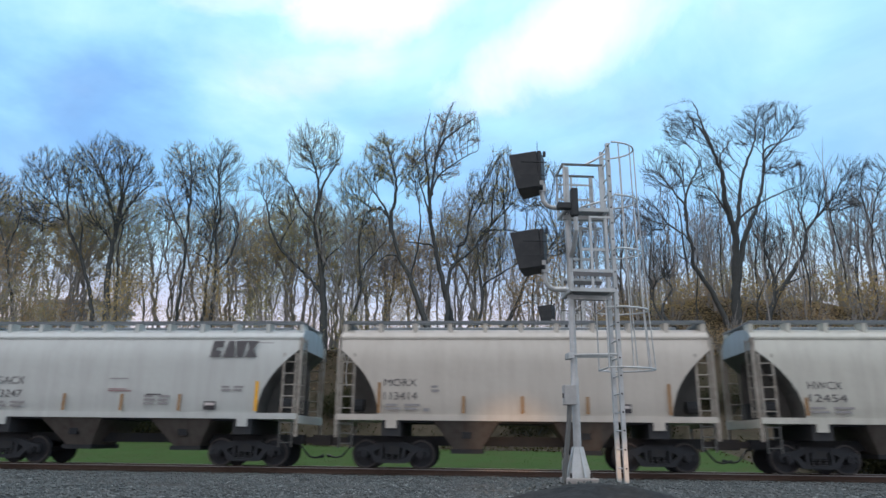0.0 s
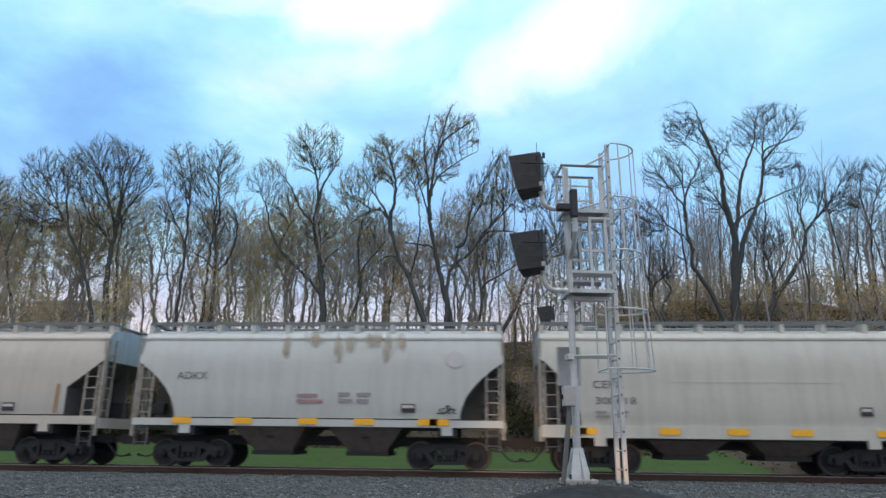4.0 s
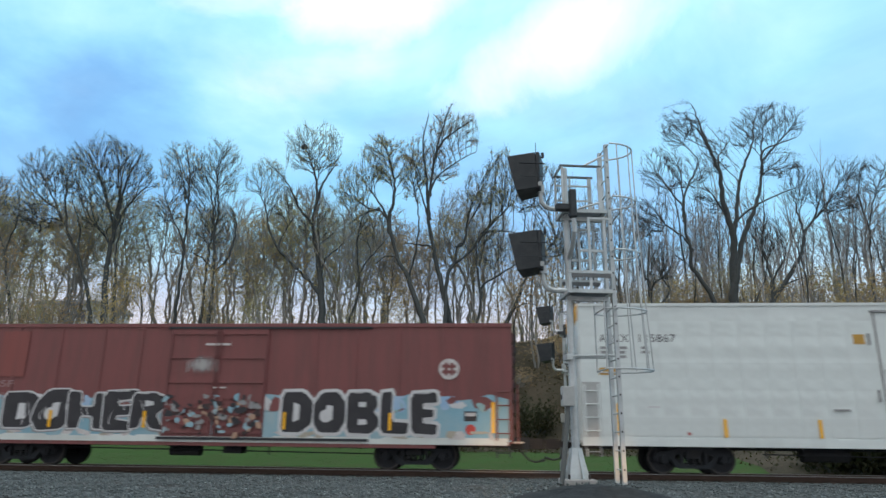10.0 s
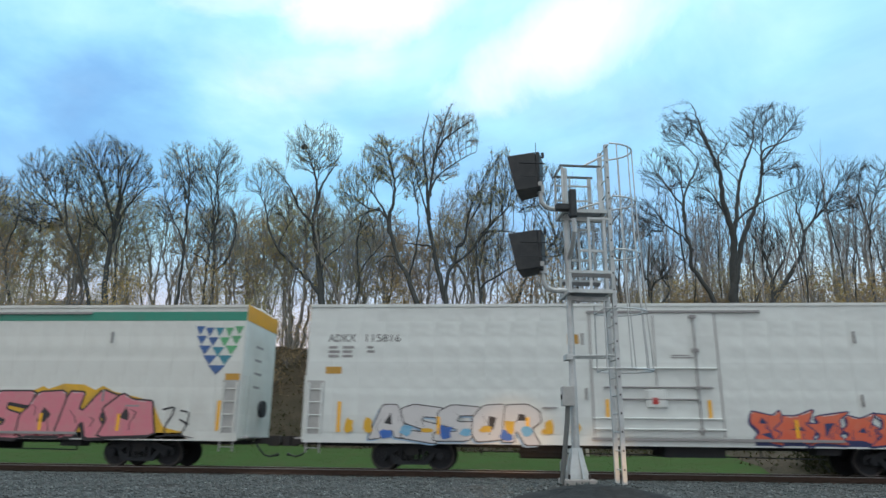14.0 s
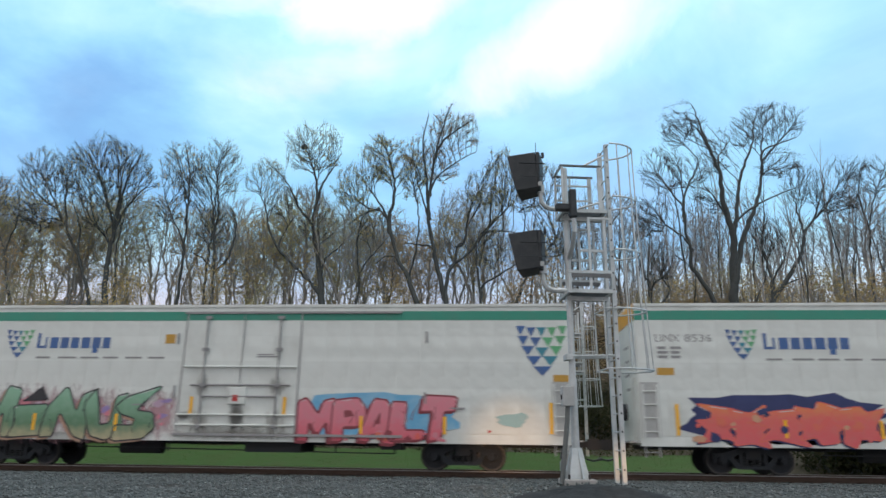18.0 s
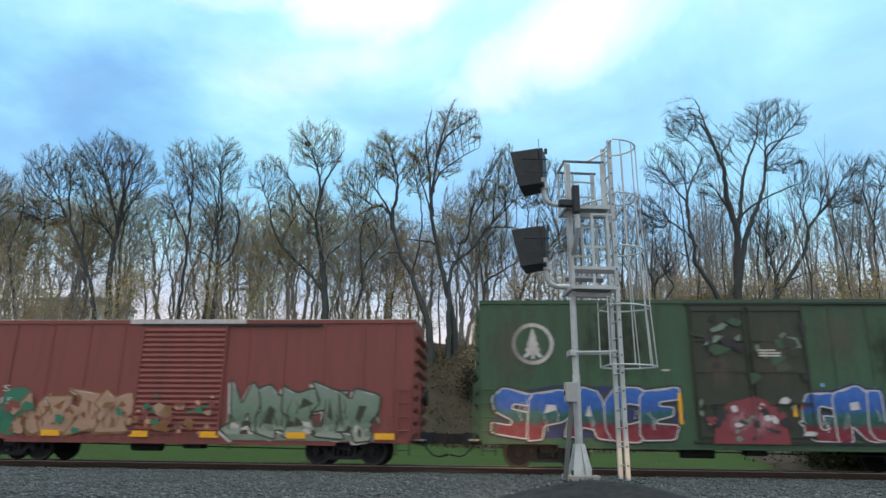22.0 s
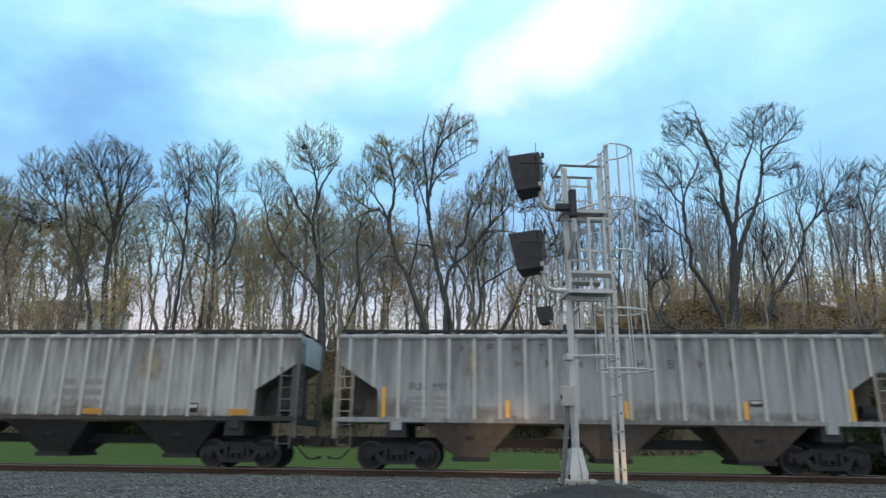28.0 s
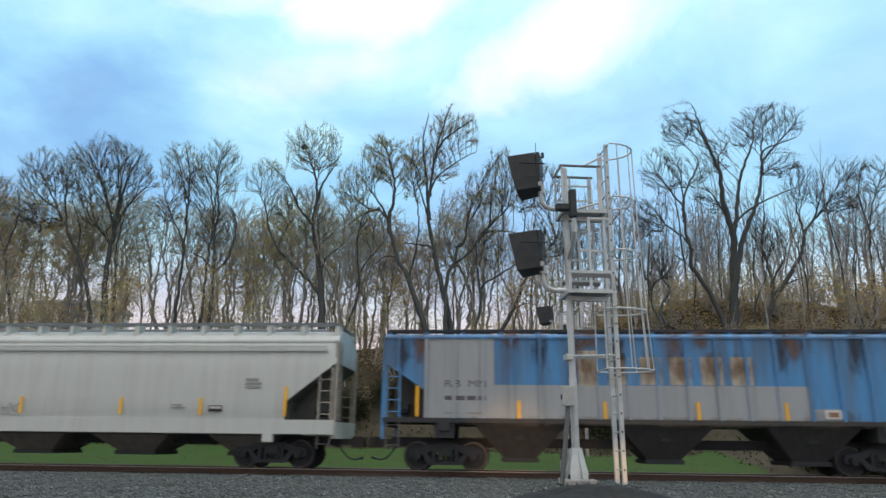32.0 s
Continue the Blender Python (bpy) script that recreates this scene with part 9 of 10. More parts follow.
        b = len(v)
        v.extend(map(tuple, np.stack(rings, 1).reshape(-1, 3).tolist()))
        for i in range(len(p0)):
            o = b + 6 * i
            f += [(o, o + 1, o + 4, o + 3), (o + 1, o + 2, o + 5, o + 4), (o + 2, o, o + 3, o + 5)]

    def stem(self, pts, r0, r1, bow=0.06):
        """A tapered limb through given points, smoothed; returns points and headings along it."""
        R = self.r
        for _ in range(2):
            out = [pts[0]]
            for a, b in zip(pts, pts[1:]):
                out += [a.lerp(b, 0.25), a.lerp(b, 0.75)]
            pts = out + [pts[-1]]
        fine = []
        for a, b in zip(pts, pts[1:]):
            m = max(int((b - a).length / 0.3), 1)
            fine += [a.lerp(b, k / m) for k in range(m)]
        fine.append(pts[-1])
        fine = [p + Vector((R.uniform(-bow, bow), R.uniform(-bow, bow), 0)) * (0 < i < len(fine) - 1) for i, p in enumerate(fine)]
        self.tube(fine, r0, r1)
        return [(p, (fine[min(i + 1, len(fine) - 1)] - fine[max(i - 1, 0)]).normalized()) for i, p in enumerate(fine)]

    def leaf_cloud(self, n, size, spread, keep=None):
        R = self.r
        v, f = self.sets["leaves"]
        src = [t for t in self.tips if keep is None or keep(t)]
        if not src:
            return
        for i in range(n):
            c = R.choice(src) + Vector((R.gauss(0, spread), R.gauss(0, spread), R.gauss(0, spread)))
            u = Vector((R.uniform(-1, 1), R.uniform(-1, 1), R.uniform(-1, 1))).normalized()
            w = u.orthogonal().normalized()
            s = size * R.uniform(0.6, 1.3)
            b = len(v)
            v += [tuple(c - u * s), tuple(c + w * s * 0.5), tuple(c + u * s), tuple(c - w * s * 0.5)]
            f.append((b, b + 1, b + 2, b + 3))

    def meshes(self, bark, leaf):
        out = {}
        for k, (v, f) in self.sets.items():
            if v:
                me = bpy.data.meshes.new(k)
                me.from_pydata(v, [], f)
                me.materials.append(leaf if k == "leaves" else bark)
                if k == "trunk":
                    me.shade_smooth()
                out[k] = me
        return out


def plant(meshes, at, label, turn=0.0, scale=1.0, group="trees of the wood", name="bare_tree"):
    t = thing(name, label, "tree", group, at=at)
    t.rotation_euler = (0, 0, turn)
    t.scale = (scale,) * 3
    for k, me in meshes.items():
        share(k, me, t)
    return t


def hero(label, y, limbs, crowns, leaf=None, n_leaf=0):
    """A tall tree: main limbs of a given girth in a plane across the view, and rounded crowns of fine boughs round them."""
    T = Tree(int(abs(limbs[0][1][0][0]) * 10) + len(label))
    bx, by = limbs[0][1][0][0], y
    bz = ground_z(bx, y) - 0.2
    R = T.r
    seeds, depth_at = [], []
    for i, (r, line) in enumerate(limbs):
        yy, lean = 0.0, R.uniform(-0.32, 0.32)
        if i:
            yy = min(depth_at, key=lambda q: (q[0] - line[0][0]) ** 2 + (q[1] - line[0][1]) ** 2)[2]
            foot = min(depth_at, key=lambda q: (q[0] - line[0][0]) ** 2 + (q[1] - line[0][1]) ** 2)[3]
        pts = []
        for x, z in line:
            pts.append(Vector((x - bx, yy, z - bz)))
            depth_at.append((x, z, yy, pts[-2] if len(pts) > 1 else pts[-1]))
            yy += lean + R.uniform(-0.12, 0.12)
        if line[0][1] < 10.2:
            pts = [Vector((pts[0].x, 0.0, min(ground_z(line[0][0], y) - 0.3 - bz, pts[0].z - 0.1)))] + pts
        elif i:
            down = foot - pts[0]
            if down.length > 0.3:
                pts = [pts[0] + down.normalized() * min(1.1, down.length)] + pts
        got = T.stem(pts, r * 0.78, 0.022)
        top = max(p.z for p, _ in got)
        seeds += [(p, d) for p, d in got if p.z > (4.2 if i == 0 else 3.4) or p.z > top - 1.0]
    T.colonise(seeds, [(x - bx, 0.0, z - bz, rx, max(rx, rz) * 0.8, rz, int(n * 2.4)) for x, z, rx, rz, n in crowns])
    if n_leaf:
        T.leaf_cloud(n_leaf * 2, 0.07, 0.1)
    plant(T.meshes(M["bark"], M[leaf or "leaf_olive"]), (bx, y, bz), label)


hero("bare tree at the edge of the wood", 24.0,
     [(0.20, [(-35.4, 8.2), (-36.4, 12.1), (-37.2, 14.7), (-38.4, 17.0), (-39.5, 19.1)]),
      (0.12, [(-37.2, 14.7), (-36.9, 16.6), (-37.1, 18.4)])],
     [(-39.0, 18.9, 1.9, 2.3, 420)], "leaf_gold", 300)
hero("tall bare tree with a broad rounded crown", 24.5,
     [(0.44, [(-28.6, 8.3), (-29.4, 12.2), (-29.5, 14.8), (-29.5, 16.6), (-29.7, 19.2), (-29.8, 21.8), (-29.8, 23.5)]),
      (0.20, [(-29.5, 16.6), (-30.6, 19.4), (-31.5, 21.3), (-32.5, 22.9)]),
      (0.20, [(-29.6, 18.9), (-29.2, 21.3), (-28.5, 23.0)]),
      (0.20, [(-29.5, 17.1), (-28.6, 19.1), (-27.3, 20.7)]),
      (0.16, [(-29.5, 15.5), (-31.5, 17.2), (-32.7, 19.0)]),
      (0.24, [(-28.0, 8.3), (-28.4, 12.2), (-28.8, 14.3), (-28.6, 16.6), (-28.4, 18.0)])],
     [(-30.2, 20.9, 4.0, 3.0, 1900), (-29.9, 17.1, 2.4, 1.6, 250)], "leaf_olive", 700)
hero("tall bare tree leaning over its neighbour", 25.0,
     [(0.28, [(-30.0, 8.4), (-30.7, 11.4), (-32.0, 14.5), (-33.3, 16.6), (-34.4, 18.3), (-35.5, 20.2), (-36.6, 21.6)]),
      (0.16, [(-33.3, 16.6), (-34.1, 19.9), (-34.1, 22.1), (-33.9, 23.4)]),
      (0.16, [(-34.4, 18.3), (-35.9, 19.2), (-37.4, 20.4)]),
      (0.16, [(-32.0, 14.5), (-32.3, 17.0), (-33.7, 19.4)])],
     [(-35.2, 20.9, 3.0, 2.5, 1150), (-35.7, 17.8, 2.2, 1.6, 300)], "leaf_gold", 260)
hero("slender bare tree with several upright stems", 24.0,
     [(0.24, [(-20.6, 8.2), (-20.6, 12.0), (-20.8, 15.0), (-21.0, 18.1), (-20.9, 20.7), (-20.6, 22.7)]),
      (0.20, [(-21.2, 8.2), (-21.3, 12.4), (-21.4, 15.0), (-21.4, 17.7), (-22.1, 20.0), (-23.1, 21.9)]),
      (0.16, [(-21.0, 17.7), (-21.7, 20.5), (-21.7, 22.8)]),
      (0.16, [(-20.5, 12.6), (-21.6, 13.9), (-22.4, 14.2), (-23.0, 14.9)]),
      (0.18, [(-20.5, 12.8), (-19.6, 13.8), (-19.3, 15.4), (-19.3, 16.7), (-19.8, 17.8)])],
     [(-20.9, 20.7, 1.9, 2.6, 700), (-22.6, 19.6, 1.6, 2.4, 450), (-20.9, 16.4, 2.0, 2.0, 300)], "leaf_olive", 350)
hero("slim bare tree with a narrow pale crown", 24.5,
     [(0.20, [(-23.4, 8.3), (-23.3, 11.7), (-23.1, 14.7), (-23.2, 17.7), (-23.8, 20.5), (-24.7, 22.7)]),
      (0.14, [(-23.2, 17.7), (-23.1, 20.7), (-23.8, 23.0)]),
      (0.12, [(-23.2, 15.2), (-24.9, 17.9), (-25.6, 19.8)])],
     [(-24.3, 21.1, 1.8, 2.5, 700), (-24.9, 17.9, 1.4, 1.6, 220)], "leaf_gold", 300)
hero("dark bare tree with a forked crown", 23.5,
     [(0.47, [(-12.1, 8.1), (-12.3, 11.0), (-12.8, 13.9), (-13.4, 16.4), (-13.2, 18.3), (-13.4, 20.0), (-14.0, 21.7), (-14.7, 23.3)]),
      (0.21, [(-13.2, 18.3), (-13.0, 19.6), (-12.4, 21.0), (-11.8, 22.5)]),
      (0.19, [(-13.4, 16.4), (-14.4, 17.4), (-15.0, 18.9), (-15.9, 20.1)]),
      (0.29, [(-12.3, 10.8), (-13.5, 12.2), (-14.8, 13.3), (-15.9, 14.6), (-16.7, 16.1), (-16.9, 17.6), (-17.5, 18.6)]),
      (0.16, [(-15.9, 14.6), (-15.3, 16.0), (-14.9, 17.2)]),
      (0.16, [(-12.5, 12.7), (-12.1, 13.7), (-11.5, 14.1), (-10.8, 14.8)]),
      (0.19, [(-12.8, 13.1), (-12.6, 14.8), (-12.8, 16.3)])],
     [(-13.6, 22.1, 2.4, 2.2, 950), (-17.1, 19.8, 1.9, 1.7, 420), (-12.9, 16.3, 1.8, 1.8, 480), (-15.7, 17.9, 1.6, 1.4, 200)], "leaf_olive", 700)
hero("dark bare tree with a leaning bent trunk", 23.0,
     [(0.38, [(-4.6, 8.0), (-5.5, 10.4), (-6.1, 12.1), (-7.0, 13.7), (-7.5, 15.3), (-7.7, 16.5), (-8.4, 17.9), (-9.1, 18.9), (-9.8, 19.9)]),
      (0.25, [(-7.7, 16.5), (-7.3, 17.9), (-7.2, 19.2), (-7.6, 20.8), (-8.1, 22.2)]),
      (0.17, [(-8.4, 17.5), (-9.6, 17.1), (-10.7, 16.2)]),
      (0.13, [(-9.0, 17.3), (-10.1, 18.1), (-11.1, 18.8)]),
      (0.13, [(-6.1, 12.1), (-5.6, 13.6), (-5.3, 15.7), (-5.6, 18.2), (-6.0, 19.8)]),
      (0.12, [(-7.0, 13.7), (-7.8, 13.7), (-8.3, 13.0)])],
     [(-8.0, 20.8, 2.2, 2.2, 950), (-10.3, 18.7, 1.6, 1.8, 480), (-5.7, 19.8, 1.2, 2.3, 250)], "leaf_olive", 2000)
hero("slender tree bowed beside a bent trunk", 24.0,
     [(0.20, [(-10.8, 8.2), (-9.9, 9.9), (-9.6, 11.9), (-9.9, 14.5), (-9.7, 16.0), (-9.2, 16.9)]),
      (0.14, [(-9.7, 12.6), (-8.8, 14.0), (-8.0, 15.1)])],
     [(-9.3, 16.2, 1.4, 1.6, 220)], "leaf_gold", 240)
hero("tall slim bare tree with a few dead leaves", 24.0,
     [(0.35, [(-3.0, 8.2), (-3.6, 11.1), (-4.2, 13.5), (-4.5, 15.3), (-4.8, 16.9), (-4.6, 18.8), (-4.3, 20.6), (-4.0, 22.0), (-3.5, 23.6), (-3.0, 24.9)]),
      (0.20, [(-4.7, 17.4), (-4.9, 19.5), (-5.2, 21.8), (-4.7, 24.1)]),
      (0.18, [(-4.0, 21.7), (-2.8, 22.8), (-1.5, 23.5)]),
      (0.14, [(-4.4, 19.1), (-3.1, 20.6), (-1.3, 21.7)]),
      (0.16, [(-4.4, 14.4), (-5.3, 14.5), (-6.5, 14.7)]),
      (0.14, [(-4.8, 16.9), (-5.5, 18.8), (-5.9, 21.1)])],
     [(-3.1, 23.5, 2.3, 1.8, 950), (-4.3, 21.1, 1.8, 2.0, 380), (-5.9, 22.0, 1.2, 1.6, 180)], "leaf_rust", 1300)
hero("dark crooked bare tree", 23.5,
     [(0.29, [(-3.4, 9.8), (-3.4, 11.8), (-3.2, 13.0), (-2.6, 13.6), (-1.7, 14.3), (-1.0, 15.7), (-0.2, 16.6), (0.7, 18.0), (1.2, 19.6)]),
      (0.16, [(-2.8, 13.6), (-2.8, 14.6), (-2.3, 15.1), (-1.8, 14.3)]),
      (0.17, [(-2.1, 14.9), (-2.0, 16.8), (-1.7, 18.1), (-1.1, 19.2)]),
      (0.16, [(-0.2, 16.6), (-0.3, 18.5), (0.1, 20.5)]),
      (0.14, [(-0.1, 16.8), (1.3, 18.3), (2.0, 18.9)]),
      (0.14, [(-0.6, 16.1), (0.8, 16.1), (2.1, 15.9)])],
     [(0.5, 19.5, 1.5, 2.4, 600), (-1.1, 18.5, 1.2, 1.7, 260), (2.1, 18.1, 1.4, 1.6, 300)], "leaf_olive", 1100)
hero("low crooked bare tree behind the signal", 23.0,
     [(0.27, [(0.2, 8.0), (1.3, 9.6), (1.8, 11.2), (2.4, 12.3), (3.5, 13.6), (4.4, 14.9)]),
      (0.19, [(-1.5, 8.0), (-1.0, 9.8), (-1.0, 12.1), (-1.4, 13.5), (-1.1, 15.6)]),
      (0.15, [(-0.9, 11.6), (0.2, 12.1), (1.2, 12.8), (2.4, 13.4)]),
      (0.13, [(1.3, 9.6), (2.1, 10.2), (3.2, 9.8)])],
     [(3.5, 18.7, 2.3, 2.1, 520), (4.0, 14.9, 1.9, 2.2, 420), (-0.2, 14.1, 1.7, 1.7, 320)], "leaf_olive", 300)
hero("large bare tree with a wide forked crown", 23.5,
     [(0.54, [(16.0, 8.1), (16.2, 10.9), (16.3, 13.2), (16.4, 14.9), (16.0, 16.0), (15.6, 17.4), (15.6, 18.7), (15.1, 20.0), (14.6, 21.1), (13.6, 22.2), (13.1, 22.9)]),
      (0.16, [(14.6, 21.1), (14.2, 22.9), (14.0, 24.1)]),
      (0.14, [(15.3, 19.8), (15.8, 20.5), (16.6, 21.6)]),
      (0.35, [(16.4, 12.2), (16.9, 14.1), (17.6, 15.7), (18.4, 17.1), (18.9, 18.6), (19.3, 20.4), (19.4, 21.9), (19.9, 23.7)]),
      (0.17, [(19.3, 20.7), (20.4, 21.8), (21.7, 23.3)]),
      (0.14, [(19.4, 21.6), (20.8, 22.1), (22.1, 22.6)]),
      (0.25, [(16.3, 14.7), (16.8, 16.6), (17.1, 18.4), (17.6, 20.0), (18.3, 21.4), (18.4, 22.9), (18.9, 24.0)]),
      (0.16, [(16.8, 16.0), (18.1, 16.9), (19.6, 17.6), (21.0, 18.1)]),
      (0.16, [(15.9, 16.1), (15.1, 17.8), (14.2, 18.1)])],
     [(13.8, 23.1, 1.8, 1.6, 550), (20.1, 23.4, 2.6, 1.4, 1000), (18.3, 22.8, 1.6, 1.6, 420), (15.9, 21.1, 1.4, 1.9, 240), (20.2, 20.3, 1.7, 1.2, 220), (15.5, 17.8, 1.3, 1.2, 160)])
hero("bare tree with a curved low stem", 23.0,
     [(0.31, [(15.5, 8.0), (14.8, 10.1), (13.9, 11.9), (13.2, 12.8), (13.5, 13.7), (13.1, 14.8), (13.2, 16.9), (13.1, 18.5), (13.0, 20.3)]),
      (0.15, [(13.1, 16.8), (12.1, 18.1), (11.2, 19.4)]),
      (0.15, [(13.1, 14.6), (11.7, 15.5), (11.0, 16.8)]),
      (0.15, [(13.1, 17.6), (14.1, 19.3), (14.6, 20.4)]),
      (0.13, [(13.2, 12.8), (12.3, 13.4)])],
     [(12.2, 19.7, 2.0, 2.0, 650), (14.2, 19.6, 1.2, 1.5, 250), (11.0, 16.2, 1.4, 1.7, 350)])
hero("bare tree leaning out with spreading boughs", 23.5,
     [(0.35, [(17.9, 8.1), (18.8, 10.5), (19.9, 11.8), (20.9, 13.1), (21.5, 14.4), (21.8, 15.5), (22.6, 16.3), (23.8, 17.7), (24.9, 19.2)]),
      (0.19, [(18.9, 10.6), (19.0, 12.0), (18.9, 12.8), (18.6, 14.5), (18.0, 15.6)]),
      (0.16, [(19.1, 12.0), (19.9, 13.2), (20.1, 14.1)]),
      (0.19, [(21.8, 15.5), (21.5, 16.8), (21.5, 18.1)]),
      (0.14, [(19.8, 11.6), (21.1, 12.0)]),
      (0.14, [(22.6, 16.3), (23.2, 17.9), (23.6, 19.0)]),
      (0.17, [(17.3, 8.1), (17.7, 10.5), (18.7, 12.4)])],
     [(21.9, 18.5, 1.8, 1.6, 600), (25.0, 19.5, 1.3, 1.2, 350), (23.9, 17.3, 1.7, 1.3, 300), (19.0, 14.9, 1.4, 1.7, 220)])
hero("small dark gnarled tree", 22.0,
     [(0.23, [(12.2, 7.8), (10.9, 9.0), (11.2, 10.0), (12.0, 11.0), (11.4, 11.7), (11.3, 12.5)]),
      (0.15, [(10.9, 9.0), (10.4, 10.2), (10.7, 11.3), (10.1, 12.5)])],
     [(10.8, 12.5, 1.3, 1.7, 330)])
hero("thin bare tree at the far end of the wood", 25.0,
     [(0.20, [(26.0, 8.3), (26.4, 12.8), (26.6, 16.1), (27.3, 18.4), (28.3, 20.4)]),
      (0.14, [(26.6, 16.1), (26.2, 18.2), (26.7, 20.0)])],
     [(27.9, 19.7, 1.8, 1.8, 200)])


def wood():
    """The wood behind: repeated slim trees, leafy saplings and scrub."""
    rnd = random.Random(77)
    mids = []
    for k in range(5):
        T = Tree(500 + k)
        h = T.r.uniform(9.5, 11.5)
        seeds = []
        for j in range(4):
            got = T.stem([Vector((0.15 * j, 0, -0.4)), Vector((T.r.uniform(-0.6, 0.6) + (j - 1.5) * 0.5, T.r.uniform(-0.5, 0.5), h * 0.35)), Vector(((j - 1.5) * 1.1 + T.r.uniform(-0.5, 0.5), T.r.uniform(-1, 1), h * 0.6)),
                          Vector(((j - 1.5) * 1.5 + T.r.uniform(-0.5, 0.5), T.r.uniform(-1, 1), h * T.r.uniform(0.78, 0.92)))], 0.15 if j == 0 else 0.1, 0.03, 0.09)
            seeds += [g for g in got if g[0].z > h * 0.28]
        T.colonise(seeds, [(0, 0, h * 0.72, 3.0, 2.4, h * 0.28, 1300), (T.r.uniform(-1, 1), 0, h * 0.45, 2.2, 1.8, h * 0.16, 130)], 0.32, 2.4, 0.4, 50, 0.0115)
        T.leaf_cloud(4200, 0.062, 0.24, lambda p: h * 0.42 < p.z < h * 0.9)
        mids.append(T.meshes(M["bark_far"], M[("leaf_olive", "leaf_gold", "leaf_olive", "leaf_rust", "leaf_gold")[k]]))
    for i in range(34):
        x = -50 + 100 * (i + rnd.random() * 0.8) / 26
        y = rnd.uniform(27, 33)
        if i in (28, 29, 30):
            continue
        if i >= 26:
            x, y = -44 + 42 * (i - 26 + rnd.random()) / 8, rnd.uniform(24, 30)
        plant(rnd.choice(mids) if x < 1 else {k: me for k, me in rnd.choice(mids).items() if k != "leaves"}, (x, y, ground_z(x, y) - 0.2), "bare many-stemmed tree behind the front row", rnd.uniform(0, 6.28), rnd.uniform(1.0, 1.3) if x < 1 else rnd.uniform(0.75, 1.0))
    for i in range(5):
        x, y = (-42, -26.5, -22.5, -16.0, -9.5)[i] + rnd.uniform(-0.8, 0.8), rnd.uniform(28, 31)
        plant({k: me for k, me in rnd.choice(mids).items() if k != "leaves"}, (x, y, ground_z(x, y) - 0.2), "tall bare many-stemmed tree behind the front row", rnd.uniform(0, 6.28), rnd.uniform(1.2, 1.4))
    slim = []
    for k in range(6):
        T = Tree(200 + k)
        h = T.r.uniform(8, 11)
        T.limb([Vector((0, 0, -0.5)), Vector((T.r.uniform(-0.5, 0.5), 0, h * 0.45)), Vector((T.r.uniform(-1, 1), 0, h))], 0.105, 0.035, 2, 0.75, 1.9, 0.35, 0.05)
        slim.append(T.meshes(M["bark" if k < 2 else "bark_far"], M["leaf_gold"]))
    for i in range(175):
        x, y = -58 + 116 * (i + rnd.random()) / 120, rnd.uniform(29, 50)
        if i >= 120:
            x, y = 4 + 44 * (i - 120 + rnd.random()) / 55, rnd.uniform(28.5, 44)
        s = rnd.uniform(0.85, 1.25) * (1 + (y - 29) * 0.008)
        plant(rnd.choice(slim), (x * (1 + (y - 28) * 0.012), y, ground_z(x, y) - 0.2), "slim bare grey-brown tree in the wood", rnd.uniform(0, 6.28), s)
    sap = []
    for k in range(6):
        T = Tree(300 + k)
        h = T.r.uniform(4.0, 6.0)
        for j in range(2):
            T.limb([Vector((0.2 * j, 0, -0.3)), Vector((T.r.uniform(-0.6, 0.6), T.r.uniform(-0.4, 0.4), h * 0.5)), Vector((T.r.uniform(-1.3, 1.3), 0, h))], 0.06, 0.025, 2, 0.6, 1.3, 0.3)
        T.leaf_cloud(1100, 0.07, 0.45)
        sap.append(T)
    looks = [("leaf_gold", "thin sapling with yellowed autumn leaves"), ("leaf_rust", "thin sapling with russet leaves"), ("leaf_olive", "thin sapling with dull olive leaves")]
    sets = [(T.meshes(M["bark_far"], M[looks[k % 3][0]]), looks[k % 3][1]) for k, T in enumerate(sap)]
    for i in range(84):
        x = -48 + 96 * (i + rnd.random()) / 84
        y = rnd.uniform(20.5, 32)
        if x > 6 and rnd.random() < 0.35:
            continue
        me, lab = rnd.choice(sets)
        if x > 5:
            me, lab = {k: m for k, m in me.items() if k != "leaves"}, "thin bare sapling on the bank"
        plant(me, (x, y, ground_z(x, y) - 0.1), lab, rnd.uniform(0, 6.28), rnd.uniform(0.7, 1.35), "saplings of the wood", "sapling")
    scrub = []
    for k in range(4):
        T = Tree(400 + k)
        for j in range(5):
            a = T.r.uniform(0, 6.28)
            T.grow(Vector((0.2 * math.cos(a), 0.2 * math.sin(a), -0.1)), Vector((math.cos(a) * 0.6, math.sin(a) * 0.6, 0.9)).normalized(), 0.9, 0.02, 2)
        T.leaf_cloud(600, 0.055, 0.28)
        scrub.append(T.meshes(M["bark_far"], M[("leaf_rust", "leaf_gold", "leaf_olive", "leaf_rust")[k]]))
    for i in range(32):
        x, y = 4 + 38 * (i + rnd.random()) / 32, rnd.uniform(28, 33)
        plant({k: me for k, me in rnd.choice(scrub).items() if k != "leaves"}, (x, y, ground_z(x, y) - 0.1), "bare brushwood along the top of the bank", rnd.uniform(0, 6.28), rnd.uniform(1.3, 2.3), "brushwood", "shrub")
    for i in range(34):
        x, y = 8 + 32 * (i + rnd.random()) / 34, rnd.uniform(25.5, 31)
        plant(scrub[(0, 1, 3, 1)[i % 4]], (x, y, ground_z(x, y) - 0.1), "brown and gold brush along the top of the bank", rnd.uniform(0, 6.28), rnd.uniform(0.8, 1.35), "brushwood", "shrub")
    dense = []
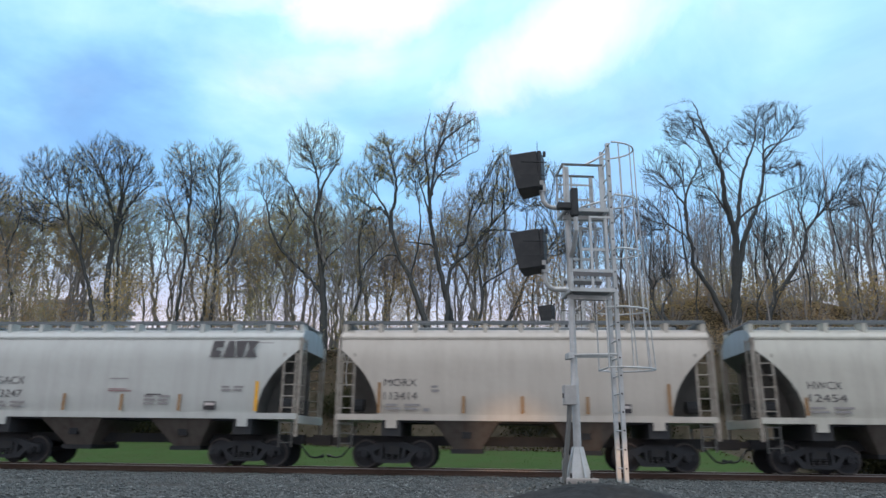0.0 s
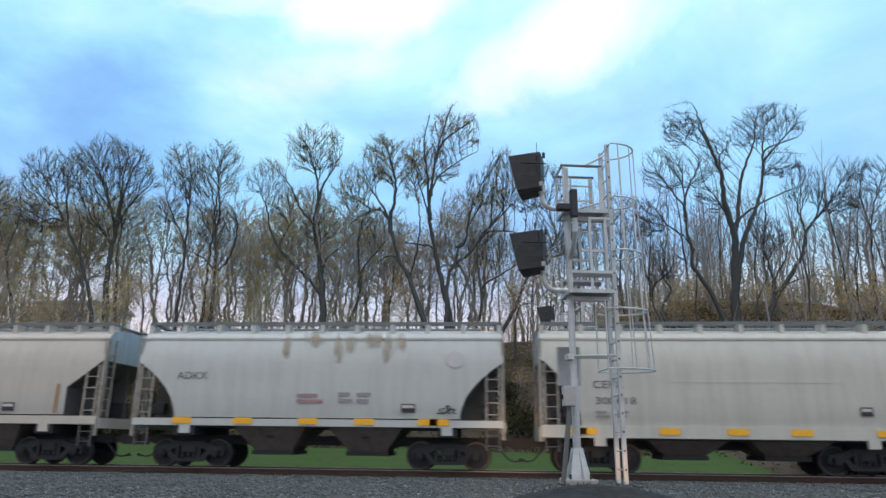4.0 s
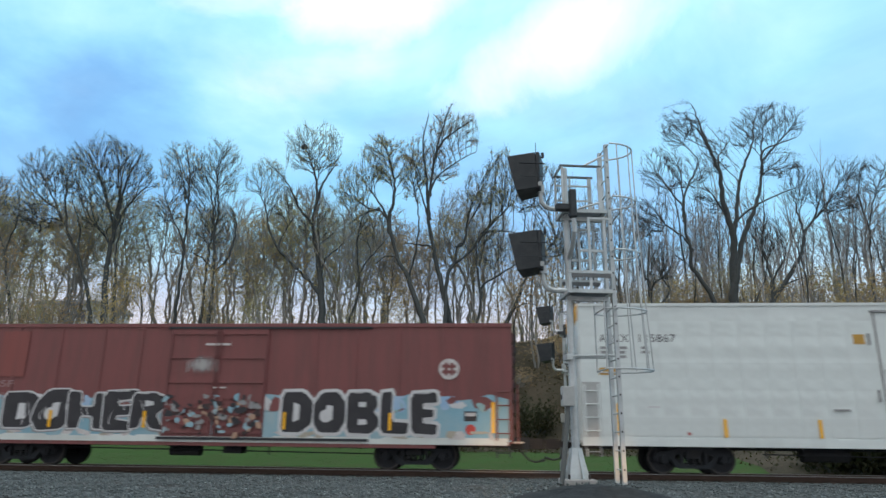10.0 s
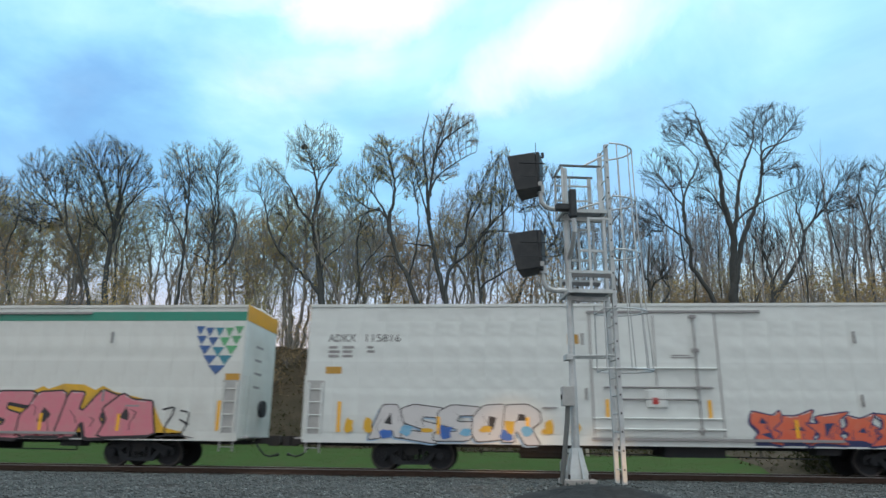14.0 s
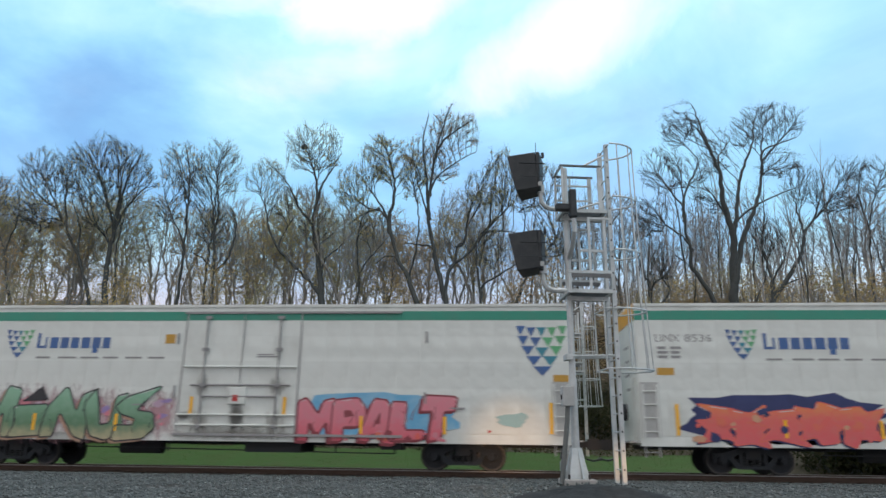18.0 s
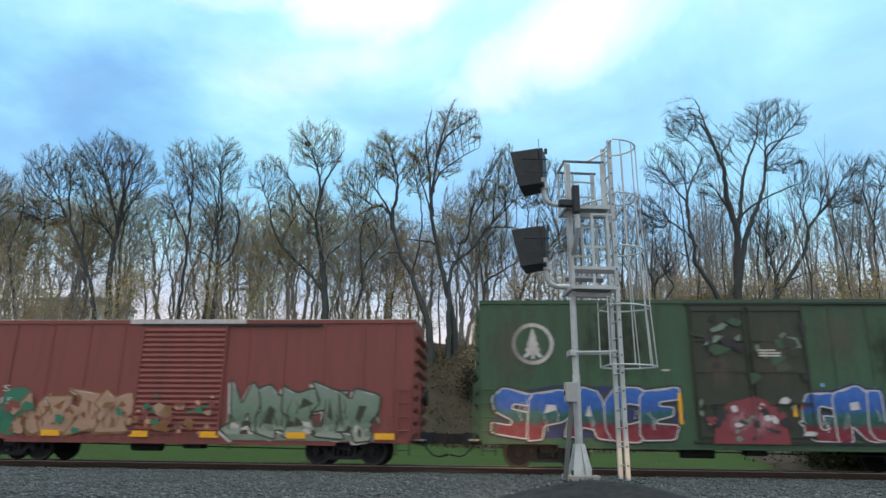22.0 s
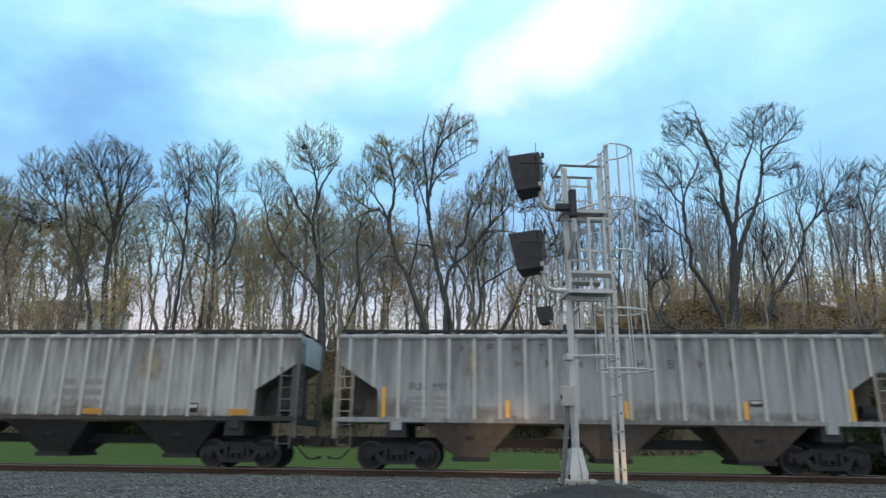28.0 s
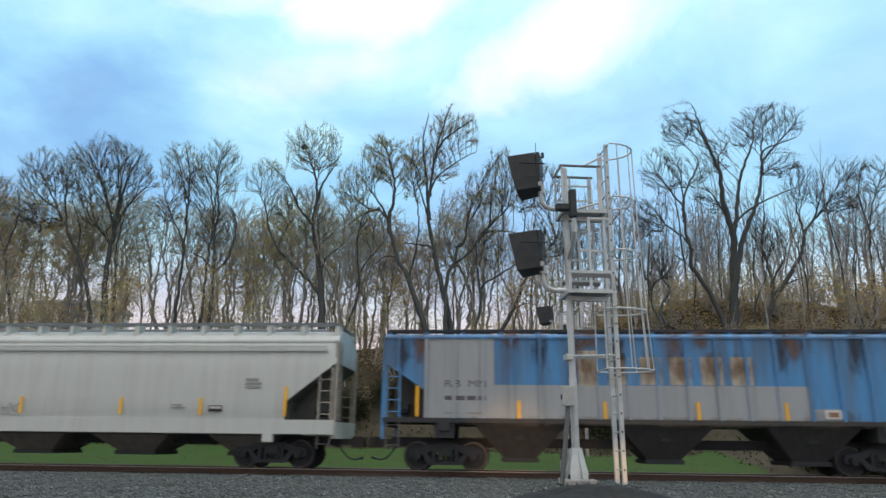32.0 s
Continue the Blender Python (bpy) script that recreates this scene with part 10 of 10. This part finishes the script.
    for k in range(2):
        T = Tree(450 + k)
        for j in range(6):
            a = T.r.uniform(0, 6.28)
            T.grow(Vector((0.2 * math.cos(a), 0.2 * math.sin(a), -0.1)), Vector((math.cos(a) * 0.6, math.sin(a) * 0.6, 0.9)).normalized(), 0.6, 0.02, 2)
        T.leaf_cloud(1700, 0.075, 0.25)
        dense.append(T.meshes(M["bark"], M["thick"]))
    for i in range(4):
        x, y = -36.4 + 1.1 * i, 25.0 + 0.8 * (i % 3)
        plant(scrub[(0, 3)[i % 2]], (x, y, ground_z(x, y) - 0.1), "tall brown brush at the foot of the wood", rnd.uniform(0, 6.28), rnd.uniform(1.3, 1.9), "brushwood", "shrub")
    for i in range(58):
        x, y = 7 + 31 * (i + rnd.random()) / 58, rnd.uniform(20.5, 27.5)
        plant({k: me for k, me in scrub[i % 4].items() if k != "leaves"} if i % 3 else scrub[i % 4], (x, y, ground_z(x, y) - 0.1), "thin bare brush on the slope of the bank", rnd.uniform(0, 6.28), rnd.uniform(0.9, 1.9), "brushwood", "shrub")
    for i in range(34):
        x, y = 6 + 34 * (i + rnd.random()) / 34, rnd.uniform(22, 28)
        plant(slim[i % 3], (x, y, ground_z(x, y) - 0.2), "slim dark bare tree on the slope of the bank", rnd.uniform(0, 6.28), rnd.uniform(0.55, 0.9))
    for i in range(165):
        x, y = rnd.uniform(-42, 44), rnd.uniform(15.5, 29.5)
        if i > 112:
            x, y = rnd.uniform(6, 34), rnd.uniform(24.5, 29)
        if i > 122:
            x, y = rnd.uniform(12.0, 34), rnd.uniform(4.2, 6.5)
        if i > 122 or (y < 20.5 and i <= 112 and rnd.random() < 0.75):
            plant(rnd.choice(dense), (x, y, ground_z(x, y) - 0.1), "dark evergreen thicket on the verge" if y < 8 else "dark evergreen shrub on the shaded bank", rnd.uniform(0, 6.28), rnd.uniform(0.9, 1.5), "thicket", "shrub")
            continue
        plant(rnd.choice(scrub), (x, y, ground_z(x, y) - 0.05), "low scrub with brown and yellow leaves on the bank", rnd.uniform(0, 6.28), rnd.uniform(0.7, 1.5) if x < 4 else rnd.uniform(0.4, 0.75), "scrub on the bank", "shrub")


def ivy():
    """Dull green and brown ground cover on the lower bank."""
    rnd = np.random.RandomState(19)
    v, f = [], []
    for i in range(22000):
        x = rnd.uniform(-34, 38)
        y = lawn_edge(x) - 0.3 + 11 * rnd.uniform(0, 1) ** 1.4
        if x > 10.1 and i % 2:
            y = rnd.uniform(3.6, 12)
        z = ground_z(x, y) + 0.25 * rnd.uniform(0, 1) ** 2
        a, s, t = rnd.uniform(0, 6.28), rnd.uniform(0.04, 0.1), rnd.uniform(-0.08, 0.1)
        b = len(v)
        c, q = math.cos(a) * s, math.sin(a) * s
        v += [(x + c, y + q, z + t), (x - q * 0.7, y + c * 0.7, z), (x - c, y - q, z - t * 0.5), (x + q * 0.7, y - c * 0.7, z)]
        f.append((b, b + 1, b + 2, b + 3))
    scatter_mesh("ground_cover", v, f, M["ivy"], "dull green and brown ground cover on the bank", "plants")


def fallen():
    rnd = np.random.RandomState(9)
    v, f = [], []
    for i in range(34000):
        x, y = rnd.uniform(-30, 34), rnd.uniform(20.5, 30)
        if i > 6000:
            x, y = rnd.uniform(4, 38), rnd.uniform(21, 29.5)
        z = ground_z(x, y) + 0.03
        a, s = rnd.uniform(0, 6.28), rnd.uniform(0.05, 0.11)
        b = len(v)
        c, q = math.cos(a) * s, math.sin(a) * s
        v += [(x + c, y + q, z + rnd.uniform(0, 0.05)), (x - q, y + c, z + rnd.uniform(0, 0.06)), (x - c, y - q, z), (x + q, y - c, z + rnd.uniform(0, 0.05))]
        f.append((b, b + 1, b + 2, b + 3))
    scatter_mesh("fallen_leaves", v, f, M["leaf_fall"], "fallen brown leaves on the bank", "leaves")


def nest():
    T = Tree(901)
    for k in range(90):
        a, b = [Vector((T.r.gauss(0, 0.16), T.r.gauss(0, 0.16), T.r.gauss(0, 0.1))) for _ in range(2)]
        T.tube([a, (a + b) / 2 + Vector((0, 0, -0.05)), b], 0.012, 0.008)
    n = thing("bird_nest", "dark twig nest high in a bare tree", "nest", at=NEST)
    for k, me in T.meshes(M["bark"], M["ivy"]).items():
        share("twigs", me, n)


wood()
ivy()
fallen()


NEST = (-14.30, 23.5, 22.42)
nest()


# ---- flats behind the wood ----
def flats():
    b = thing("apartment_building", "pale three-storey building behind the bare trees", "building", at=(-57.0, 62.0, 8.0))
    slab("wall", b, M["wallf"], -4.0, 4.0, 0, 9, 0, 10.0)
    slab("roof", b, M["rooff"], -4.3, 4.3, -0.5, 9.5, 10.0, 10.5)
    for r in range(3):
        for c in range(3):
            x = -3.0 + 2.4 * c
            w = slab("window", b, M["pane"], x, x + 1.2, -0.05, 0.02, 1.4 + 3.2 * r, 2.9 + 3.2 * r)
            slab("window_sill", w, M["concrete"], x - 0.1, x + 1.3, -0.15, 0.0, 1.25 + 3.2 * r, 1.36 + 3.2 * r)


flats()


# ---- what moves: the train rolls past, its wheels turn ----
def motions():
    for car, c0 in MOVERS:
        walk(car, [(t, pose(c0 + along(t), 0, 0)) for t in range(0, 33, 4)])
    for wheel, w, x0 in SPINNERS:
        rows, last = [], None
        for k in range(0, 32 * FPS + 1):
            t = k / FPS
            if abs(x0 + along(t) + 1) < 25:
                a = math.degrees(along(t) / WR) % 360
                if not rows and k > 0:
                    rows.append((0, pose(w, 0, 0, 0, a, 0)))
                rows.append((t, pose(w, 0, 0, 0, a, 0)))
                last = a
        if not rows:
            rows = [(0, pose(w, 0, 0)), (32, pose(w, 0, 0))]
        elif rows[-1][0] < 32:
            rows.append((32, pose(w, 0, 0, 0, last, 0)))
        walk(wheel, rows)


motions()
